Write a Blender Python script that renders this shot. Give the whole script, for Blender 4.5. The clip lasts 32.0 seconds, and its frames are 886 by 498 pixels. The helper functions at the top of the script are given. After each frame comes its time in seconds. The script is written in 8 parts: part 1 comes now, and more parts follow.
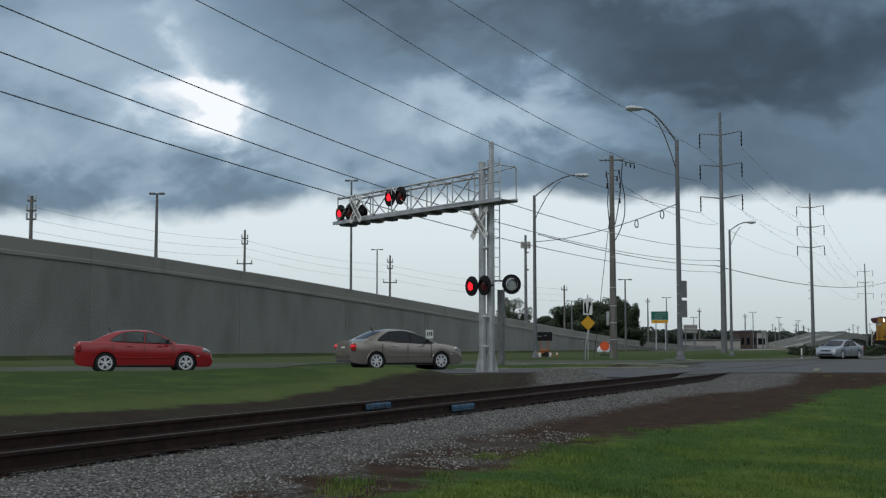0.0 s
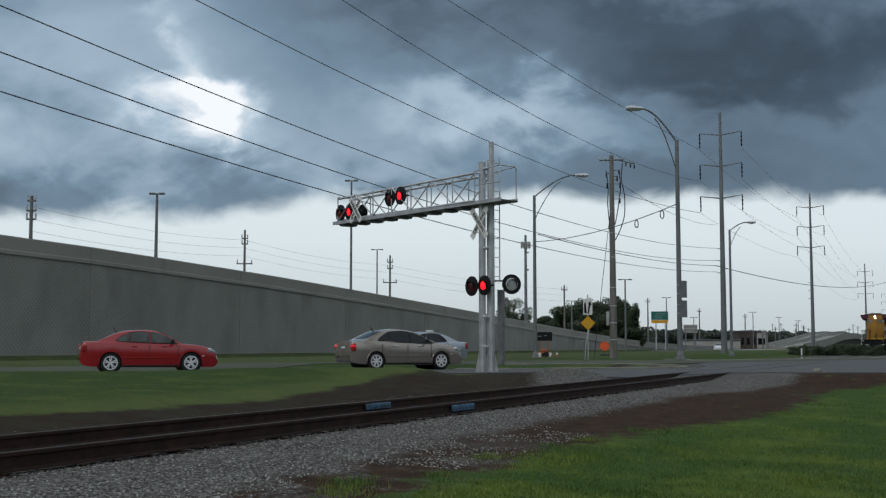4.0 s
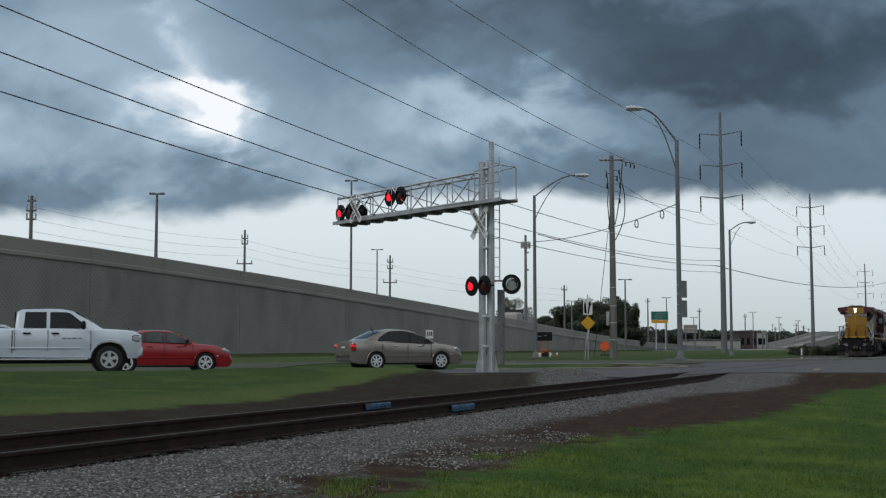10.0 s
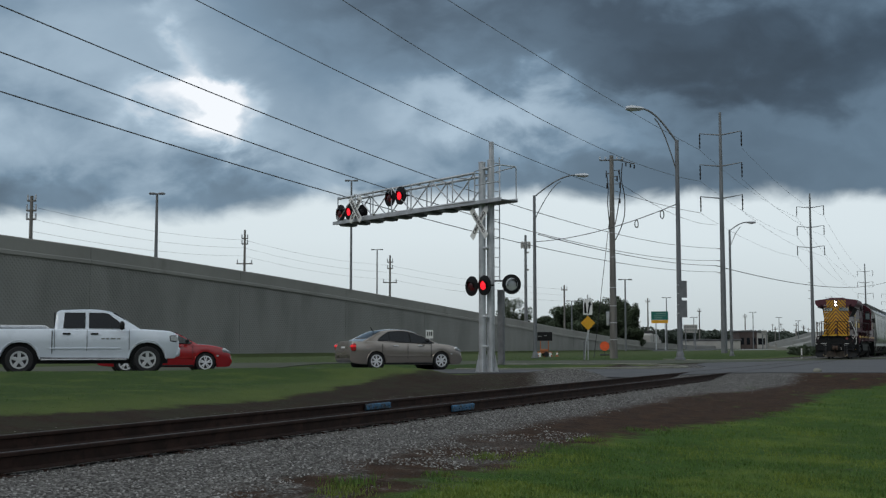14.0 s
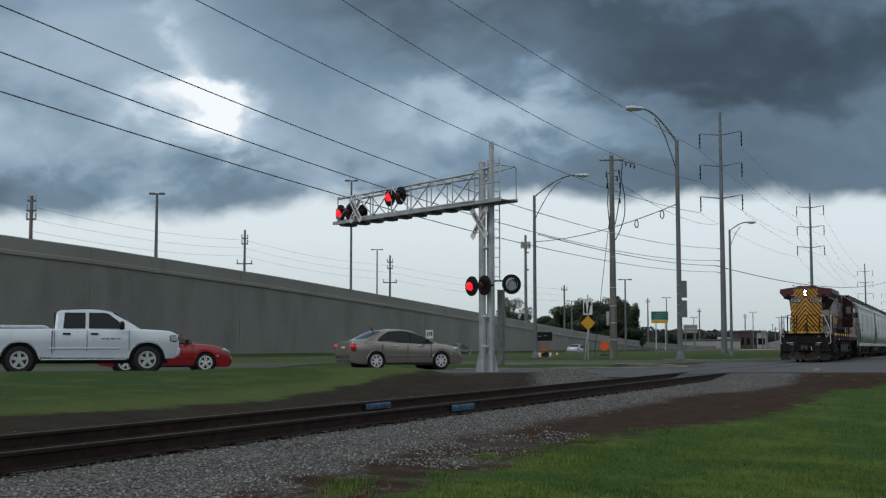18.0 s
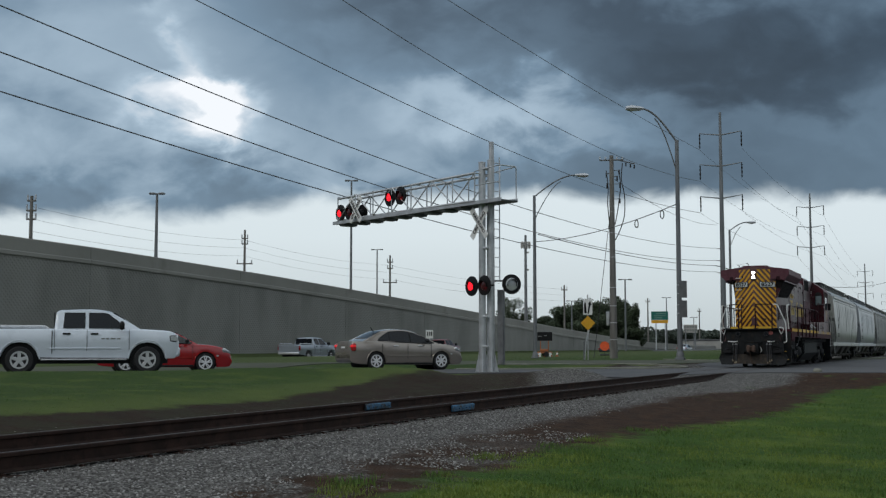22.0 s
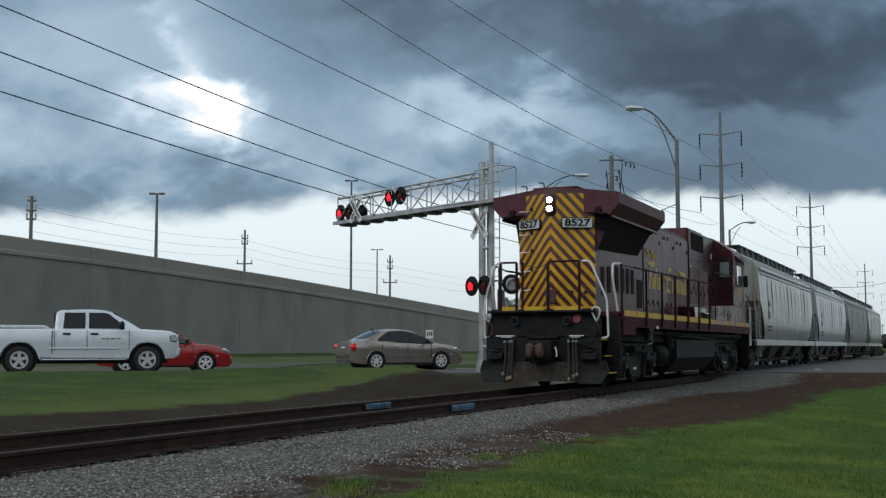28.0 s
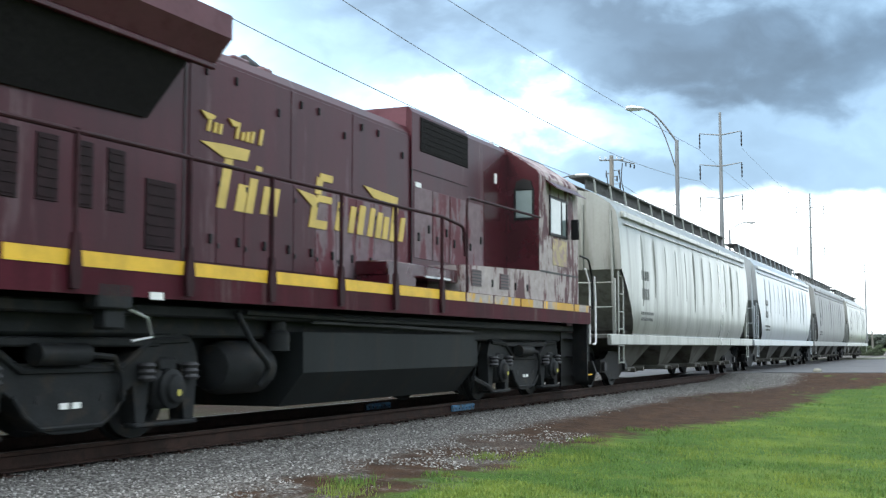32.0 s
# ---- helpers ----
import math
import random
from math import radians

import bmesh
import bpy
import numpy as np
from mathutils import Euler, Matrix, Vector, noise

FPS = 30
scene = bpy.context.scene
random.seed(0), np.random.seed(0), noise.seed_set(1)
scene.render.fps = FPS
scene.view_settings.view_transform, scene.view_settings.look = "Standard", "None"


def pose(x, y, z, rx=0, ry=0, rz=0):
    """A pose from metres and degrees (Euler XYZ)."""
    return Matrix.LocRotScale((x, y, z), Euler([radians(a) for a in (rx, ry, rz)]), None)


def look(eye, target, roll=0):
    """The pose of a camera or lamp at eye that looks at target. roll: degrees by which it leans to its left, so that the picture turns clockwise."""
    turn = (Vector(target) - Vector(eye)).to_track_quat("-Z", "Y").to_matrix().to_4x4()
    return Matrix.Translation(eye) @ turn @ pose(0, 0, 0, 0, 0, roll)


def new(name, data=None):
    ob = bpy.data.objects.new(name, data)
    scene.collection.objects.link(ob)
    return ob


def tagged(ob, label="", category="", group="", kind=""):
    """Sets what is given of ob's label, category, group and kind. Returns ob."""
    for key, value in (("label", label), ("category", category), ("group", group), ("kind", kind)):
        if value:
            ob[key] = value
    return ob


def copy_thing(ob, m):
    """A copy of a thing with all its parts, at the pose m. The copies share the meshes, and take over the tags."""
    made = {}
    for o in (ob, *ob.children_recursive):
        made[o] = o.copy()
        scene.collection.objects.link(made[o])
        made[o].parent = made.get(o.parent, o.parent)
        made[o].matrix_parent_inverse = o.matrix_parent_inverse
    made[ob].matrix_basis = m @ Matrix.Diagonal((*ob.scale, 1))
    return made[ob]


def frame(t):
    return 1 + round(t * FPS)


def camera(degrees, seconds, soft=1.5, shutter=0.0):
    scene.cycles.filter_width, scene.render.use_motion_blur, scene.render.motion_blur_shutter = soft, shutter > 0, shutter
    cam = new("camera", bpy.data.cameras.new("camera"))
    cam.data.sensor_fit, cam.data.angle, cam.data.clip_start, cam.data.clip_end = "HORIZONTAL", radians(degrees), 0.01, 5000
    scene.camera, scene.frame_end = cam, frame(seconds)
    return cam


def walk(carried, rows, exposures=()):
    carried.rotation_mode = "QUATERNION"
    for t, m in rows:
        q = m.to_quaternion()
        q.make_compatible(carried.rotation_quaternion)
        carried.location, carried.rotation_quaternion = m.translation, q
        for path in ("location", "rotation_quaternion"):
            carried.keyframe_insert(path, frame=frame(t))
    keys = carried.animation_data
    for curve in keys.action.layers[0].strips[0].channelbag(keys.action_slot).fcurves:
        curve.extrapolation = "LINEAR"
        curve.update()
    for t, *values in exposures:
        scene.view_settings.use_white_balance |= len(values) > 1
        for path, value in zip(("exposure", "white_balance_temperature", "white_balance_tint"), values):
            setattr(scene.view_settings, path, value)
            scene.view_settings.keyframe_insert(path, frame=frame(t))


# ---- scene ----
# Plan: x runs along the railway line, y away from the viewer across it, z = 0 at the rail heads. Metres.
LINE_Y = 8.484                       # the track's centre line
EYE = (0.0, 0.0, 0.927)
AIM = (math.cos(radians(23.378)) * math.cos(radians(4.685)), math.sin(radians(23.378)) * math.cos(radians(4.685)), math.sin(radians(4.685)))

cam = camera(40.78, 32.0, soft=1.3, shutter=0.35)
VIEW = look(EYE, (EYE[0] + AIM[0], EYE[1] + AIM[1], EYE[2] + AIM[2]))
walk(cam, [(0.0, VIEW), (32.0, VIEW)],
     exposures=[(0.0, -0.08), (6.0, -0.10), (20.0, -0.10), (25.5, -0.05), (27.5, 0.06), (28.5, 0.2), (29.5, 0.45), (30.0, 0.65), (30.5, 0.95), (31.0, 1.42), (31.5, 1.78), (32.0, 1.95)])


def plan(l, d):
    """Plan axes of the road: l metres to the right and d metres ahead of the viewer."""
    return d * 0.9179 + l * 0.3968, d * 0.3968 - l * 0.9179


# ---- sky and sun ----
class Nodes:
    """A short way to write node trees."""

    def __init__(self, tree):
        self.t = tree
        tree.nodes.clear()

    def add(self, kind, **props):
        n = self.t.nodes.new(kind)
        for k, v in props.items():
            if k == "operation":
                n.operation = v
            elif k == "data_type":
                n.data_type = v
            elif k == "blend_type":
                n.blend_type = v
        return n

    def put(self, value, socket):
        if isinstance(value, bpy.types.NodeSocket):
            self.t.links.new(value, socket)
        else:
            socket.default_value = value

    def math(self, op, a, b=0.0, c=0.0, clamp=False):
        n = self.add("ShaderNodeMath", operation=op)
        n.use_clamp = clamp
        for i, v in enumerate((a, b, c)):
            self.put(v, n.inputs[i])
        return n.outputs[0]

    def mix(self, f, a, b, blend="MIX"):
        n = self.add("ShaderNodeMix", data_type="RGBA", blend_type=blend)
        self.put(f, n.inputs[0])
        self.put((*a, 1) if isinstance(a, tuple) and len(a) == 3 else a, n.inputs[6])
        self.put((*b, 1) if isinstance(b, tuple) and len(b) == 3 else b, n.inputs[7])
        return n.outputs[2]

    def noise(self, vec, scale, detail=4.0, rough=0.55, warp=0.0):
        n = self.add("ShaderNodeTexNoise")
        if vec is not None:
            self.put(vec, n.inputs["Vector"])
        n.inputs["Scale"].default_value = scale
        n.inputs["Detail"].default_value = detail
        n.inputs["Roughness"].default_value = rough
        n.inputs["Distortion"].default_value = warp
        return n.outputs["Fac"]

    def ramp(self, f, stops):
        n = self.add("ShaderNodeValToRGB")
        self.put(f, n.inputs[0])
        e = n.color_ramp.elements
        while len(e) < len(stops):
            e.new(0.5)
        for s, (p, c) in zip(e, stops):
            s.position, s.color = p, (*c, 1) if len(c) == 3 else c
        return n.outputs[0]

    def smooth(self, v, a, b, lo=0.0, hi=1.0):
        n = self.add("ShaderNodeMapRange")
        n.interpolation_type = "SMOOTHSTEP"
        for i, x in enumerate((v, a, b, lo, hi)):
            self.put(x, n.inputs[i])
        return n.outputs[0]


SUN_UP, SUN_ROT = 38.0, 60.0
world = bpy.data.worlds.new("storm_sky")
scene.world = world
world.use_nodes = True
k = Nodes(world.node_tree)
co = k.add("ShaderNodeTexCoord").outputs["Generated"]
mp = k.add("ShaderNodeMapping")
mp.vector_type = "TEXTURE"
mp.inputs["Rotation"].default_value = (0, 0, radians(23.378 - 90))
k.put(co, mp.inputs["Vector"])
sp = k.add("ShaderNodeSeparateXYZ")
k.put(mp.outputs[0], sp.inputs[0])
ahead = k.math("MAXIMUM", sp.outputs[1], 0.25)
u = k.math("DIVIDE", sp.outputs[0], ahead)
v = k.math("DIVIDE", sp.outputs[2], ahead)
uv = k.add("ShaderNodeCombineXYZ")
k.put(u, uv.inputs[0])
k.put(k.math("MULTIPLY", v, 1.55), uv.inputs[1])
big = k.noise(uv.outputs[0], 6.0, 6.0, 0.50, 0.25)
fine = k.noise(uv.outputs[0], 17.0, 6.0, 0.52, 0.3)
wob = k.math("SUBTRACT", big, 0.5)
wof = k.math("SUBTRACT", fine, 0.5)


def blob(cu, cv, ru, rv, lean=0.0):
    a = k.math("ADD", k.math("SUBTRACT", u, cu), k.math("MULTIPLY", wob, 0.20))
    b = k.math("ADD", k.math("SUBTRACT", v, cv), k.math("MULTIPLY", wof, 0.13))
    a = k.math("ADD", a, k.math("MULTIPLY", b, lean))
    a = k.math("DIVIDE", a, ru)
    b = k.math("DIVIDE", b, rv)
    q = k.math("ADD", k.math("MULTIPLY", a, a), k.math("MULTIPLY", b, b))
    return k.math("EXPONENT", k.math("MULTIPLY", q, -1.0))


calm = k.smooth(u, -0.12, 0.14, 1.0, 0.30)
tone = k.math("ADD", 0.225, k.math("MULTIPLY", k.math("MULTIPLY", wob, 0.42), calm))
tone = k.math("ADD", tone, k.math("MULTIPLY", k.math("MULTIPLY", wof, 0.13), calm))
for cu, cv, ru, rv, amp, lean in ((-0.206, 0.200, 0.030, 0.022, 0.85, 0.0), (-0.250, 0.214, 0.028, 0.016, 0.26, 0.0), (-0.212, 0.245, 0.018, 0.020, 0.16, 0.0), (-0.180, 0.212, 0.020, 0.014, 0.35, 0.0), (-0.214, 0.234, 0.010, 0.012, 0.16, 0.5), (-0.222, 0.258, 0.009, 0.014, 0.13, -0.4), (-0.229, 0.285, 0.016, 0.014, 0.10, -0.4), (-0.20, 0.27, 0.04, 0.03, 0.06, 0.0), (-0.20, 0.175, 0.05, 0.016, 0.12, 0.0),
                                  (-0.22, 0.18, 0.17, 0.08, 0.17, 0.0), (0.04, 0.200, 0.085, 0.026, 0.27, 0.3), (-0.08, 0.16, 0.10, 0.03, 0.10, 0.0),
                                  (0.27, 0.248, 0.20, 0.055, -0.150, 0.0), (0.10, 0.185, 0.12, 0.018, 0.045, -0.3), (0.33, 0.190, 0.10, 0.018, 0.03, 0.0), (0.18, 0.225, 0.12, 0.03, -0.07, 0.0), (0.06, 0.22, 0.14, 0.06, 0.05, 0.0), (-0.35, 0.128, 0.10, 0.02, -0.10, 0.0), (-0.12, 0.125, 0.10, 0.016, -0.06, 0.0),
                                  (0.0, 0.152, 0.10, 0.025, 0.05, 0.0), (0.12, 0.29, 0.16, 0.025, -0.08, 0.0), (0.2, 0.15, 0.25, 0.035, -0.05, 0.0), (-0.33, 0.265, 0.12, 0.07, 0.22, 0.0), (-0.06, 0.29, 0.08, 0.03, -0.07, 0.0)):
    tone = k.math("ADD", tone, k.math("MULTIPLY", blob(cu, cv, ru, rv, lean), amp))
tone = k.math("MAXIMUM", tone, 0.035)
# the deck's lower edge, and the clear band under it
edge = k.math("ADD", 0.124, k.math("MULTIPLY", wof, 0.035))
edge = k.math("ADD", edge, k.math("MULTIPLY", k.smooth(u, -0.16, 0.0), 0.006))
edge = k.math("SUBTRACT", edge, k.math("MULTIPLY", k.smooth(u, -0.12, -0.2), 0.010))
edge = k.math("ADD", edge, k.math("MULTIPLY", k.smooth(u, 0.48, 0.75), 0.06))
under = k.smooth(v, k.math("ADD", edge, 0.008), k.math("SUBTRACT", edge, 0.012))
cloud = k.ramp(tone, [(0.0, (0.018, 0.029, 0.042)), (0.10, (0.054, 0.088, 0.128)), (0.30, (0.175, 0.27, 0.37)), (0.55, (0.43, 0.56, 0.68)), (1.0, (0.98, 1.02, 1.07))])
band = k.ramp(k.math("MULTIPLY", v, 6.0), [(0.0, (0.52, 0.60, 0.635)), (0.25, (0.62, 0.705, 0.745)), (0.55, (0.725, 0.82, 0.865)), (1.0, (0.78, 0.87, 0.915))])
seen = k.mix(under, cloud, band)
# away from the view the same deck goes on as an even grey
front = k.smooth(sp.outputs[1], 0.66, 0.82)
deck = k.mix(k.noise(co, 2.5, 5.0), (0.36, 0.43, 0.50), (0.78, 0.85, 0.90))
deck = k.mix(k.smooth(sp.outputs[2], 0.55, 0.05), deck, (0.15, 0.18, 0.215))
over = k.mix(front, deck, seen)
sky = k.add("ShaderNodeTexSky")
sky.sky_type, sky.sun_disc, sky.sun_elevation, sky.sun_rotation = "NISHITA", False, radians(SUN_UP), radians(SUN_ROT)
both = k.mix(0.97, k.mix(1.0, sky.outputs[0], (0.10, 0.10, 0.10), "MULTIPLY"), over)
bg = k.add("ShaderNodeBackground")
k.put(both, bg.inputs[0])
bg.inputs[1].default_value = 1.0
k.put(bg.outputs[0], k.add("ShaderNodeOutputWorld").inputs[0])

sun_data = bpy.data.lights.new("sun", "SUN")
sun_data.energy, sun_data.angle, sun_data.color = 0.6, radians(25), (1.0, 0.97, 0.92)
sun = new("sun", sun_data)
sun.matrix_world = look((-20, 30, 40), (30, 12, 0))

# ---- mesh building ----
class Build:
    """Collects the faces of one mesh."""

    def __init__(self):
        self.v, self.f = [], []

    def add(self, verts, faces, m=None):
        o = len(self.v)
        self.v += [tuple(m @ Vector(p)) if m else tuple(p) for p in verts]
        self.f += [tuple(i + o for i in q) for q in faces]
        return self

    def box(self, c, s, m=None, ch=0.0):
        """A box with centre c and size s; ch chamfers its edges."""
        x, y, z = (d / 2 for d in s)
        t = Matrix.Translation(c)
        t = m @ t if m else t
        if ch <= 0:
            vs = [(i * x, j * y, l * z) for i in (-1, 1) for j in (-1, 1) for l in (-1, 1)]
            return self.add(vs, [(0, 1, 3, 2), (4, 6, 7, 5), (0, 4, 5, 1), (2, 3, 7, 6), (0, 2, 6, 4), (1, 5, 7, 3)], t)
        ch = min(ch, x * 0.9, y * 0.9, z * 0.9)
        vs, ix = [], {}
        for i in (-1, 1):
            for j in (-1, 1):
                for l in (-1, 1):
                    for ax in range(3):
                        p = [i * (x - ch), j * (y - ch), l * (z - ch)]
                        p[ax] = (i * x, j * y, l * z)[ax]
                        ix[i, j, l, ax] = len(vs)
                        vs.append(tuple(p))
        fs = []
        for ax in range(3):
            b, c2 = [a for a in range(3) if a != ax]
            for sg in (-1, 1):
                q = []
                for e, g in ((-1, -1), (1, -1), (1, 1), (-1, 1)):
                    key = [0, 0, 0]
                    key[ax], key[b], key[c2] = sg, e, g
                    q.append(ix[(*key, ax)])
                fs.append(tuple(q))
            for e in (-1, 1):
                for g in (-1, 1):
                    k0, k1 = [0, 0, 0], [0, 0, 0]
                    k0[ax], k1[ax] = -1, 1
                    k0[b] = k1[b] = e
                    k0[c2] = k1[c2] = g
                    fs.append((ix[(*k0, b)], ix[(*k1, b)], ix[(*k1, c2)], ix[(*k0, c2)]))
        for i in (-1, 1):
            for j in (-1, 1):
                for l in (-1, 1):
                    fs.append((ix[i, j, l, 0], ix[i, j, l, 1], ix[i, j, l, 2]))
        return self.add(vs, fs, t)

    def cyl(self, a, b, r, r2=None, n=12, caps=True):
        """A round bar from a to b."""
        a, b = Vector(a), Vector(b)
        r2 = r if r2 is None else r2
        q = (b - a).to_track_quat("Z", "Y").to_matrix()
        vs, fs = [], []
        for p, rr in ((a, r), (b, r2)):
            for i in range(n):
                w = 2 * math.pi * i / n
                vs.append(p + q @ Vector((rr * math.cos(w), rr * math.sin(w), 0)))
        fs += [(i, (i + 1) % n, n + (i + 1) % n, n + i) for i in range(n)]
        if caps:
            fs += [tuple(range(n - 1, -1, -1)), tuple(range(n, 2 * n))]
        return self.add(vs, fs)

    def tube(self, pts, r, n=8):
        """A bent bar along pts."""
        pts = [Vector(p) for p in pts]
        vs, fs = [], []
        side = None
        for i, p in enumerate(pts):
            d = (pts[min(i + 1, len(pts) - 1)] - pts[max(i - 1, 0)]).normalized()
            if side is None:
                side = d.orthogonal().normalized()
            side = (side - d * side.dot(d)).normalized()
            up = d.cross(side)
            rr = r[i] if isinstance(r, (list, tuple)) else r
            vs += [p + rr * (math.cos(2 * math.pi * j / n) * side + math.sin(2 * math.pi * j / n) * up) for j in range(n)]
        for i in range(len(pts) - 1):
            fs += [(i * n + j, i * n + (j + 1) % n, (i + 1) * n + (j + 1) % n, (i + 1) * n + j) for j in range(n)]
        m = len(pts) - 1
        fs += [tuple(range(n - 1, -1, -1)), tuple(m * n + j for j in range(n))]
        return self.add(vs, fs)

    def lathe(self, prof, n=24, m=None, ring=False):
        """Turns (radius, height) pairs about the z axis; the profile is closed by caps."""
        vs = [(r * math.cos(2 * math.pi * i / n), r * math.sin(2 * math.pi * i / n), z) for r, z in prof for i in range(n)]
        fs = [(j * n + i, j * n + (i + 1) % n, (j + 1) * n + (i + 1) % n, (j + 1) * n + i) for j in range(len(prof) - 1) for i in range(n)]
        if ring:
            k_ = (len(prof) - 1) * n
            fs += [(k_ + i, k_ + (i + 1) % n, (i + 1) % n, i) for i in range(n)]
        else:
            fs += [tuple(range(n - 1, -1, -1)), tuple((len(prof) - 1) * n + i for i in range(n))]
        return self.add(vs, fs, m)

    def prism(self, prof, a, b, axis="y", m=None):
        """Pushes a flat outline from a to b along an axis. The outline lies in the two other axes, in x, y, z order."""
        def at(p, d):
            return {"x": (d, p[0], p[1]), "y": (p[0], d, p[1]), "z": (p[0], p[1], d)}[axis]
        n = len(prof)
        vs = [at(p, a) for p in prof] + [at(p, b) for p in prof]
        fs = [(i, (i + 1) % n, n + (i + 1) % n, n + i) for i in range(n)] + [tuple(range(n - 1, -1, -1)), tuple(range(n, 2 * n))]
        return self.add(vs, fs, m)

    def loft(self, rows, caps=True, closed=True):
        n = len(rows[0])
        vs = [p for r in rows for p in r]
        e = n if closed else n - 1
        fs = [(i * n + j, i * n + (j + 1) % n, (i + 1) * n + (j + 1) % n, (i + 1) * n + j) for i in range(len(rows) - 1) for j in range(e)]
        if caps and closed:
            fs += [tuple(range(n - 1, -1, -1)), tuple((len(rows) - 1) * n + j for j in range(n))]
        return self.add(vs, fs)

    def mesh(self, name, smooth=None):
        me = bpy.data.meshes.new(name)
        me.from_pydata([tuple(p) for p in self.v], [], self.f)
        bm = bmesh.new()
        bm.from_mesh(me)
        bmesh.ops.recalc_face_normals(bm, faces=bm.faces)
        if smooth:
            for fc in bm.faces:
                fc.smooth = True
            lim = radians(smooth)
            for ed in bm.edges:
                ed.smooth = len(ed.link_faces) == 2 and ed.calc_face_angle(0) < lim
        bm.to_mesh(me)
        bm.free()
        return me


def part(name, b, material, parent=None, label="", smooth=40, at=None):
    """One mesh object from a Build, under a thing or a part."""
    me = b if isinstance(b, bpy.types.Mesh) else b.mesh(name, smooth)
    if not me.materials:
        me.materials.append(material)
    ob = new(name, me)
    if parent is not None:
        ob.parent = parent
    if at is not None:
        ob.matrix_basis = at
    return tagged(ob, label)


def thing(name, label, category, at=None, group="", kind=""):
    ob = new(name)
    ob.empty_display_size = 0.3
    if at is not None:
        ob.matrix_basis = at
    return tagged(ob, label, category, group, kind)


def letters(name, text, size, material, parent, m, label="", squeeze=1.0, thick=0.004):
    cu = bpy.data.curves.new(name, "FONT")
    cu.body, cu.size, cu.extrude, cu.align_x, cu.align_y, cu.offset = text, size, thick, "CENTER", "CENTER", size * 0.03
    cu.resolution_u = 3
    tmp = bpy.data.objects.new(name, cu)
    me = bpy.data.meshes.new_from_object(tmp)
    bpy.data.objects.remove(tmp)
    for vert in me.vertices:
        vert.co.x *= squeeze
    me.materials.clear()
    me.materials.append(material)
    ob = new(name, me)
    ob.parent, ob.matrix_basis = parent, m
    return tagged(ob, label)


# ---- materials ----
def surface(name, colour, rough=0.6, metal=0.0, spread=0.25, scale=3.0, bump=0.15, second=None, amount=0.4, streak=False, coat=0.0, fine=40.0, gloss=0.5):
    """A worn surface: colour varied at two scales, a second colour in patches, fine relief."""
    m = bpy.data.materials.new(name)
    m.use_nodes = True
    n = Nodes(m.node_tree)
    tc = n.add("ShaderNodeTexCoord").outputs["Object"]
    if streak:
        mp = n.add("ShaderNodeMapping")
        mp.inputs["Scale"].default_value = (1, 1, 0.12)
        n.put(tc, mp.inputs[0])
        wide = mp.outputs[0]
    else:
        wide = tc
    a = n.noise(wide, scale, 5.0, 0.6)
    b = n.noise(tc, scale * fine / 3.0, 3.0, 0.6)
    lo = tuple(c * (1 - spread) for c in colour)
    hi = tuple(min(1.0, c * (1 + spread)) for c in colour)
    col = n.mix(n.smooth(a, 0.3, 0.7), lo, hi)
    if second:
        col = n.mix(n.smooth(n.noise(wide, scale * 1.7, 6.0, 0.65), 0.62 - amount * 0.35, 0.74 - amount * 0.30), col, second)
    col = n.mix(n.math("MULTIPLY", n.smooth(b, 0.35, 0.7), spread * 0.7), col, tuple(c * 0.5 for c in colour))
    p = n.add("ShaderNodeBsdfPrincipled")
    n.put(col, p.inputs["Base Color"])
    n.put(n.math("ADD", rough - 0.08, n.math("MULTIPLY", a, 0.16)), p.inputs["Roughness"])
    p.inputs["Metallic"].default_value = metal
    p.inputs["Specular IOR Level"].default_value = gloss
    p.inputs["Coat Weight"].default_value = coat
    if bump:
        bp = n.add("ShaderNodeBump")
        bp.inputs["Strength"].default_value = bump
        bp.inputs["Distance"].default_value = 0.01
        n.put(b, bp.inputs["Height"])
        n.put(bp.outputs[0], p.inputs["Normal"])
    n.put(p.outputs[0], n.add("ShaderNodeOutputMaterial").inputs[0])
    return m


def glow(name, colour, strength):
    m = bpy.data.materials.new(name)
    m.use_nodes = True
    n = Nodes(m.node_tree)
    p = n.add("ShaderNodeBsdfPrincipled")
    p.inputs["Base Color"].default_value = (*colour, 1)
    p.inputs["Emission Color"].default_value = (*colour, 1)
    p.inputs["Emission Strength"].default_value = strength
    p.inputs["Roughness"].default_value = 0.2
    n.put(p.outputs[0], n.add("ShaderNodeOutputMaterial").inputs[0])
    return m


STEEL = surface("galvanised_steel", (0.62, 0.63, 0.64), 0.32, 0.62, 0.15, 2.5, 0.05)
WIRE_GREY = surface("grey_conductor", (0.10, 0.105, 0.11), 0.6, 0.2, 0.1, 2.0, 0.0)
WIRE_NEAR = surface("weathered_conductor", (0.125, 0.132, 0.140), 0.6, 0.2, 0.1, 2.0, 0.0)
WIRE_DARK = surface("dark_conductor", (0.035, 0.037, 0.04), 0.7, 0.1, 0.1, 2.0, 0.0)
POLE_GREY = surface("weathered_steel_pole", (0.20, 0.21, 0.22), 0.55, 0.3, 0.2, 1.5, 0.05, streak=True)
DARK_STEEL = surface("dark_steel", (0.035, 0.035, 0.038), 0.55, 0.2, 0.3, 3.0, 0.1)
BLACK = surface("black_paint", (0.011, 0.011, 0.012), 0.5, 0.0, 0.3, 3.0, 0.05, gloss=0.25)
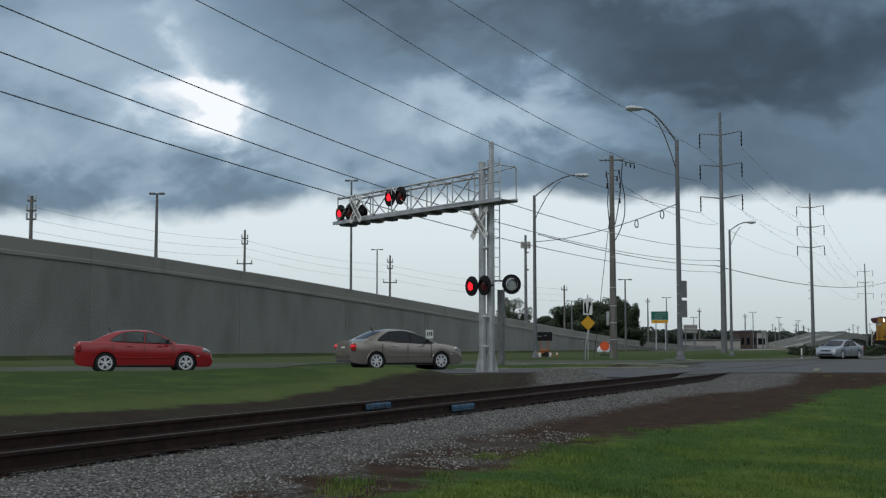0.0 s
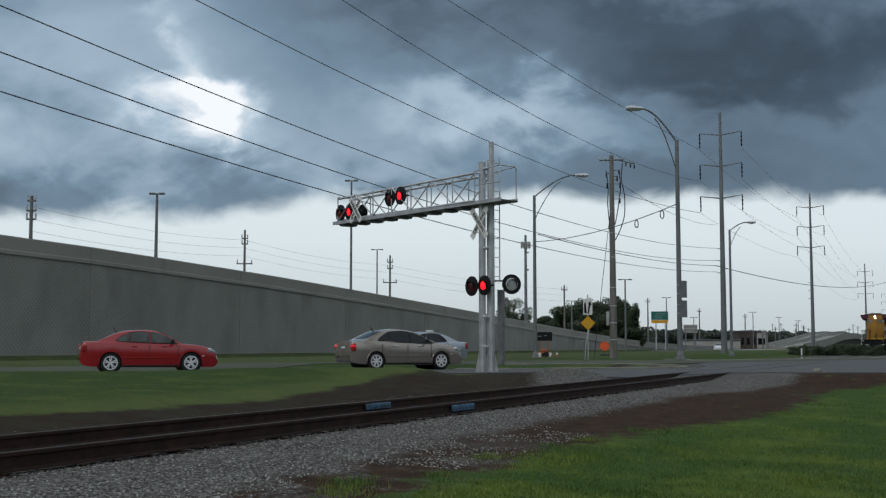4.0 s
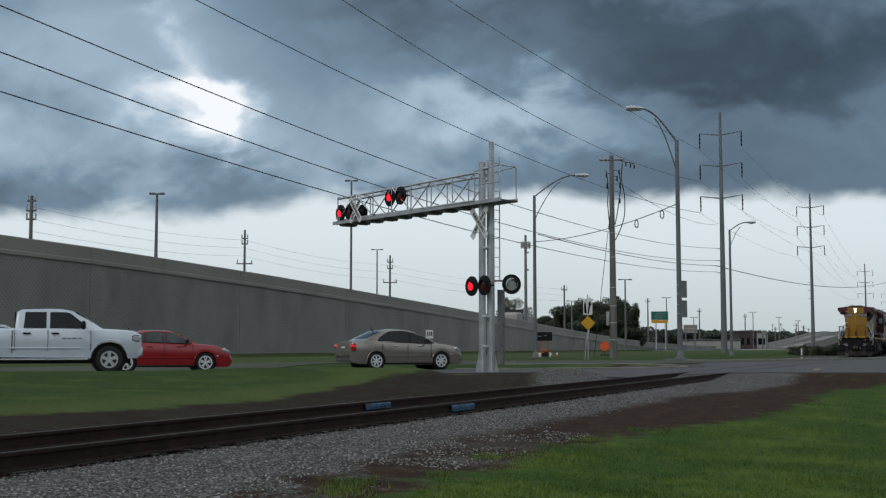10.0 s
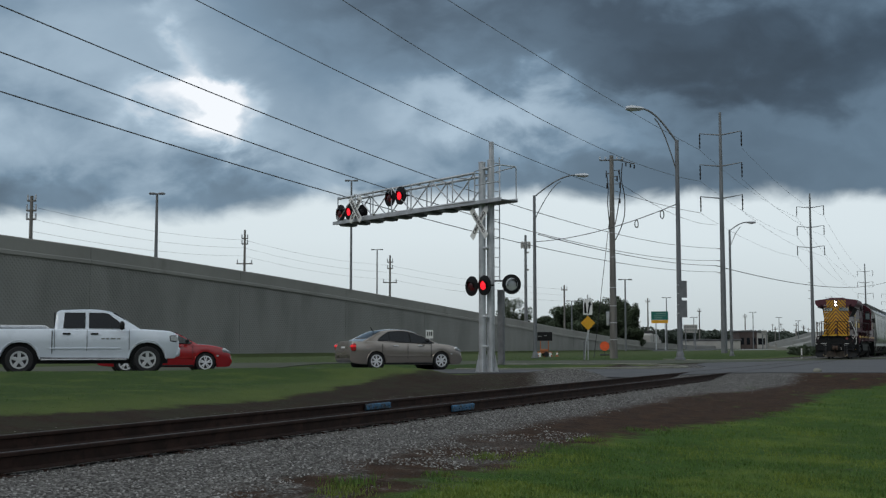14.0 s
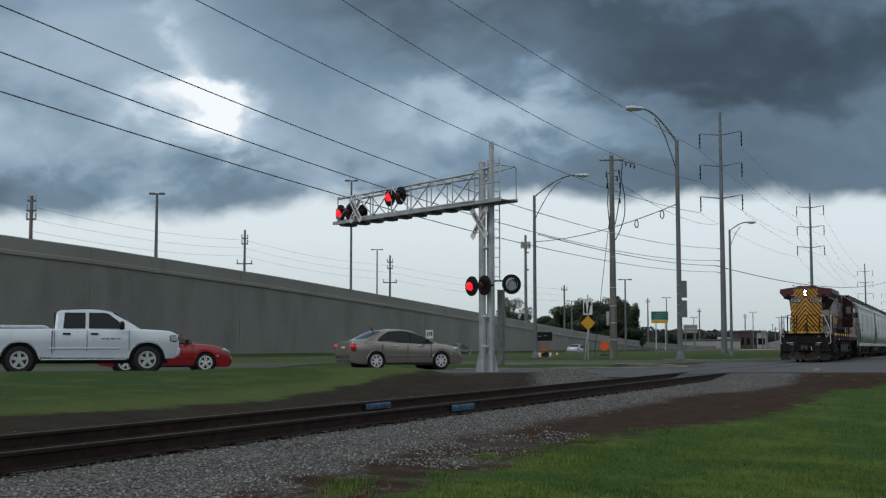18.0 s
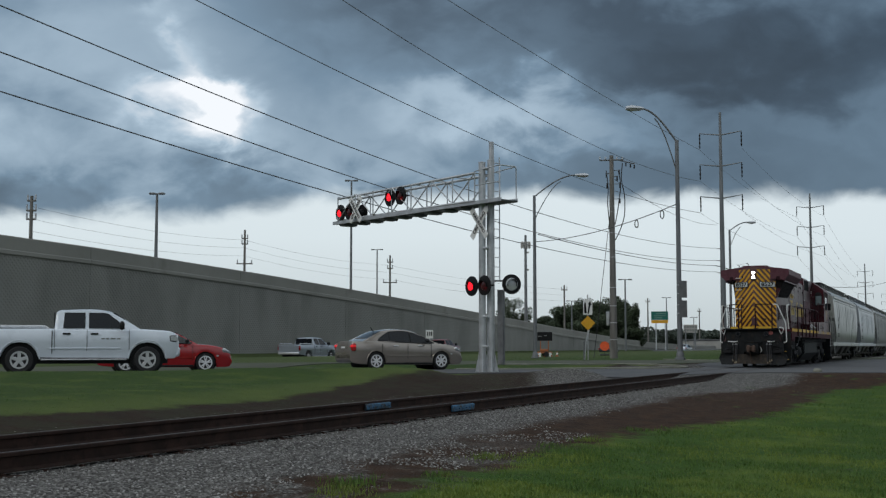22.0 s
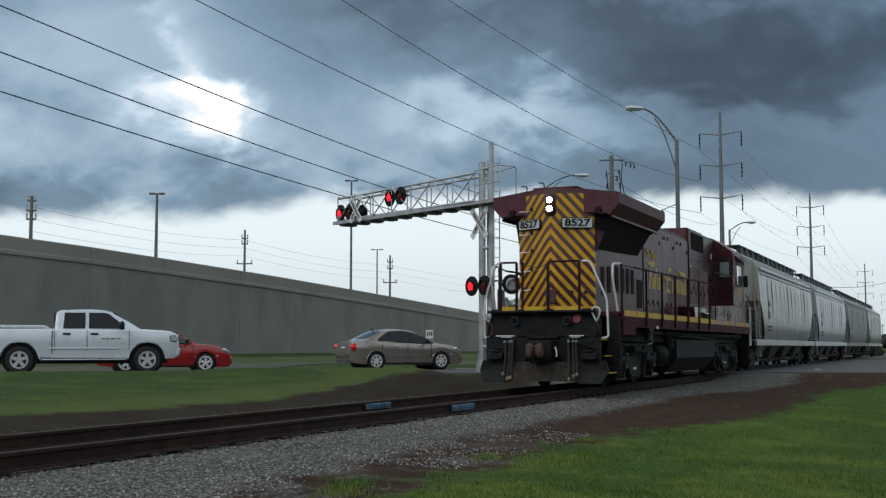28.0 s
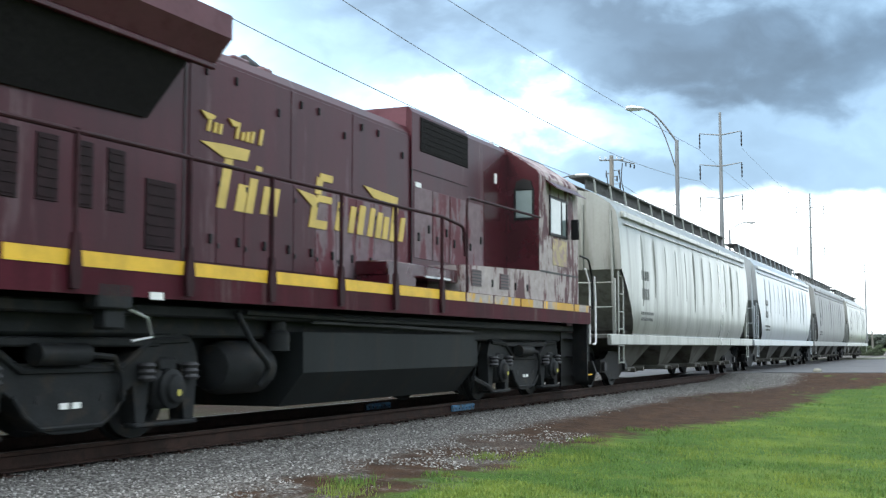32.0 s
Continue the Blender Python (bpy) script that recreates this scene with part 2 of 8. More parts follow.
WOOD = surface("grey_timber", (0.185, 0.175, 0.16), 0.85, 0.0, 0.3, 4.0, 0.4, streak=True)
RUST = surface("rusty_rail", (0.036, 0.019, 0.014), 0.8, 0.1, 0.35, 3.0, 0.3, (0.021, 0.012, 0.009), 0.4, gloss=0.25)
RAIL_TOP = surface("worn_rail_head", (0.070, 0.055, 0.048), 0.5, 0.6, 0.25, 3.0, 0.05)
TIE = surface("creosoted_tie", (0.035, 0.027, 0.022), 0.9, 0.0, 0.35, 4.0, 0.5)
CONCRETE = surface("cast_concrete", (0.275, 0.27, 0.245), 0.85, 0.0, 0.10, 0.12, 0.25, (0.225, 0.22, 0.20), 0.25)
CURB = surface("curb_concrete", (0.24, 0.235, 0.19), 0.85, 0.0, 0.25, 0.8, 0.2)
DUSTY_ROAD = surface("dusty_asphalt", (0.098, 0.104, 0.080), 0.95, 0.0, 0.15, 0.3, 0.15, gloss=0.08)
PALE_ROAD = surface("pale_concrete_road", (0.30, 0.30, 0.285), 0.85, 0.0, 0.12, 0.3, 0.15)
ASPHALT = surface("asphalt", (0.085, 0.085, 0.088), 0.8, 0.0, 0.2, 0.35, 0.3, (0.065, 0.066, 0.07), 0.35)
WHITE = surface("white_paint", (0.78, 0.78, 0.76), 0.4, 0.0, 0.06, 2.0, 0.03)
YELLOW = surface("yellow_paint", (0.66, 0.40, 0.028), 0.5, 0.0, 0.15, 3.0, 0.05)
# the pale second colour paints streaky highlights and peeling into the maroon
MAROON = surface("streaked_maroon_paint", (0.050, 0.0072, 0.0130), 0.36, 0.0, 0.24, 1.6, 0.09, (0.125, 0.074, 0.082), 0.12, streak=True, gloss=0.30)
SILL_MAROON = surface("dull_maroon_sill", (0.055, 0.0085, 0.0150), 0.6, 0.0, 0.3, 1.6, 0.08, (0.090, 0.052, 0.055), 0.15, streak=True, gloss=0.10)
def peeling(name, paint, bare, share, rough=0.5):
    """Paint that peels in tall ragged flakes over a chalky undercoat."""
    m = bpy.data.materials.new(name)
    m.use_nodes = True
    n = Nodes(m.node_tree)
    tc = n.add("ShaderNodeTexCoord").outputs["Object"]
    mp = n.add("ShaderNodeMapping")
    mp.inputs["Scale"].default_value = (1.0, 1.0, 0.20)
    n.put(tc, mp.inputs[0])
    tall = n.noise(mp.outputs[0], 3.6, 6.0, 0.68, 0.4)
    wide = n.noise(tc, 0.9, 4.0, 0.6)
    flake = n.math("ADD", tall, n.math("MULTIPLY", n.math("SUBTRACT", wide, 0.5), 0.5))
    bareness = n.smooth(flake, 0.60 - 0.28 * share, 0.66 - 0.28 * share)
    chalk = n.mix(n.smooth(n.noise(tc, 7.0, 5.0, 0.65), 0.3, 0.75), tuple(c * 0.72 for c in bare), bare)
    col = n.mix(bareness, n.mix(n.smooth(wide, 0.3, 0.7), paint, tuple(c * 1.5 for c in paint)), chalk)
    p = n.add("ShaderNodeBsdfPrincipled")
    n.put(col, p.inputs["Base Color"])
    n.put(n.math("ADD", rough, n.math("MULTIPLY", bareness, 0.25)), p.inputs["Roughness"])
    p.inputs["Specular IOR Level"].default_value = 0.25
    bp = n.add("ShaderNodeBump")
    bp.inputs["Strength"].default_value = 0.2
    bp.inputs["Distance"].default_value = 0.004
    n.put(bareness, bp.inputs["Height"])
    n.put(bp.outputs[0], p.inputs["Normal"])
    n.put(p.outputs[0], n.add("ShaderNodeOutputMaterial").inputs[0])
    return m


MAROON_WORN = peeling("bleached_streaky_maroon", (0.085, 0.016, 0.024), (0.21, 0.155, 0.17), 0.55)
CAB_PEELED = peeling("peeling_maroon_over_white", (0.060, 0.009, 0.014), (0.44, 0.38, 0.37), 0.62)
YELLOW_PEELED = peeling("peeling_yellow_stripe", (0.50, 0.28, 0.03), (0.46, 0.40, 0.36), 0.45)
LETTER_YELLOW = surface("faded_yellow_lettering", (0.56, 0.40, 0.10), 0.55, 0.0, 0.12, 3.0, 0.03)
MAROON_PALE = surface("bleached_maroon_paint", (0.125, 0.062, 0.068), 0.45, 0.0, 0.3, 1.6, 0.06, (0.05, 0.012, 0.018), 0.45, streak=True, gloss=0.35)
WING_PAINT = surface("sun_bleached_wing_paint", (0.105, 0.036, 0.048), 0.5, 0.0, 0.2, 1.3, 0.06, (0.085, 0.022, 0.032), 0.3, gloss=0.3)
MAROON_DEEP = surface("deep_maroon_paint", (0.045, 0.005, 0.009), 0.25, 0.0, 0.2, 1.3, 0.04, coat=0.3)
UNDER = surface("underframe_grime", (0.0125, 0.0140, 0.0152), 0.65, 0.1, 0.4, 2.5, 0.4, (0.026, 0.022, 0.018), 0.3, gloss=0.22)
TANK = surface("dull_tank_paint", (0.0150, 0.0178, 0.0185), 0.6, 0.0, 0.25, 1.2, 0.08, (0.026, 0.023, 0.020), 0.25, streak=True, gloss=0.12)
VENT_DARK = surface("dark_maroon_louvre", (0.020, 0.0105, 0.0125), 0.7, 0.0, 0.3, 6.0, 0.2, gloss=0.15)
MESH_DARK = surface("radiator_mesh", (0.014, 0.0125, 0.013), 0.8, 0.0, 0.3, 20.0, 0.6, gloss=0.1)
HOPPER = surface("hopper_grey_paint", (0.315, 0.325, 0.300), 0.30, 0.25, 0.16, 1.4, 0.06, (0.21, 0.215, 0.19), 0.40, streak=True)
# darker grey than the body, for bays, gates, end platforms and hatch covers
HOPPER_DARK = surface("dark_hopper_paint", (0.13, 0.128, 0.115), 0.6, 0.1, 0.2, 0.9, 0.1, (0.07, 0.062, 0.052), 0.40, streak=True, gloss=0.3)
WALK_DARK = surface("roof_grating", (0.06, 0.06, 0.06), 0.7, 0.3, 0.3, 6.0, 0.4)
TYRE = surface("tyre_rubber", (0.018, 0.018, 0.019), 0.8, 0.0, 0.2, 8.0, 0.1)
ALLOY = surface("bright_alloy", (0.78, 0.79, 0.80), 0.35, 0.2, 0.08, 6.0, 0.02)
CHROME = surface("chrome", (0.80, 0.80, 0.81), 0.22, 0.55, 0.05, 6.0, 0.0)
GLASS = surface("tinted_glass", (0.008, 0.010, 0.013), 0.05, 0.0, 0.1, 2.0, 0.0, gloss=0.35)
# pale base colour stands for sky seen through the cab; the panes are opaque
PALE_GLASS = surface("sky_pale_cab_glass", (0.20, 0.25, 0.25), 0.08, 0.0, 0.1, 2.0, 0.0, coat=0.5)
RED_CAR = surface("red_car_paint", (0.33, 0.010, 0.013), 0.22, 0.0, 0.04, 1.0, 0.0, coat=0.8, gloss=0.45)
TAN_CAR = surface("champagne_car_paint", (0.315, 0.278, 0.243), 0.24, 0.5, 0.05, 1.0, 0.0, coat=0.9)
RAIL_DARK = surface("dark_maroon_rail_paint", (0.026, 0.006, 0.009), 0.6, 0.0, 0.3, 3.0, 0.05, gloss=0.2)
SILVER_CAR = surface("silver_car_paint", (0.36, 0.40, 0.45), 0.3, 0.45, 0.05, 1.0, 0.0, coat=0.7)
WHITE_CAR = surface("white_car_paint", (0.70, 0.755, 0.82), 0.28, 0.0, 0.03, 1.0, 0.0, coat=0.7)
LAMP_RED = surface("red_tail_lens", (0.35, 0.012, 0.012), 0.2, 0.0, 0.1, 6.0, 0.0, coat=0.5)
BRAKE = glow("lit_brake_lamp", (0.85, 0.02, 0.025), 0.42)
CLEAR = surface("clear_lamp_lens", (0.55, 0.57, 0.58), 0.12, 0.3, 0.1, 6.0, 0.0, coat=0.6)
SIGNAL_RED = glow("lit_red_signal", (1.0, 0.014, 0.026), 1.45)
SIGNAL_OFF = surface("dark_red_lens", (0.07, 0.008, 0.01), 0.25, 0.0, 0.1, 6.0, 0.0, coat=0.4)
HEADLAMP = glow("lit_headlamp", (1.0, 0.93, 0.80), 14.0)
ORANGE = surface("fluorescent_orange", (0.92, 0.13, 0.035), 0.6, 0.0, 0.1, 3.0, 0.0)
SIGN_GREEN = surface("sign_green", (0.02, 0.16, 0.13), 0.4, 0.1, 0.1, 3.0, 0.0)
BLUE = surface("blue_paint", (0.05, 0.14, 0.24), 0.7, 0.0, 0.3, 6.0, 0.1, (0.045, 0.05, 0.05), 0.45)

# ---- the ground ----
def lerp_table(v, table):
    for (a, p), (b, q) in zip(table, table[1:]):
        if v <= b:
            f = max(0.0, (v - a) / (b - a))
            return p + (q - p) * f
    return table[-1][1]


def ease(v, a, b):
    f = min(1.0, max(0.0, (v - a) / (b - a)))
    return f * f * (3 - 2 * f)


BANK = [(-60, -0.62), (0, -0.50), (4.5, -0.33), (6.2, -0.25), (7.2, -0.20), (9.9, -0.20), (11.3, -0.21), (14.3, 0.03), (18, 0.08), (25, 0.14), (32, 0.18), (46, 0.30), (60, 0.40), (4000, 0.5)]


ROAD_A = [plan(*p) for p in ((-90, 2), (-60, 14.5), (-40, 24), (-25, 31.5), (-10, 38.2), (-1, 42.3), (5, 45.6), (11, 48.2), (20, 48.5), (40, 46), (90, 38))]
ROAD_B = [plan(*p) for p in ((-90, 12), (-60, 24), (-40, 34), (-15, 45.0), (-7, 50), (-1, 56.5), (5.9, 64), (11.4, 71), (19.2, 79), (28.5, 89.6), (50, 112), (130, 192))]


def road_offset(x, y, line):
    """Signed distance to a road's centre line, positive on the viewer's side."""
    best, sign = 1e9, 1
    for (ax, ay), (bx, by) in zip(line, line[1:]):
        dx, dy = bx - ax, by - ay
        f = min(1.0, max(0.0, ((x - ax) * dx + (y - ay) * dy) / (dx * dx + dy * dy)))
        px, py = x - ax - f * dx, y - ay - f * dy
        d = math.hypot(px, py)
        if d < best:
            best, sign = d, (1 if dx * py - dy * px < 0 else -1)
    return best * sign


def ground_z(x, y):
    z = lerp_table(y, BANK)
    near = 1 - ease(y, 14, 26)
    z = z + (-0.032 - z) * ease(x, 39.5, 44.5) * near
    if x < 60 and y < 20 and not 6.8 < y < 10.2:
        z += 0.035 * noise.noise(Vector((x * 0.45, y * 0.45, 0.0))) * (1 - ease(x, 38, 43))
    z -= 0.55 * ease(y, 41.6, 43.2) * (1 - ease(y, 52.4, 53.8)) * (1 - ease(x, 190, 300))
    if -60 < x < 80 and 5 < y < 90:
        s = road_offset(x, y, ROAD_A)
        right = 0.3968 * x - 0.9179 * y
        ahead = 0.9179 * x + 0.3968 * y
        z += (0.275 - 0.09 * ease(-right, 4, 9)) * math.exp(-((s - 6.6) / 1.7) ** 2) * (1 - ease(right, -0.9, 0.9))
        z += 0.40 * math.exp(-((ahead - 38.5) / 1.7) ** 2 - ((right - 4.3) / 1.8) ** 2) * ease(y, 9.9, 11.2)
        z -= (0.12 + 0.13 * ease(-s, 4.5, 6.5)) * ease(-right, 5, 9) * ease(-s, 0.4, 1.8) * (1 - ease(-s, 11.5, 13.5))
        if -12 < s < -4:
            z += 0.17 * math.exp(-((s + 7.0) / 1.6) ** 2) * (1 - ease(right, 7, 11)) * ease(right, -8, -3)
    return z


def soil_material():
    """Grass, bare red-brown soil and crushed stone in bands along the track, with ragged edges."""
    m = bpy.data.materials.new("verge")
    m.use_nodes = True
    n = Nodes(m.node_tree)
    tc = n.add("ShaderNodeTexCoord").outputs["Object"]
    s = n.add("ShaderNodeSeparateXYZ")
    n.put(tc, s.inputs[0])
    x, y = s.outputs[0], s.outputs[1]
    w1 = n.math("SUBTRACT", n.noise(tc, 0.35, 4.0, 0.6), 0.5)
    w2 = n.math("SUBTRACT", n.noise(tc, 2.2, 5.0, 0.65), 0.5)
    rag = n.math("ADD", n.math("MULTIPLY", w1, 1.0), n.math("MULTIPLY", w2, 0.8))
    yy = n.math("ADD", y, rag)
    fine = n.noise(tc, 26.0, 4.0, 0.7)
    mid = n.noise(tc, 3.0, 5.0, 0.6)
    # crushed stone; the shade in the gaps between stones is painted dark
    vor = n.add("ShaderNodeTexVoronoi")
    vor.inputs["Scale"].default_value = 30.0
    n.put(tc, vor.inputs["Vector"])
    stone = n.mix(n.smooth(vor.outputs["Color"], 0.1, 0.9), (0.070, 0.066, 0.062), (0.27, 0.26, 0.245))
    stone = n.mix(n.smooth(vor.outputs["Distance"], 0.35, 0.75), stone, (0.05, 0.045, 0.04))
    soil = n.mix(n.smooth(mid, 0.3, 0.7), (0.026, 0.0145, 0.0085), (0.058, 0.0315, 0.0175))
    soil = n.mix(n.math("MULTIPLY", n.smooth(fine, 0.58, 0.78), 0.35), soil, (0.11, 0.085, 0.068))
    blade = n.mix(n.smooth(fine, 0.25, 0.75), (0.024, 0.056, 0.009), (0.058, 0.118, 0.018))
    blade = n.mix(n.math("MULTIPLY", n.smooth(n.noise(tc, 2.6, 5.0, 0.7), 0.52, 0.68), 0.5), blade, (0.050, 0.052, 0.022))
    blade = n.mix(n.math("MULTIPLY", n.smooth(n.noise(tc, 0.7, 4.0, 0.6), 0.45, 0.70), 0.65), blade, (0.130, 0.175, 0.030))
    # bands: near grass, soil, stone, soil, far grass
    near_stone = n.math("ADD", 5.80, n.math("SUBTRACT", n.math("MULTIPLY", n.smooth(x, 11.0, 16.0), 0.32), n.math("MULTIPLY", n.smooth(x, 28.0, 39.0), 0.9)))
    far_grass = n.math("ADD", n.math("ADD", 12.55, n.math("MULTIPLY", n.smooth(x, 20.0, 30.0), 1.75)), n.math("MULTIPLY", n.smooth(x, 15.5, 12.5), 0.5))
    far_stone = n.math("ADD", 10.9, n.math("MULTIPLY", n.smooth(x, 30.0, 42.0), 2.6))
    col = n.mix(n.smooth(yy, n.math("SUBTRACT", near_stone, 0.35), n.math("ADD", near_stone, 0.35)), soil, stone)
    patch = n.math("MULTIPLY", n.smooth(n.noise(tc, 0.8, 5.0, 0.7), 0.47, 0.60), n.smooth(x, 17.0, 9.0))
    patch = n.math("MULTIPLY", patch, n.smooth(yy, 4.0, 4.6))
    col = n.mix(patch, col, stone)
    far_soil = n.mix(n.math("MULTIPLY", n.smooth(n.noise(tc, 1.1, 5.0, 0.7), 0.42, 0.62), 0.6), n.mix(0.62, soil, (0.018, 0.012, 0.008)), (0.033, 0.034, 0.017))
    far_soil = n.mix(n.math("MULTIPLY", n.smooth(vor.outputs["Color"], 0.70, 0.85), n.smooth(x, 28.0, 38.0, 0.0, 0.7)), far_soil, (0.15, 0.14, 0.12))
    col = n.mix(n.smooth(yy, n.math("SUBTRACT", far_stone, 0.3), n.math("ADD", far_stone, 0.5)), col, far_soil)
    near_grass = n.math("SUBTRACT", 4.55, n.math("MULTIPLY", n.smooth(x, 14.5, 24.0), 1.15))
    near_grass = n.math("SUBTRACT", near_grass, n.math("MULTIPLY", n.smooth(x, 37.0, 43.0), 1.5))
    col = n.mix(n.smooth(n.math("ADD", yy, n.math("MULTIPLY", w2, 1.2)), n.math("ADD", near_grass, 0.25), n.math("SUBTRACT", near_grass, 0.30)), col, blade)
    tuft = n.math("MULTIPLY", n.smooth(n.noise(tc, 1.3, 3.0, 0.6), 0.66, 0.70), n.smooth(yy, 6.4, 5.2))
    col = n.mix(tuft, col, blade)
    dry = n.mix(0.45, blade, (0.036, 0.048, 0.018))
    fringe = n.math("MULTIPLY", n.smooth(yy, n.math("ADD", far_grass, 2.2), n.math("ADD", far_grass, 0.7)), 0.5)
    dry = n.mix(fringe, dry, (0.105, 0.130, 0.036))
    dry = n.mix(n.math("MULTIPLY", n.smooth(y, 20.0, 32.0), 0.5), dry, (0.090, 0.105, 0.048))
    ragged = n.math("ADD", yy, n.math("MULTIPLY", n.math("SUBTRACT", fine, 0.5), 0.8))
    col = n.mix(n.smooth(ragged, n.math("SUBTRACT", far_grass, 0.15), n.math("ADD", far_grass, 0.25)), col, dry)
    p = n.add("ShaderNodeBsdfPrincipled")
    n.put(col, p.inputs["Base Color"])
    p.inputs["Roughness"].default_value = 0.95
    p.inputs["Specular IOR Level"].default_value = 0.15
    bp = n.add("ShaderNodeBump")
    bp.inputs["Strength"].default_value = 0.6
    bp.inputs["Distance"].default_value = 0.03
    n.put(n.math("ADD", fine, n.math("MULTIPLY", vor.outputs["Distance"], -0.6)), bp.inputs["Height"])
    n.put(bp.outputs[0], p.inputs["Normal"])
    n.put(p.outputs[0], n.add("ShaderNodeOutputMaterial").inputs[0])
    return m


VERGE = soil_material()


def steps(*bands):
    out = []
    for a, b, s in bands:
        n = max(1, round((b - a) / s))
        out += [a + (b - a) * i / n for i in range(n)]
    return out + [bands[-1][1]]


GX = steps((-3500, -200, 550), (-200, -20, 30), (-20, 6, 2), (6, 46, 0.5), (46, 130, 2.5), (130, 400, 30), (400, 4500, 500))
GY = steps((-3500, -60, 430), (-60, 0, 6), (0, 18, 0.4), (18, 62, 0.8), (62, 200, 15), (200, 4500, 430))
b = Build()
b.v = [(x, y, ground_z(x, y)) for y in GY for x in GX]
W = len(GX)
b.f = [(j * W + i, j * W + i + 1, (j + 1) * W + i + 1, (j + 1) * W + i) for j in range(len(GY) - 1) for i in range(W - 1)]
ground = tagged(part("ground", b, VERGE, smooth=180), "grass verge with red-brown soil and crushed stone beside the track", "ground", kind="structure")


# ---- roads ----
def strip(name, pts, left, right, lift, label, thick=0.12, material=None, kind="structure", category="road", step=2.0):
    """A paved strip along pts, draped on the ground, with a skirt."""
    line = []
    for (x0, y0), (x1, y1) in zip(pts, pts[1:]):
        n = max(1, int(math.hypot(x1 - x0, y1 - y0) / step))
        line += [(x0 + (x1 - x0) * i / n, y0 + (y1 - y0) * i / n) for i in range(n)]
    line.append(pts[-1])
    line = [Vector(p) for p in line]
    for _ in range(6):
        line = [line[0]] + [(a + b * 2 + c) / 4 for a, b, c in zip(line, line[1:], line[2:])] + [line[-1]]
    rows = []
    cols = max(2, int((left + right) / 2.0))
    for i, p in enumerate(line):
        d = (line[min(i + 1, len(line) - 1)] - line[max(i - 1, 0)]).normalized()
        nrm = Vector((-d.y, d.x))
        top = []
        for j in range(cols + 1):
            q = p + nrm * (left - (left + right) * j / cols)
            top.append((q.x, q.y, ground_z(q.x, q.y) + lift))
        a, z = top[0], top[-1]
        rows.append([(a[0], a[1], a[2] - thick)] + top + [(z[0], z[1], z[2] - thick)])
    bb = Build().loft(rows, caps=False, closed=False)
    return tagged(part(name, bb, material or ASPHALT, smooth=30), label, category, kind=kind), line


road, _ = strip("road", ROAD_A, 3.8, 4.0, 0.026, "grey asphalt road crossing the railway")
road_b, _ = strip("road", ROAD_B, 4.0, 3.4, 0.030, "grey asphalt carriageway beyond a grass island", material=DUSTY_ROAD)
APRON = [plan(*p) for p in ((9.5, 45), (12, 43.6), (18, 43.6), (30, 43), (60, 40), (110, 60), (112, 150), (45, 106), (32, 93), (26, 87), (21, 80), (16, 72), (13.5, 64), (12.5, 57), (11, 51))]
b = Build().prism([(x, y) for x, y in APRON], -0.14, -0.010, "z")
apron = tagged(part("road", b, ASPHALT), "wide asphalt junction over the railway track", "road", kind="structure")
FAR_ROAD = [(-150, 47.5), (0, 47.5), (60, 47.5), (120, 47.5), (170, 47), (230, 44), (330, 40), (600, 38)]
strip("road", FAR_ROAD[:4], 4.5, 4.5, 0.03, "dull dusty frontage road below the retaining wall", step=8.0, material=DUSTY_ROAD)
strip("road", FAR_ROAD[3:], 4.5, 4.5, 0.03, "pale concrete frontage road past the wall", step=8.0, material=PALE_ROAD)
FAR_ROAD_B = [(150, 70), (230, 60), (330, 58), (600, 60)]
strip("road", FAR_ROAD_B, 9.0, 9.0, 0.04, "pale asphalt highway in the distance", step=10.0)


def curb(pts, label):
    rows = []
    line = [Vector(p) for p in pts]
    for _ in range(2):
        out = [line[0]]
        for a, c in zip(line, line[1:]):
            out += [a * 0.75 + c * 0.25, a * 0.25 + c * 0.75]
        line = out + [line[-1]]
    for i, p in enumerate(line):
        d = (line[min(i + 1, len(line) - 1)] - line[max(i - 1, 0)]).normalized()
        nrm = Vector((-d.y, d.x)) * 0.09
        z = ground_z(p.x, p.y)
        rows.append([(p.x + nrm.x, p.y + nrm.y, z - 0.1), (p.x + nrm.x, p.y + nrm.y, z + 0.06), (p.x + nrm.x * 0.2, p.y + nrm.y * 0.2, z + 0.075),
                     (p.x - nrm.x * 0.8, p.y - nrm.y * 0.8, z + 0.06), (p.x - nrm.x, p.y - nrm.y, z - 0.1)])
    return tagged(part("curb", Build().loft(rows), CURB), label, "curb", kind="structure")


curb([plan(*p) for p in ((0.5, 47.6), (5, 50.2), (9, 52), (11.0, 54), (11.6, 57), (11.2, 62), (9, 64.5), (5.9, 60.6), (2.5, 57))], "pale concrete curb round the grass island")
curb([plan(*p) for p in ((15.5, 84), (17.5, 80.5), (20, 82.5), (26, 89), (32, 95.5), (45, 108), (80, 143))], "pale concrete curb along the far verge")


# ---- the track ----
def rail_outline(half=0.036, h=0.172, foot=0.07):
    return [(-foot, -h), (foot, -h), (foot, -h + 0.012), (0.012, -h + 0.03), (0.010, -0.045), (half, -0.034), (half, -0.006), (half - 0.008, 0.0),
            (-half + 0.008, 0.0), (-half, -0.006), (-half, -0.034), (-0.010, -0.045), (-0.012, -h + 0.03), (-foot, -h + 0.012)]


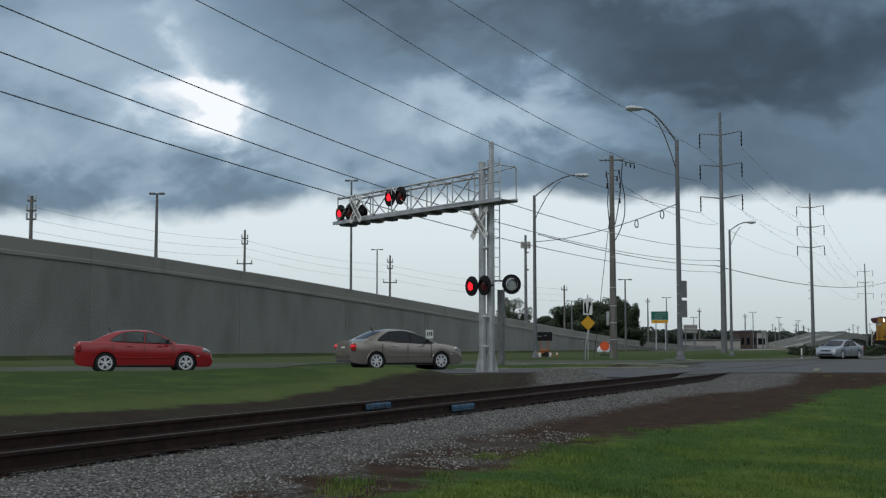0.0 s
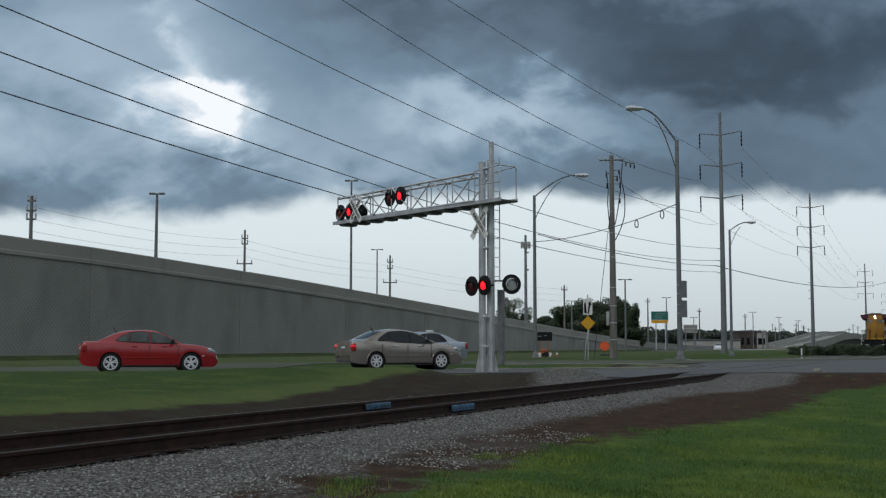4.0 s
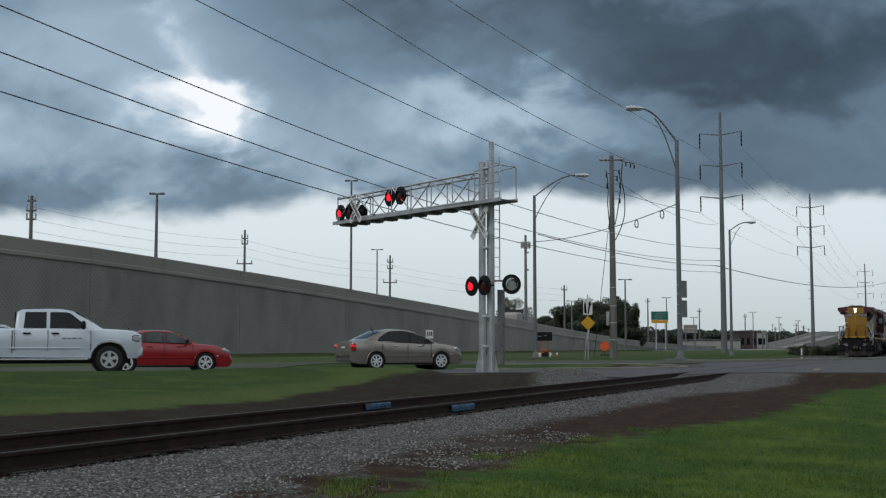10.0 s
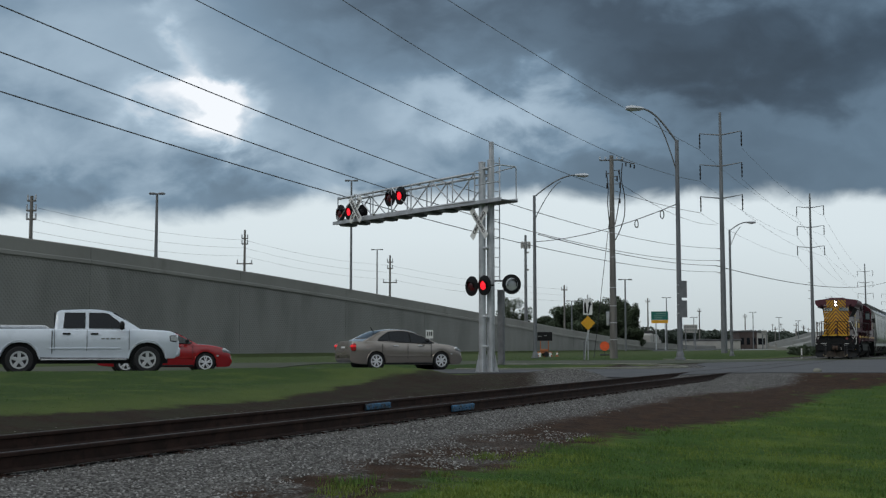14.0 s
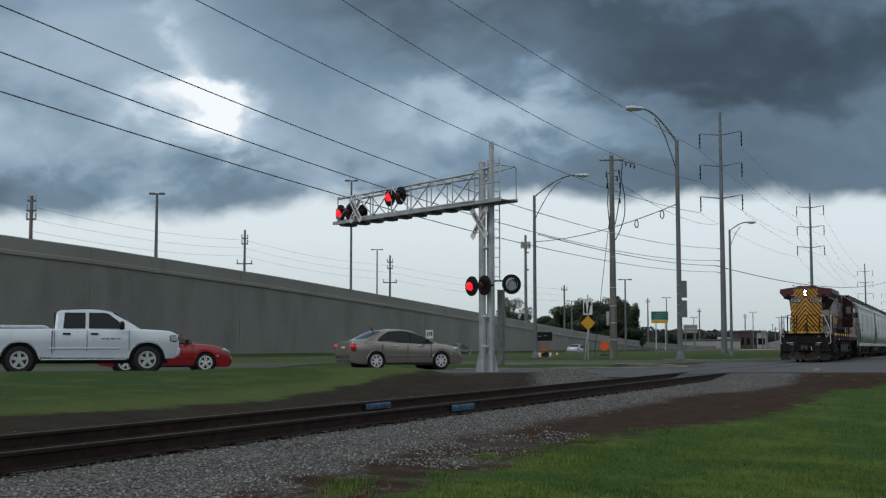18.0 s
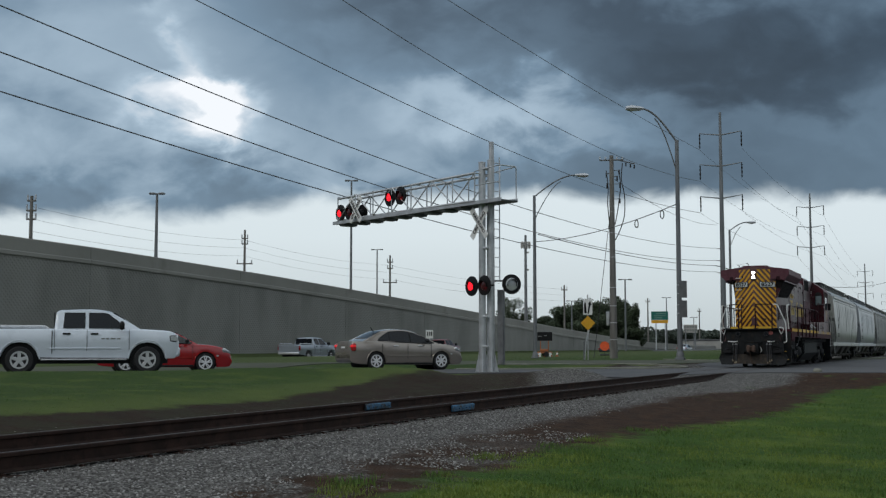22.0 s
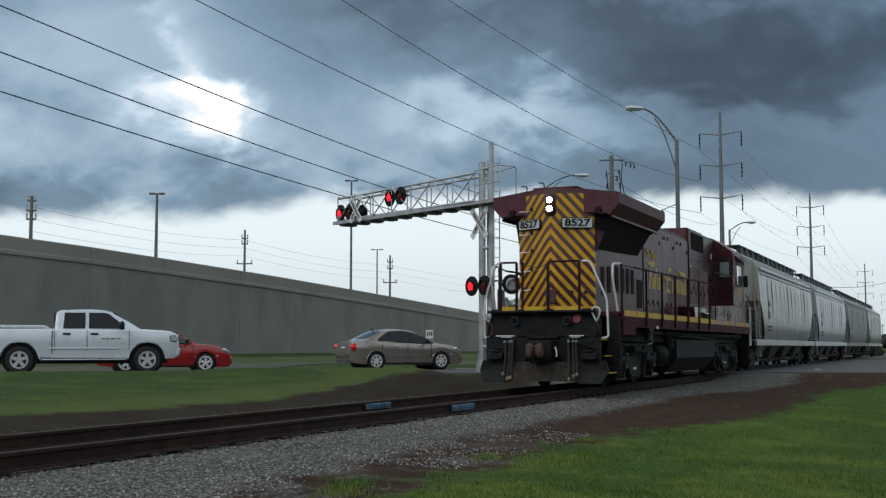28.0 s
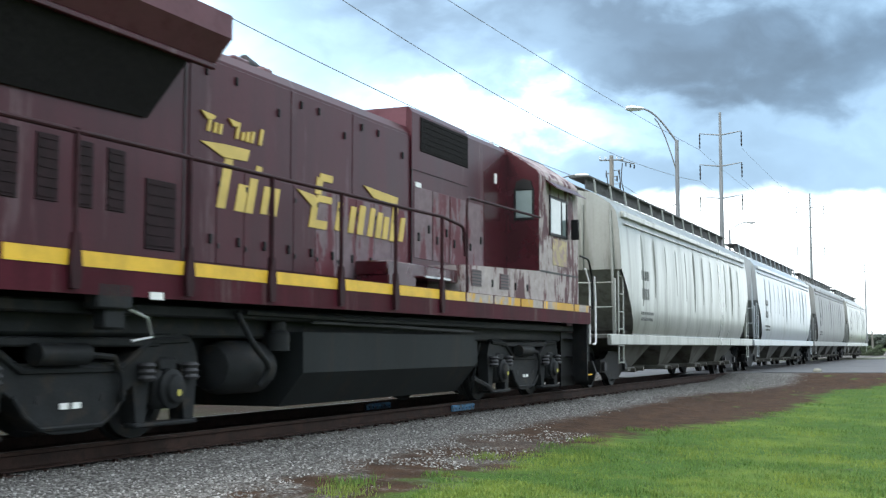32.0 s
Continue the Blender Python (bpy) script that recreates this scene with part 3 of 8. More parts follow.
track = thing("railway_track", "straight rusty railway track on crushed stone", "track", kind="structure")
for side in (-1, 1):
    y0 = LINE_Y + side * 0.754
    part("rail", Build().prism([(y0 + p, z) for p, z in rail_outline()], -80, 420, "x"), RUST, track, "rust-brown steel rail", smooth=None)
    b = Build().box((170, y0, 0.001), (500, 0.045, 0.004))
    part("running_surface", b, RAIL_TOP, track, "dull worn running band", smooth=None)
tie_mesh = Build().box((0, 0, -0.09), (0.23, 2.6, 0.18), ch=0.012).mesh("tie")
plate_mesh = Build().box((0, 0, 0.006), (0.20, 0.34, 0.014), ch=0.003).box((0.06, 0.10, 0.02), (0.03, 0.05, 0.03)).box((-0.06, -0.10, 0.02), (0.03, 0.05, 0.03)).mesh("tie_plate")
for i in range(76):
    tx = 4.0 + 0.515 * i
    tie = part("tie", tie_mesh, TIE, track, at=pose(tx, LINE_Y + random.uniform(-0.03, 0.03), -0.203 - random.uniform(0.0, 0.012), 0, 0, random.uniform(-1.2, 1.2)), smooth=None)
    for side in (-1, 1):
        part("tie_plate", plate_mesh, RUST, tie, at=pose(0, side * 0.754, 0.0), smooth=None)
# insulated joints
for jx, side in ((18.62, -1), (18.45, 1)):
    y0 = LINE_Y + side * 0.754
    b = Build()
    for s in (-1, 1):
        b.box((jx, y0 + s * 0.048, -0.088), (0.95, 0.045, 0.105), ch=0.012)
        for q in (-0.38, -0.23, -0.08, 0.08, 0.23, 0.38):
            b.cyl((jx + q, y0 + s * 0.07, -0.09), (jx + q, y0 + s * 0.095, -0.09), 0.016, n=6)
    tagged(part("rail_joint", b, BLUE), "blue insulated joint bars bolted to a rail", "rail joint", "insulated joints")


# ---- the retaining wall and the ramp behind it ----
WALL_Y = 54.0
RAMP = [(-260, 8.6), (-60, 8.4), (20, 8.15), (56, 7.82), (64.6, 7.69), (74.8, 7.40), (87.8, 7.02), (102.3, 6.48), (121, 5.74), (134.6, 5.16), (146.5, 4.67), (170.8, 3.60), (203, 2.35), (224, 1.77), (260, 1.25), (330, 1.0)]


def ramp_z(x):
    return lerp_table(x, RAMP)


def wall_material():
    """Cast concrete with a woven diamond relief and dark run-off."""
    m = bpy.data.materials.new("patterned_concrete")
    m.use_nodes = True
    n = Nodes(m.node_tree)
    tc = n.add("ShaderNodeTexCoord").outputs["Object"]
    s = n.add("ShaderNodeSeparateXYZ")
    n.put(tc, s.inputs[0])
    a = n.math("ADD", s.outputs[0], s.outputs[2])
    c = n.math("SUBTRACT", s.outputs[0], s.outputs[2])
    wa = n.math("SINE", n.math("MULTIPLY", a, 19.0))
    wc = n.math("SINE", n.math("MULTIPLY", c, 19.0))
    rel = n.math("MAXIMUM", wa, wc)
    mp = n.add("ShaderNodeMapping")
    mp.inputs["Scale"].default_value = (1, 1, 0.45)
    n.put(tc, mp.inputs[0])
    run = n.noise(mp.outputs[0], 0.35, 5.0, 0.55)
    wide = n.noise(tc, 0.12, 3.0, 0.5)
    col = n.mix(n.smooth(run, 0.3, 0.75), (0.258, 0.258, 0.238), (0.198, 0.198, 0.183))
    col = n.mix(n.math("MULTIPLY", n.smooth(wide, 0.45, 0.65), 0.4), col, (0.285, 0.285, 0.262))
    # hollows of the relief are painted darker as shade; worn only sets the strength
    worn = n.math("MULTIPLY", n.smooth(n.noise(tc, 0.22, 4.0, 0.6), 0.36, 0.62), n.smooth(s.outputs[0], 108.0, 62.0, 0.15, 1.0))
    col = n.mix(n.math("MULTIPLY", n.math("MULTIPLY", n.smooth(rel, 0.3, -0.5), 0.13), worn), col, (0.10, 0.10, 0.092))
    pale = n.math("MULTIPLY", n.smooth(n.noise(mp.outputs[0], 0.16, 5.0, 0.6, 0.6), 0.55, 0.68), 0.5)
    col = n.mix(pale, col, (0.30, 0.30, 0.275))
    p = n.add("ShaderNodeBsdfPrincipled")
    n.put(col, p.inputs["Base Color"])
    p.inputs["Roughness"].default_value = 0.9
    bp = n.add("ShaderNodeBump")
    bp.inputs["Strength"].default_value = 0.5
    bp.inputs["Distance"].default_value = 0.03
    n.put(n.math("ADD", rel, n.noise(tc, 9.0)), bp.inputs["Height"])
    n.put(bp.outputs[0], p.inputs["Normal"])
    n.put(p.outputs[0], n.add("ShaderNodeOutputMaterial").inputs[0])
    return m


WALL_MAT = wall_material()
wall = thing("retaining_wall", "long grey concrete retaining wall carrying a highway ramp", "wall", kind="structure")
joints = [-260, -160, -100, -60, -25, 5, 30, 47.5] + [64.6 + 18.4 * i for i in range(15)]
for a, c in zip(joints, joints[1:]):
    n = 6
    xs = [a + 0.015 + (c - a - 0.03) * i / n for i in range(n + 1)]
    rows = [[(x, WALL_Y, -0.6), (x, WALL_Y, max(0.12, ramp_z(x) - 1.15)), (x, WALL_Y + 0.35, max(0.12, ramp_z(x) - 1.15)), (x, WALL_Y + 0.35, -0.6)] for x in xs]
    part("wall_panel", Build().loft(rows), WALL_MAT, wall, smooth=None)
    rows = []
    for x in xs:
        t = ramp_z(x)
        rows.append([(x, WALL_Y - 0.10, t - 1.15), (x, WALL_Y - 0.10, t - 0.92), (x, WALL_Y - 0.02, t - 0.86), (x, WALL_Y - 0.02, t - 0.05), (x, WALL_Y + 0.03, t),
                     (x, WALL_Y + 0.25, t), (x, WALL_Y + 0.45, t - 0.9), (x, WALL_Y + 0.45, t - 1.15)])
    part("parapet", Build().loft(rows), CONCRETE, wall, "pale concrete parapet on the wall", smooth=None)
xs = [-260, -100, 0, 40, 60, 80, 100, 120, 140, 160, 180, 200, 225, 260, 330]
rows = [[(x, WALL_Y + 0.45, ramp_z(x) - 1.9), (x, WALL_Y + 0.45, ramp_z(x) - 1.45), (x, WALL_Y + 16, ramp_z(x) - 1.45), (x, WALL_Y + 16, min(0.2, ramp_z(x) - 1.9))] for x in xs]
tagged(part("ramp_deck", Build().loft(rows), ASPHALT), "asphalt highway ramp on top of the wall", "road", kind="structure")

# ---- the train ----
def hood_stripes():
    """Yellow chevrons painted on maroon, pointing up at the crease."""
    m = bpy.data.materials.new("chevron_paint")
    m.use_nodes = True
    n = Nodes(m.node_tree)
    tc = n.add("ShaderNodeTexCoord").outputs["Object"]
    s = n.add("ShaderNodeSeparateXYZ")
    n.put(tc, s.inputs[0])
    ay = n.math("ABSOLUTE", s.outputs[1])
    q = n.math("ADD", s.outputs[2], n.math("MULTIPLY", ay, 1.22))
    q = n.math("FRACT", n.math("DIVIDE", n.math("SUBTRACT", q, 3.971), 0.272))
    on = n.smooth(n.math("ABSOLUTE", n.math("SUBTRACT", q, 0.5)), 0.258, 0.240)
    on = n.math("MULTIPLY", on, n.math("MAXIMUM", n.math("LESS_THAN", s.outputs[2], 3.89), n.math("MULTIPLY", n.math("LESS_THAN", ay, 0.70), n.math("LESS_THAN", s.outputs[2], 4.42))))
    on = n.math("MULTIPLY", on, n.math("SUBTRACT", 1.0, n.math("MULTIPLY", n.math("LESS_THAN", ay, 0.134), n.math("GREATER_THAN", s.outputs[2], 3.93))))
    on = n.math("MAXIMUM", on, n.math("LESS_THAN", s.outputs[2], 1.84))
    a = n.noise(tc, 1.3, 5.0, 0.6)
    # the red turns paler upwards, with a ragged noise edge
    paler_up = n.math("ADD", n.math("MULTIPLY", n.math("SUBTRACT", a, 0.5), 2.6), n.math("SUBTRACT", s.outputs[2], 2.95))
    red = n.mix(n.smooth(paler_up, -0.25, 0.35), (0.062, 0.009, 0.010), (0.125, 0.060, 0.058))
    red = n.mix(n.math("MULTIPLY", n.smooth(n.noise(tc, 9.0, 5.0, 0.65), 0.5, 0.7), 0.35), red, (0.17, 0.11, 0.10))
    yel = n.mix(n.smooth(n.noise(tc, 4.0, 6.0, 0.7), 0.35, 0.75), (0.76, 0.41, 0.016), (0.62, 0.31, 0.016))
    yel = n.mix(n.math("MULTIPLY", n.smooth(n.noise(tc, 13.0, 5.0, 0.7), 0.60, 0.72), 0.5), yel, (0.30, 0.16, 0.05))
    p = n.add("ShaderNodeBsdfPrincipled")
    n.put(n.mix(on, red, yel), p.inputs["Base Color"])
    p.inputs["Roughness"].default_value = 0.42
    n.put(p.outputs[0], n.add("ShaderNodeOutputMaterial").inputs[0])
    return m


CHEVRON = hood_stripes()


def axle(parent, x, r=0.508, name="wheel_set"):
    b = Build()
    for s in (-1, 1):
        m = pose(0, s * 0.715, 0, -90 * s)
        b.lathe([(0.10, -0.07), (0.10, 0.03), (r - 0.12, 0.02), (r - 0.10, 0.06), (r - 0.005, 0.065), (r, -0.03), (r + 0.03, -0.045), (r + 0.03, -0.07)], 32, m)
    b.cyl((0, -1.05, 0), (0, 1.05, 0), 0.085, n=12)
    return part(name, b, UNDER, parent, "dark steel wheels on an axle", at=pose(x, 0, r))


def handrail(parent, pts, r=0.02, material=None, label=""):
    return part("handrail", Build().tube(pts, r, 8), material or MAROON, parent, label)


def bent(pts, k=0.12):
    """Rounds the corners of a bar's line."""
    pts = [Vector(p) for p in pts]
    out = [pts[0]]
    for a, p, c in zip(pts, pts[1:], pts[2:]):
        d0, d1 = (a - p), (c - p)
        k0, k1 = min(k, d0.length * 0.45), min(k, d1.length * 0.45)
        s, e = p + d0.normalized() * k0, p + d1.normalized() * k1
        out += [s, s * 0.25 + p * 0.5 + e * 0.25, e]
    return out + [pts[-1]]


def span_line(a, c, sag, n=10):
    """Points of a slack line between two ends."""
    a, c = Vector(a), Vector(c)
    return [a + (c - a) * (i / n) - Vector((0, 0, sag * 4 * (i / n) * (1 - i / n))) for i in range(n + 1)]


def truck_frame(parent, cx):
    """A two-axle locomotive truck: cast side frames, journals, brake gear."""
    t = part("truck", Build().box((cx, 0, 0.62), (2.0, 1.9, 0.35), ch=0.05), UNDER, parent, "dark grimy cast truck")
    right = [(1.20, 1.04), (1.62, 1.06), (1.84, 0.98), (1.92, 0.80), (1.86, 0.20), (1.70, 0.18), (1.62, 0.74), (1.50, 0.79), (1.24, 0.79), (1.14, 0.74), (1.06, 0.18), (0.92, 0.18), (0.86, 0.56),
             (0.76, 0.50), (0.62, 0.32), (0.44, 0.20), (0.2, 0.155)]
    prof = [(0.70, 0.78)] + right + [(-p, z) for p, z in reversed(right)] + [(-0.70, 0.78)]
    for s in (-1, 1):
        y0, y1 = s * 0.98, s * 1.16
        f = part("side_frame", Build().prism([(cx + p, z) for p, z in prof], min(y0, y1), max(y0, y1), "y"), UNDER, t, smooth=None)
        part("frame_rib", Build().tube([(cx - 1.75, s * 1.165, 1.0), (cx - 1.1, s * 1.17, 0.98), (cx - 0.66, s * 1.17, 0.72), (cx + 0.66, s * 1.17, 0.72), (cx + 1.1, s * 1.17, 0.98), (cx + 1.75, s * 1.165, 1.0)], 0.035, 6), UNDER, f)
        part("frame_rib", Build().tube([(cx - 0.74, s * 1.165, 0.5), (cx - 0.6, s * 1.17, 0.33), (cx - 0.4, s * 1.17, 0.21), (cx + 0.4, s * 1.17, 0.21), (cx + 0.6, s * 1.17, 0.33), (cx + 0.74, s * 1.165, 0.5)], 0.022, 6), UNDER, f)
        for q in (-0.42, 0.42):
            part("frame_hole", Build().cyl((cx + q, s * 1.10, 0.46), (cx + q, s * 1.164, 0.46), 0.045, n=10), BLACK, f)
        part("brake_beam", Build().box((cx, s * 1.14, 0.97), (2.5, 0.10, 0.09), ch=0.02), UNDER, t)
        for ax in (-1.38, 1.38):
            b = Build().box((cx + ax, s * 1.10, 0.51), (0.42, 0.24, 0.40), ch=0.06).box((cx + ax, s * 1.10, 0.75), (0.30, 0.2, 0.14), ch=0.03)
            b.lathe([(0.20, 0.0), (0.20, 0.05), (0.15, 0.07), (0.13, 0.11), (0.05, 0.13)], 18, pose(cx + ax, s * 1.2, 0.51, -90 * s))
            j = part("journal_box", b, UNDER, t)
            part("mark", Build().cyl((cx + ax, s * 1.32, 0.47), (cx + ax, s * 1.334, 0.47), 0.035, n=10), surface_cache("oil_yellow"), j, "yellow spot")
            part("pedestal_tie", Build().box((cx + ax, s * 1.12, 0.165), (1.02, 0.16, 0.05), ch=0.015), UNDER, t)
            for q in (-0.36, 0.36):
                part("spring", Build().lathe([(0.08, 0.84), (0.10, 0.87), (0.08, 0.90), (0.10, 0.93), (0.08, 0.96), (0.10, 0.99), (0.08, 1.02)], 12, pose(cx + ax + q, s * 1.19, -0.25)), DARK_STEEL, t)
            part("brake_shoe", Build().box((cx + ax * 0.55, s * 0.86, 0.5), (0.12, 0.14, 0.42), ch=0.04), DARK_STEEL, t)
        part("brake_cylinder", Build().cyl((cx - 0.55, s * 1.22, 0.86), (cx + 0.10, s * 1.22, 0.86), 0.10, n=14).cyl((cx + 0.1, s * 1.22, 0.86), (cx + 0.5, s * 1.22, 0.83), 0.03, n=8), UNDER, t)
        part("brake_rod", Build().tube([(cx + 0.5, s * 1.22, 0.83), (cx + 0.62, s * 1.22, 0.65), (cx + 0.66, s * 1.2, 0.42)], 0.03, 6), UNDER, t)
        part("sand_pipe", Build().tube([(cx + 1.75, s * 1.0, 1.2), (cx + 2.05, s * 1.02, 0.8), (cx + 2.0, s * 0.9, 0.15)], 0.025, 6), UNDER, t)
        part("sand_pipe", Build().tube([(cx - 1.75, s * 1.0, 1.2), (cx - 2.05, s * 1.02, 0.8), (cx - 2.0, s * 0.9, 0.15)], 0.025, 6), UNDER, t)
        for q in (-0.1, 0.06):
            part("stencil", Build().box((cx + q, s * 1.165, 0.40), (0.11, 0.012, 0.055)), WHITE, t, "small white stencilled marks")
    return t


def locomotive():
    loco = thing("locomotive", "weathered maroon diesel locomotive with yellow chevrons, running long hood first", "locomotive")
    # frame, deck and side sills
    part("deck", Build().box((8.80, 0, 1.66), (17.6, 3.0, 0.12), ch=0.02).box((8.78, 0, 1.655), (19.2, 2.2, 0.10), ch=0.02), MAROON, loco)
    for s in (-1, 1):
        b = Build().prism([(0.1, 1.76), (17.75, 1.76), (17.75, 1.38), (2.0, 1.38), (1.2, 1.38), (1.2, 1.20), (0.1, 1.20)], s * 1.56 - 0.02, s * 1.56 + 0.02, "y")
        part("side_sill", b, SILL_MAROON, loco, smooth=None)
        cuts = [0.15, 1.35, 2.2, 3.84, 5.37, 6.97, 8.5, 10.06, 11.02, 12.2, 13.5, 14.7, 16.6, 17.65]
        for a, c in zip(cuts, cuts[1:]):
            part("yellow_stripe", Build().box(((a + c) / 2, s * 1.583, 1.685), (c - a - 0.07, 0.006, 0.135)), YELLOW if a < 11 else YELLOW_PEELED, loco, smooth=None)
    part("underframe", Build().box((8.8, 0, 1.42), (17.4, 1.6, 0.36), ch=0.03).box((8.8, 0, 1.28), (17.0, 2.7, 0.12), ch=0.02), UNDER, loco)
    # long hood
    sec = [(-0.90, 1.72), (-0.90, 4.16), (-0.84, 4.27), (-0.58, 4.33), (0.58, 4.33), (0.84, 4.27), (0.90, 4.16), (0.90, 1.72)]
    hood = part("long_hood", Build().prism(sec, 0.2, 10.44, "x"), MAROON, loco, smooth=25)
    tall = [(-0.925, 1.72), (-0.925, 4.47), (-0.87, 4.56), (0.87, 4.56), (0.925, 4.47), (0.925, 1.72)]
    part("rear_hood", Build().prism(tall, 10.44, 14.62, "x"), MAROON, loco, smooth=25)
    # raked nose with a centre crease
    b = Build()
    base = [(0.24, 0.91), (0.18, 0.91), (-0.25, 0.135), (-0.25, -0.135), (0.18, -0.91), (0.24, -0.91)]
    b.loft([[(x, y, 1.74) for x, y in base], [(x, y, 3.9) for x, y in base], [(x, y, 4.54 - abs(y) * 0.15) for x, y in base]])
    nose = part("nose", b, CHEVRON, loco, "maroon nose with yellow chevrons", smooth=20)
    # radiator wings
    wing = [(-0.36, 4.58), (-1.52, 4.42), (-1.52, 4.17), (-1.30, 3.92), (-0.90, 3.98), (0.90, 3.98), (1.30, 3.92), (1.52, 4.17), (1.52, 4.42), (0.36, 4.58)]
    part("radiator_housing", Build().prism(wing, 0.06, 4.66, "x"), WING_PAINT, loco, smooth=None)
    b = Build().box((2.3, 0, 4.595), (4.4, 1.1, 0.04), ch=0.02)
    part("radiator_roof", b, WING_PAINT, loco)
    for s in (-1, 1):
        reach = 1.28 if s < 0 else 1.0
        pts = [(0.30, -0.935, 3.16), (4.02, -0.935, 3.26), (4.25, -reach, 3.90), (0.15, -reach, 3.90)]
        rows = [[(x, y * -s, z) for x, y, z in pts], [(x, (y + 0.3) * -s, z + 0.05) for x, y, z in pts]]
        part("radiator_grille", Build().loft(rows), MESH_DARK, loco, "black radiator mesh under the wing", smooth=None)
        part("wing_beam", Build().box((2.4, s * 1.30, 3.89), (4.5, 0.07, 0.06), ch=0.01), MAROON, loco)
        if s < 0:
            part("wing_bracket", Build().prism([(-0.92, 3.1), (-1.28, 3.93), (-0.92, 3.98)], 0.22, 0.34, "x"), MAROON, loco, smooth=None)
        part("lift_lug", Build().box((0.07, s * 1.04, 4.02), (0.14, 0.16, 0.18), ch=0.03).box((0.05, s * 1.14, 3.94), (0.10, 0.2, 0.06), ch=0.02), RAIL_DARK, loco)
    # side vents and doors on the hood
    for s in (-1, 1):
        for a, c, z0, z1 in ((0.70, 0.98, 2.12, 2.78), (1.24, 1.52, 2.2, 2.82), (1.95, 2.24, 2.23, 2.87), (2.47, 2.76, 2.25, 2.87), (2.97, 3.24, 2.24, 2.88), (3.45, 3.72, 2.25, 2.87), (4.05, 4.56, 1.92, 2.65)):
            v = part("vent", Build().box(((a + c) / 2, s * 0.898, (z0 + z1) / 2), (c - a, 0.03, z1 - z0), ch=0.006), VENT_DARK, loco, "dark louvred vent", smooth=None)
            for i in range(7):
                part("louvre", Build().box(((a + c) / 2, s * 0.917, z0 + (i + 0.5) * (z1 - z0) / 7), (c - a - 0.05, 0.006, 0.02)), VENT_DARK, v, smooth=None)
        xd = 4.75
        while xd < 10.0:
            w = 0.56
            d = part("hood_door", Build().box((xd + w / 2, s * 0.904, 2.40), (w - 0.016, 0.014, 1.10), ch=0.005), MAROON if xd < 7.4 else MAROON_WORN, loco, smooth=None)
            for z in (2.05, 2.75):
                part("hinge", Build().box((xd + 0.04, s * 0.918, z), (0.03, 0.02, 0.06), ch=0.006), DARK_STEEL, d, smooth=None)
            part("latch", Build().box((xd + w - 0.12, s * 0.922, 2.12), (0.05, 0.03, 0.11), ch=0.008), BLACK, d, smooth=None)
            xd += w
        for a, c in ((4.78, 6.9), (6.92, 8.54), (8.56, 10.40)):
            p_ = part("hood_panel", Build().box(((a + c) / 2, s * 0.904, 3.55), (c - a, 0.014, 1.14), ch=0.005), MAROON, loco, smooth=None)
            for q in (0.14, 0.42, 0.86):
                part("lug", Build().box((a + (c - a) * q, s * 0.922, 3.98 - 0.2 * (q > 0.5)), (0.035, 0.03, 0.10), ch=0.008), BLACK, p_, smooth=None)
        for a, c in ((10.52, 11.2), (11.22, 11.9), (11.92, 12.6), (12.62, 13.4)):
            d = part("hood_door", Build().box(((a + c) / 2, s * 0.931, 2.82), (c - a - 0.016, 0.014, 1.10), ch=0.005), MAROON_WORN, loco, "bleached streaky maroon door", smooth=None)
            part("latch", Build().box((c - 0.14, s * 0.945, 2.75), (0.05, 0.03, 0.13), ch=0.008), BLACK, d, smooth=None)
            part("handle", Build().box((a + 0.16, s * 0.945, 2.60), (0.05, 0.03, 0.13), ch=0.008), BLACK, d, smooth=None)
        part("seam", Build().box((4.7, s * 0.903, 3.0), (0.02, 0.014, 2.4)), DARK_STEEL, loco, smooth=None)
        part("seam", Build().box((10.45, s * 0.928, 3.0), (0.02, 0.014, 2.5)), DARK_STEEL, loco, smooth=None)
        part("white_tag", Build().box((10.68, s * 0.932, 3.40), (0.20, 0.012, 0.08)), WHITE, loco, smooth=None)
        part("deep_maroon_panel", Build().prism([(13.48, 1.76), (14.6, 1.76), (14.6, 4.45), (14.35, 4.42), (13.44, 3.98)], min(s * 0.925, s * 0.931), max(s * 0.925, s * 0.931), "y"), MAROON_DEEP, loco, "deep maroon panel next to the cab", smooth=None)
        # painted lettering reduced to plain slanted shapes
        lift = []

        def slab(pts):
            lift.append(0.916 + 0.0006 * len(lift))
            part("letter_shape", Build().prism(pts, min(s * 0.909, s * lift[-1]), max(s * 0.909, s * lift[-1]), "y"), LETTER_YELLOW, loco, "yellow slanted lettering shape", smooth=None)

        def bar(x0, w, z0, z1):
            k0, k1 = 0.27 * (z0 - 2.46), 0.27 * (z1 - 2.46)
            slab([(x0 + k0, z0), (x0 + w + k0, z0), (x0 + w + k1, z1), (x0 + k1, z1)])
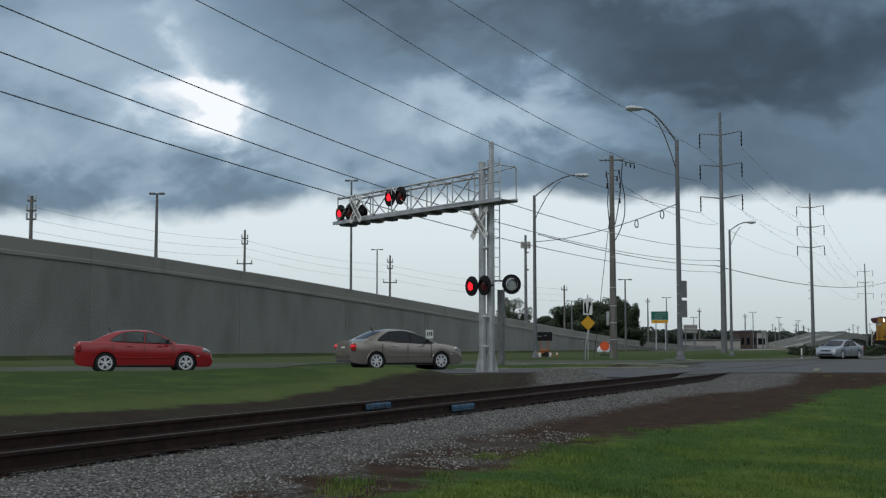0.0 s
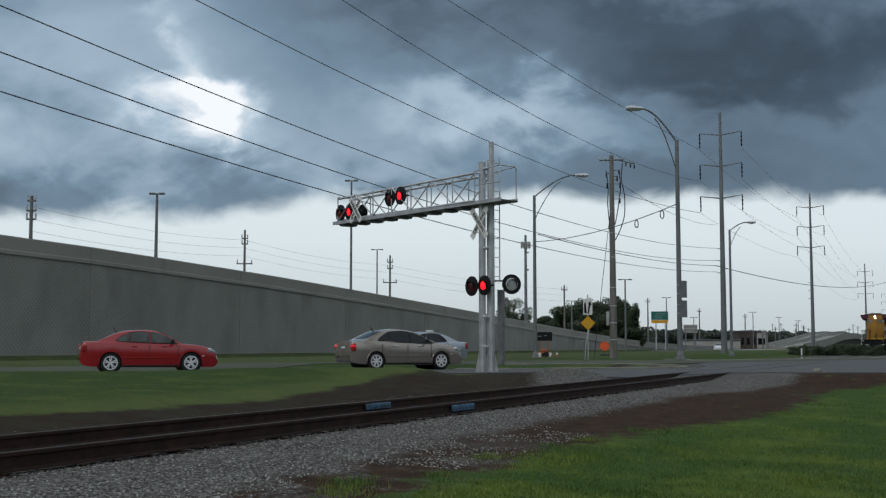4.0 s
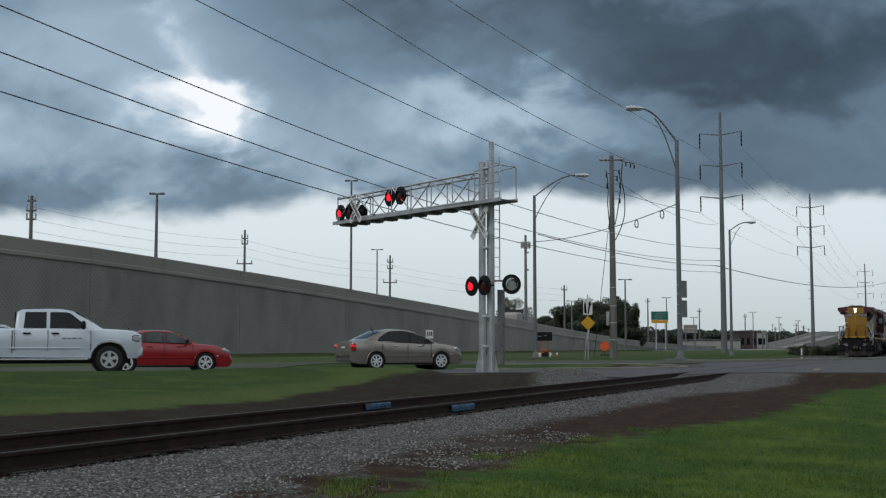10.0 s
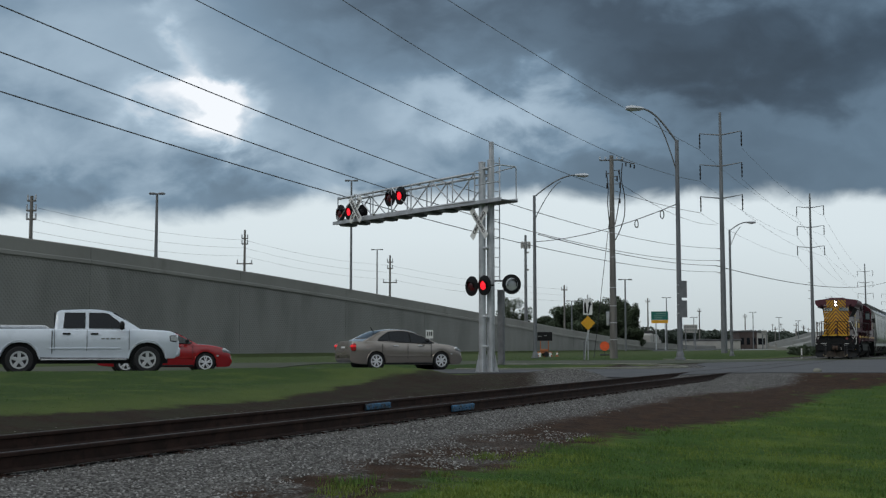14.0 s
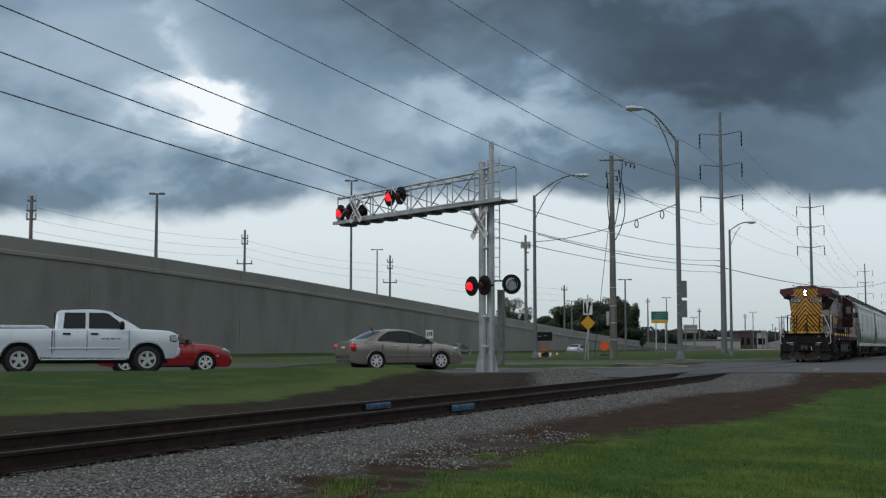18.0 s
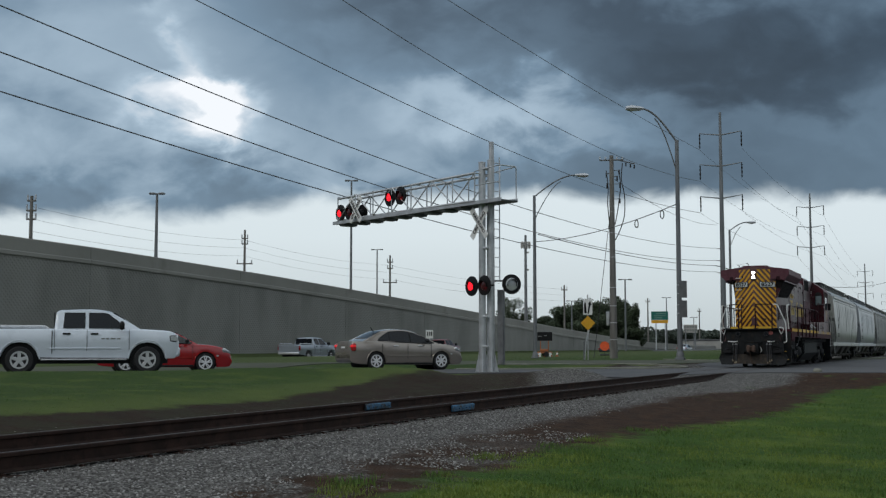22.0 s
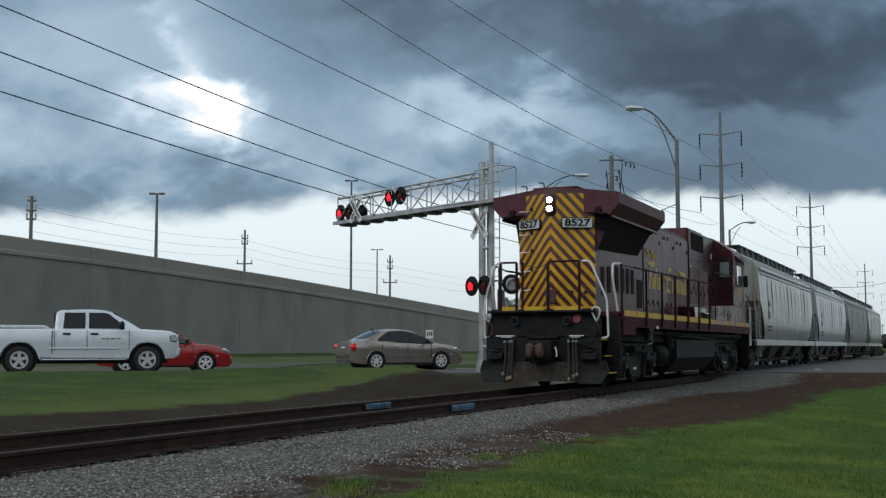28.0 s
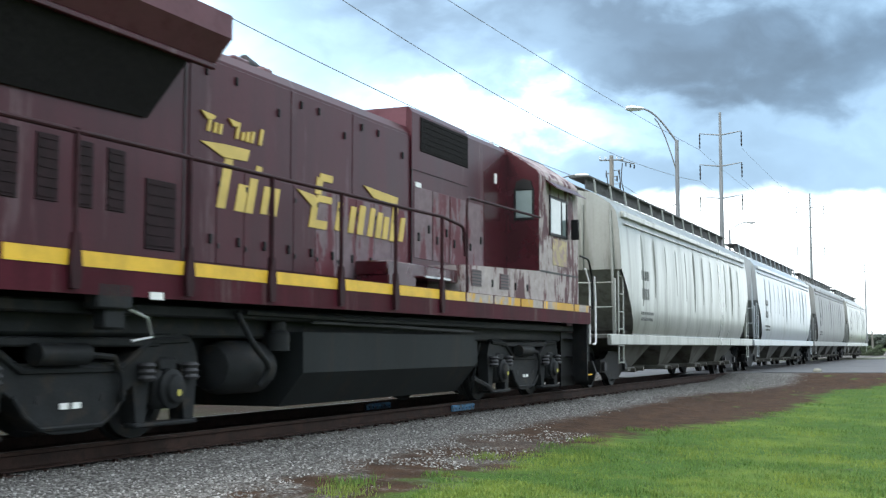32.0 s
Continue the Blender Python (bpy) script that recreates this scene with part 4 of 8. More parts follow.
        for x0, w, z0, z1 in ((5.30, 0.17, 2.48, 3.10), (5.66, 0.20, 2.48, 2.80), (5.88, 0.16, 2.48, 2.90), (5.96, 0.13, 2.97, 3.06), (6.20, 0.14, 2.50, 2.84), (6.42, 0.14, 2.50, 2.84), 
                              (7.36, 0.16, 2.52, 2.84), (7.36, 0.46, 2.45, 2.56), (7.46, 0.40, 2.80, 2.89), (7.40, 0.16, 2.90, 3.12), (7.46, 0.34, 3.08, 3.18), 
                              (8.05, 0.14, 2.47, 2.86), (8.42, 0.15, 2.47, 2.84), (8.68, 0.16, 2.47, 2.88), (9.00, 0.14, 2.47, 2.88), (9.24, 0.15, 2.47, 2.84), (9.46, 0.15, 2.47, 2.80), (9.70, 0.16, 2.46, 3.02), 
                              (10.00, 0.14, 2.48, 2.84), ):
            bar(x0, w, z0, z1)
        slab([(4.97, 3.18), (5.41, 3.06), (5.90, 3.08), (5.96, 3.22), (5.45, 3.21)])
        slab([(7.05, 2.90), (7.44, 2.72), (7.60, 2.80), (7.50, 2.87)])
        slab([(8.88, 3.17), (9.18, 3.03), (9.95, 3.0), (9.98, 3.12)])
        for x0, h in ((5.10, 0.2), (5.22, 0.12), (5.32, 0.12), (5.66, 0.2), (5.78, 0.10), (5.88, 0.12), (5.98, 0.14), (6.16, 0.2)):
            bar(x0 - 0.24, 0.05, 3.31, 3.31 + h)
        slab([(4.96, 3.52), (5.08, 3.44), (5.22, 3.46), (5.24, 3.50)])
        slab([(5.50, 3.52), (5.60, 3.44), (5.72, 3.46), (5.74, 3.50)])
        # walkway handrail and stanchions
        for px in (2.2, 3.84, 5.37, 6.97, 8.5, 10.06):
            post = Build().cyl((px, s * 1.60, 1.75), (px, s * 1.60, 2.80), 0.026, n=8).prism([(px - 0.03, 1.90), (px + 0.03, 1.90), (px + 0.07, 1.62), (px + 0.05, 1.42), (px - 0.05, 1.42), (px - 0.07, 1.62)], s * 1.60 - 0.03, s * 1.60 + 0.03, "y")
            part("stanchion", post, RAIL_DARK, loco, "dark maroon post with a flared foot")
        handrail(loco, bent([(1.1, s * 1.60, 2.76), (10.06, s * 1.60, 2.82), (10.9, s * 1.60, 2.75), (10.95, s * 1.60, 2.3)]), 0.024, RAIL_DARK)
        # raised walkway and boxes before the cab
        part("raised_walkway", Build().prism([(11.02, 1.70), (14.62, 1.70), (14.62, 2.29), (11.02, 2.18)], min(s * 0.94, s * 1.558), max(s * 0.94, s * 1.558), "y"), CAB_PEELED, loco, "raised walkway with peeling maroon side", smooth=None)
        for vx in (11.5, 12.75):
            v = part("louvre_panel", Build().box((vx, s * 1.562, 2.0), (0.42, 0.012, 0.26)), MAROON, loco, smooth=None)
            for i in range(5):
                part("louvre", Build().box((vx, s * 1.570, 1.90 + i * 0.05), (0.38, 0.012, 0.016)), BLACK, v, smooth=None)
        for hx in (11.15, 12.2, 13.3, 13.9):
            part("latch", Build().box((hx, s * 1.566, 1.95), (0.05, 0.02, 0.12), ch=0.005), BLACK, loco, smooth=None)
        wb = part("walkway_box", Build().box((9.75, s * 1.22, 1.99), (2.45, 0.5, 0.20), ch=0.02).box((9.0, s * 1.22, 1.88), (0.9, 0.5, 0.3), ch=0.02), MAROON_DEEP, loco, "deep maroon box on the walkway")
        part("step", Build().box((10.05, s * 1.42, 1.92), (1.05, 0.24, 0.03), ch=0.008), MAROON_DEEP, wb)
        part("step_edge", Build().box((10.05, s * 1.545, 1.92), (0.9, 0.012, 0.03)), STEEL, wb)
        handrail(loco, bent([(11.02, s * 1.60, 1.76), (11.02, s * 1.60, 3.22), (14.5, s * 1.60, 3.25)]), 0.022, RAIL_DARK)
    # exhaust and blower housing
    part("blower_housing", Build().prism([(-0.94, 3.62), (-0.94, 4.50), (-0.88, 4.585), (0.88, 4.585), (0.94, 4.50), (0.94, 3.62)], 10.43, 12.66, "x"), MAROON, loco, smooth=25)
    part("housing_face", Build().box((10.425, 0, 4.42), (0.012, 1.70, 0.30), ch=0.004), WING_PAINT, loco, "sun-bleached end face", smooth=None)
    for s in (-1, 1):
        g = part("blower_grille", Build().box((11.70, s * 0.938, 4.20), (1.94, 0.03, 0.54), ch=0.01), MESH_DARK, loco, "black grille", smooth=None)
        for i in range(6):
            part("slat", Build().box((11.70, s * 0.956, 3.98 + i * 0.088), (1.9, 0.006, 0.012)), MESH_DARK, g, smooth=None)
    part("exhaust_stack", Build().box((9.4, 0, 4.40), (0.9, 0.45, 0.22), ch=0.04), DARK_STEEL, loco)
    part("horn", Build().cyl((7.0, -0.4, 4.46), (6.6, -0.4, 4.47), 0.03, 0.09).cyl((7.0, -0.25, 4.46), (6.65, -0.25, 4.47), 0.03, 0.08).box((7.0, -0.3, 4.38), (0.1, 0.4, 0.1)), DARK_STEEL, loco)
    part("vent_hood", Build().box((6.2, -0.55, 4.36), (0.35, 0.2, 0.1), ch=0.03), MAROON_PALE, loco)
    part("vent_hood", Build().box((6.7, -0.6, 4.34), (0.25, 0.2, 0.09), ch=0.03), MAROON_PALE, loco)
    # cab
    sec = [(-1.55, 1.40), (-1.55, 4.06), (-1.48, 4.17), (-0.88, 4.57), (0.88, 4.57), (1.48, 4.17), (1.55, 4.06), (1.55, 1.40)]
    part("cab", Build().prism(sec, 14.62, 17.0, "x"), CAB_PEELED, loco, "maroon cab with paint peeling to white", smooth=None)
    for s in (-1, 1):
        b = Build().prism([(s * 1.545, 2.30), (s * 1.545, 4.05), (s * 1.475, 4.16), (s * 0.90, 4.54), (s * 0.90, 2.30)], 14.60, 14.618, "x")
        part("cab_end_wall", b, MAROON_DEEP, loco, "deep maroon cab end wall", smooth=None)
        part("white_tag", Build().box((14.0, s * 0.938, 3.93), (0.10, 0.012, 0.18)), WHITE, loco, smooth=None)
        y, w, zc, h = 1.265, 0.31, 3.52, 0.50
        win = part("cab_window", Build().box((14.592, s * y, zc), (0.014, w, h), ch=0.005), PALE_GLASS, loco, "pale cab end window", smooth=None)
        part("frame", Build().box((14.594, s * y, zc + h / 2 + 0.02), (0.02, w + 0.08, 0.04)).box((14.594, s * y, zc - h / 2 - 0.02), (0.02, w + 0.08, 0.04))
             .box((14.594, s * (y - w / 2 - 0.02), zc), (0.02, 0.04, h)).box((14.594, s * (y + w / 2 + 0.02), zc), (0.02, 0.04, h)), BLACK, win, smooth=None)
        part("window_hood", Build().prism([(s * y + p, z) for p, z in ((-0.18, zc + 0.27), (-0.14, zc + 0.42), (0.0, zc + 0.47), (0.14, zc + 0.42), (0.18, zc + 0.27))], 14.57, 14.60, "x"), BLACK, win, smooth=None)
        win = part("cab_window", Build().box((15.72, s * 1.556, 3.37), (0.90, 0.014, 0.66), ch=0.005), PALE_GLASS, loco, "sliding cab side window", smooth=None)
        part("frame", Build().box((15.72, s * 1.56, 3.72), (1.08, 0.022, 0.05)).box((15.72, s * 1.56, 3.02), (1.08, 0.022, 0.05)).box((15.90, s * 1.56, 3.37), (0.05, 0.022, 0.66))
             .box((15.2, s * 1.56, 3.37), (0.05, 0.022, 0.7)).box((16.24, s * 1.56, 3.37), (0.05, 0.022, 0.7)), BLACK, win, smooth=None)
        part("sun_visor", Build().prism([(-1.54, 4.02), (-1.76, 3.86), (-1.76, 3.84), (-1.54, 3.98)], 15.0, 16.9, "x", Matrix.Diagonal((1, -s, 1, 1))), MAROON, loco, smooth=None)
        part("cab_mirror", Build().box((16.45, s * 1.66, 3.2), (0.05, 0.16, 0.4), ch=0.02), BLACK, loco)
        part("emblem", Build().box((15.80, s * 1.555, 2.70), (0.86, 0.006, 0.50)), surface_cache("pale_gold_paint"), loco, "faded gold emblem panel", smooth=None)
        part("cab_seam", Build().box((15.8, s * 1.553, 2.30), (2.3, 0.01, 0.03)), DARK_STEEL, loco, smooth=None)
        handrail(loco, bent([(17.3, s * 1.5, 2.75), (17.9, s * 1.5, 2.72), (18.15, s * 1.5, 2.35), (18.15, s * 1.5, 1.7)]), 0.022, BLACK)
        handrail(loco, bent([(17.45, s * 1.56, 2.5), (17.75, s * 1.56, 2.2), (17.75, s * 1.56, 0.98)]), 0.022, WHITE, "white grab rail")
        handrail(loco, bent([(18.3, s * 1.5, 2.4), (18.38, s * 1.5, 2.0), (18.38, s * 1.5, 0.98), (18.2, s * 1.5, 0.98)]), 0.022, WHITE, "white grab rail")
    part("cab_roof_edge", Build().box((15.82, 0, 4.585), (2.5, 1.7, 0.04), ch=0.02), MAROON, loco)
    part("short_hood", Build().prism([(-0.92, 1.72), (-0.92, 3.15), (-0.75, 3.3), (0.75, 3.3), (0.92, 3.15), (0.92, 1.72)], 17.0, 18.1, "x"), MAROON, loco)
    # platform, pilot and coupler at the leading end
    for x0, sg in ((-0.85, -1), (18.42, 1)):
        part("end_plate", Build().prism([(-1.33, 1.16), (1.33, 1.16), (1.33, 1.52), (1.21, 1.58), (1.21, 1.76), (-1.21, 1.76), (-1.21, 1.58), (-1.33, 1.52)], x0 - 0.03, x0 + 0.03, "x"), UNDER, loco, "dark end plate", smooth=None)
        part("pilot_plate", Build().prism([(-1.33, 0.60), (-0.42, 0.60), (-0.34, 0.72), (0.34, 0.72), (0.42, 0.60), (1.33, 0.60), (1.33, 1.14), (-1.33, 1.14)], x0 - 0.035, x0 + 0.035, "x"), UNDER, loco, "dark pilot plate", smooth=None)
        part("plow_web", Build().loft([[(x0 + sg * 0.03, -0.80, 0.60), (x0 + sg * 0.03, 0.80, 0.60), (x0 - sg * 0.02, 0.80, 0.60), (x0 - sg * 0.02, -0.80, 0.60)],
                                       [(x0 + sg * 0.15, -0.86, 0.17), (x0 + sg * 0.17, 0.86, 0.17), (x0 + sg * 0.12, 0.86, 0.17), (x0 + sg * 0.10, -0.86, 0.17)]]), surface_cache("dusty_steel"), loco, "dusty brown plow plate under the coupler", smooth=None)
        for y in (-0.98, 0.98):
            part("pilot_patch", Build().box((x0 + sg * 0.04, y, 0.98), (0.03, 0.30, 0.22), ch=0.012), UNDER, loco)
            for q in (-0.12, 0.12):
                part("bolt", Build().cyl((x0 + sg * 0.05, y + q, 1.05), (x0 + sg * 0.075, y + q, 1.05), 0.018, n=6), DARK_STEEL, loco)
        part("draft_pocket", Build().box((x0 + sg * 0.16, 0.0, 0.84), (0.30, 0.56, 0.46), ch=0.05).box((x0 + sg * 0.10, -0.05, 1.13), (0.2, 0.72, 0.10), ch=0.03), UNDER, loco)
        part("drop_step", Build().tube(bent([(x0 + sg * 0.06, -0.42, 0.62), (x0 + sg * 0.22, -0.42, 0.80), (x0 + sg * 0.24, -0.30, 0.92)], 0.05), 0.022, 6), UNDER, loco)
        part("lever_grip", Build().tube([(x0 + sg * 0.25, -0.36, 0.92), (x0 + sg * 0.27, -0.40, 0.84), (x0 + sg * 0.27, -0.40, 0.70)], 0.014, 6), WHITE, loco, "white lever handle")
        for s in (-1, 1):
            ya, yb = s * 0.72, s * 1.42
            part("plow", Build().loft([[(x0 + sg * 0.02, ya, 0.62), (x0 + sg * 0.02, yb, 0.62), (x0 - sg * 0.06, yb, 0.62), (x0 - sg * 0.06, ya, 0.62)],
                                       [(x0 + sg * 0.06, s * 0.76, 0.40), (x0 + sg * 0.02, s * 1.50, 0.40), (x0 - sg * 0.06, s * 1.50, 0.40), (x0 - sg * 0.02, s * 0.76, 0.40)],
                                       [(x0 + sg * 0.20, s * 0.86, 0.13), (x0 + sg * 0.14, s * 1.36, 0.13), (x0 + sg * 0.07, s * 1.36, 0.13), (x0 + sg * 0.13, s * 0.86, 0.13)]]), UNDER, loco, "dark steel pilot foot", smooth=None)
            part("pilot_box", Build().box((x0 + sg * 0.10, s * 1.08, 0.72), (0.16, 0.36, 0.16), ch=0.02).box((x0 + sg * 0.14, s * 1.08, 0.83), (0.12, 0.22, 0.05), ch=0.015), BLACK, loco)
            part("flag_socket", Build().tube(bent([(x0 + sg * 0.02, s * 1.22, 1.46), (x0 + sg * 0.06, s * 1.27, 1.38), (x0 + sg * 0.06, s * 1.27, 1.20), (x0 + sg * 0.02, s * 1.22, 1.12)], 0.04), 0.022, 6), BLACK, loco)
            part("hand_hold", Build().lathe([(0.075, 0), (0.10, 0), (0.10, 0.012), (0.075, 0.012)], 14, pose(x0 + sg * 0.035, s * 1.24, 1.33, 0, 90 * sg) @ Matrix.Diagonal((1.6, 0.6, 1, 1)), ring=True), MAROON_PALE, loco, "oval hand hold cut in the plate")
        part("anticlimber", Build().box((x0 + sg * 0.10, 0, 1.70), (0.22, 2.5, 0.05), ch=0.015), UNDER, loco)
        part("slack_chain", Build().tube([(x0 + sg * 0.5, 0.06, 0.7), (x0 + sg * 0.4, 0.02, 0.4), (x0 + sg * 0.3, -0.02, 0.2)], 0.02, 6), surface_cache("rusty_coupler"), loco)
        c = part("coupler", Build().box((x0 + sg * 0.25, 0, 0.84), (0.6, 0.26, 0.24), ch=0.05).box((x0 + sg * 0.58, 0.10, 0.84), (0.22, 0.16, 0.32), ch=0.05)
                 .box((x0 + sg * 0.60, -0.13, 0.84), (0.26, 0.12, 0.32), ch=0.05), surface_cache("rusty_coupler"), loco, "rusty brown knuckle coupler")
        part("coupler_pocket", Build().box((x0 + sg * 0.05, 0, 0.84), (0.12, 0.62, 0.52), ch=0.04), UNDER, loco)
        part("uncoupling_lever", Build().tube(bent([(x0 + sg * 0.1, -1.25, 0.9), (x0 + sg * 0.14, -0.6, 1.05), (x0 + sg * 0.3, -0.1, 1.05)]), 0.016), UNDER, loco)
        for y, low, rr in ((-0.62, 0.24, 0.024), (-0.72, 0.30, 0.018), (-0.79, 0.34, 0.018), (0.66, 0.26, 0.022), (0.72, 0.24, 0.022), (0.82, 0.34, 0.018)):
            h = part("air_hose", Build().tube([(x0 + sg * 0.05, y, 1.12), (x0 + sg * 0.13, y * 1.01, 0.98), (x0 + sg * 0.15, y * 1.03, 0.62), (x0 + sg * 0.20, y * 1.05, low)], rr), DARK_STEEL, loco, "black rubber air hose")
            part("hose_clamp", Build().cyl((x0 + sg * 0.15, y * 1.03, 1.02), (x0 + sg * 0.16, y * 1.03, 1.06), rr + 0.008, n=8), STEEL, h, "bright hose clamp")
            part("gladhand", Build().box((x0 + sg * 0.21, y * 1.06, low - 0.02), (0.07, 0.06, 0.09), ch=0.02), surface_cache("brass_fitting"), h, "pale brass hose coupling")
        for y, w in ((-0.80, 0.34), (0.86, 0.44)):
            part("step_bar", Build().box((x0 + sg * 0.07, y, 1.165), (0.05, w, 0.025), ch=0.006).box((x0 + sg * 0.07, y * 0.97, 1.135), (0.04, w * 0.6, 0.02), ch=0.006), WHITE, loco, "white-edged bar")
        for y in (-0.6, 0.62):
            part("ditch_light", Build().cyl((x0 + sg * 0.0, y, 1.50), (x0 + sg * 0.12, y, 1.50), 0.10, n=16), DARK_STEEL, loco)
            part("ditch_lens", Build().cyl((x0 + sg * 0.11, y, 1.50), (x0 + sg * 0.125, y, 1.50), 0.08, n=16), GLASS, loco)
        part("red_disc", Build().cyl((x0 + sg * 0.0, -0.80, 1.54), (x0 + sg * 0.06, -0.80, 1.54), 0.095, n=16), surface_cache("dull_red"), loco, "dull red disc")
        for s in (-1, 1):
            for i, z in enumerate((0.35, 0.72, 1.08)):
                reach = 1.44 - 0.10 * i
                part("step", Build().box((x0 - sg * 0.49, s * (reach - 0.13), z), (0.66, 0.26, 0.03), ch=0.008), UNDER, loco)
                part("step_edge", Build().box((x0 - sg * 0.49, s * (reach + 0.007), z + 0.004), (0.64, 0.012, 0.026)), YELLOW, loco, "worn yellow step edge", smooth=None)
            part("step_side", Build().prism([(x0 - sg * 0.80, 0.22), (x0 - sg * 0.80, 1.6), (x0 - sg * 0.86, 1.6), (x0 - sg * 0.86, 0.3)], s * 1.25, s * 1.55, "y"), UNDER, loco)
            part("step_back", Build().box((x0 - sg * 0.50, s * 1.02, 0.88), (0.95, 0.03, 1.50)), BLACK, loco)
            part("stair_riser", Build().box((x0 - sg * 0.45, s * 1.105, 1.42), (0.8, 0.03, 0.42), ch=0.008), RAIL_DARK, loco, smooth=None)
    x0 = -0.85
    for a, c in ((-0.90, -0.27), (-0.05, 0.47), (0.64, 0.98)):
        part("yellow_stripe", Build().box((x0 - 0.034, (a + c) / 2, 1.775), (0.012, c - a, 0.085)), YELLOW, loco, smooth=None)
    x0 = -0.88
    # platform rails beside the opening
    for ys in ((-0.14, -0.86), (0.98, 0.60)):
        part("platform_rail", Build().tube([(x0, ys[0], 2.81), (x0, ys[1], 2.81)], 0.024, 6), RAIL_DARK, loco, "dark platform handrail")
        for y in ys:
            part("stanchion", Build().box((x0, y, 2.25), (0.05, 0.06, 1.12), ch=0.012), RAIL_DARK, loco)
    part("stanchion", Build().box((x0, 0.46, 2.25), (0.05, 0.05, 1.14), ch=0.012), RAIL_DARK, loco)
    part("chain", Build().tube(span_line((x0, 0.46, 2.80), (x0, -0.14, 2.78), 0.10), 0.010, 5), DARK_STEEL, loco, "slack safety chain")
    part("cross_rail", Build().tube([(x0 + 0.05, 0.46, 2.58), (x0 + 0.55, 0.86, 2.55)], 0.022, 6), RAIL_DARK, loco)
    for s in (-1, 1):
        # white stair rails
        handrail(loco, bent([(x0, s * 0.92, 2.81), (x0 + 0.02, s * 1.10, 2.80), (x0 + 0.16, s * 1.43, 1.97), (x0 + 0.20, s * 1.45, 1.13), (x0 + 0.08, s * 1.28, 1.11)], 0.07), 0.024, WHITE, "white stair rail")
        handrail(loco, bent([(0.36, s * 1.45, 2.81), (-0.24, s * 1.44, 2.78), (-0.28, s * 1.44, 2.46), (0.06, s * 1.46, 1.77), (0.03, s * 1.46, 0.98)], 0.10), 0.024, WHITE, "white stair rail")
        part("stanchion", Build().box((0.36, s * 1.48, 2.2), (0.05, 0.05, 1.2), ch=0.01), RAIL_DARK, loco)
        handrail(loco, [(0.36, s * 1.48, 2.78), (1.2, s * 1.60, 2.76)], 0.02)
        part("white_grip", Build().tube(bent([(-0.93, s * 1.25, 1.48), (-1.02, s * 1.16, 1.72), (-1.04, s * 1.24, 1.80), (-1.04, s * 1.36, 1.76), (-1.02, s * 1.36, 1.66), (-0.93, s * 1.27, 1.50)], 0.05), 0.018), WHITE, loco, "white looped grab iron")
        # number boards on the nose flanks
        ang = math.degrees(math.atan2(0.43, 0.775))
        fm = pose(-0.02, s * 0.55, 3.735, 90, 0, -90 - s * ang)
        nb = part("number_board", Build().box((0, 0, 0.03), (0.74, 0.255, 0.06), ch=0.03), BLACK, loco, "number board with dark digits", at=fm)
        part("board_face", Build().box((0, 0, 0.063), (0.69, 0.205, 0.008), ch=0.003), surface_cache("board_white"), nb, smooth=None)
        letters("number", "8527", 0.225, BLACK, nb, pose(0, 0, 0.071), squeeze=1.30)
    for z in (2.24, 2.67, 3.11, 3.52, 4.06):
        part("grab_iron", Build().tube(bent([(-0.02, 0.57, z), (-0.13, 0.62, z - 0.02), (-0.04, 0.84, z - 0.02), (0.07, 0.80, z)], 0.03), 0.014), WHITE, loco, "white grab iron")
        part("grab_foot", Build().box((-0.06, 0.52, z + 0.03), (0.06, 0.05, 0.08), ch=0.015), BLACK, loco)
    hl = part("headlight", Build().box((-0.27, 0, 4.16), (0.10, 0.25, 0.50), ch=0.06), MAROON_PALE, loco, "twin headlight housing")
    for z in (4.06, 4.26):
        part("lamp_rim", Build().lathe([(0.075, 0.0), (0.10, 0.0), (0.095, 0.02), (0.08, 0.02)], 20, pose(-0.318, 0, z, 0, -90), ring=True), DARK_STEEL, hl)
        part("lamp", Build().lathe([(0.02, 0.0), (0.066, 0.0), (0.07, 0.012), (0.02, 0.02)], 20, pose(-0.325, 0, z, 0, -90)), HEADLAMP, hl, "lit white headlamp")
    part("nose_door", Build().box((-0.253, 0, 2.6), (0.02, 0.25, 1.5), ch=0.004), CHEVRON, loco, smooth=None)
    part("nose_box", Build().box((-0.28, 0, 2.06), (0.06, 0.24, 0.34), ch=0.02), MAROON_PALE, loco)
    for y, z in ((0.28, 4.72), (0.70, 4.66)):
        part("antenna", Build().tube(bent([(0.10, y, 4.50), (0.08, y - 0.03, z - 0.05), (0.02, y, z), (-0.03, y + 0.07, z - 0.02)], 0.03), 0.014), BLACK, loco, "bent roof grab iron")
    part("roof_grab", Build().tube([(0.0, 0.34, 4.71), (0.0, 0.72, 4.65)], 0.008, 5), STEEL, loco)
    for y in (-0.46, -0.74):
        part("latch", Build().box((0.10 - 0.56 * (0.91 - abs(y)) - 0.0, y, 2.16), (0.05, 0.09, 0.08), ch=0.015), DARK_STEEL, loco)
    # fuel tank and air reservoirs
    part("fuel_tank", Build().prism([(-1.38, 1.10), (-1.38, 0.62), (-1.05, 0.22), (1.05, 0.22), (1.38, 0.62), (1.38, 1.10)], 6.45, 11.9, "x"), TANK, loco, "dull dark fuel tank", smooth=None)
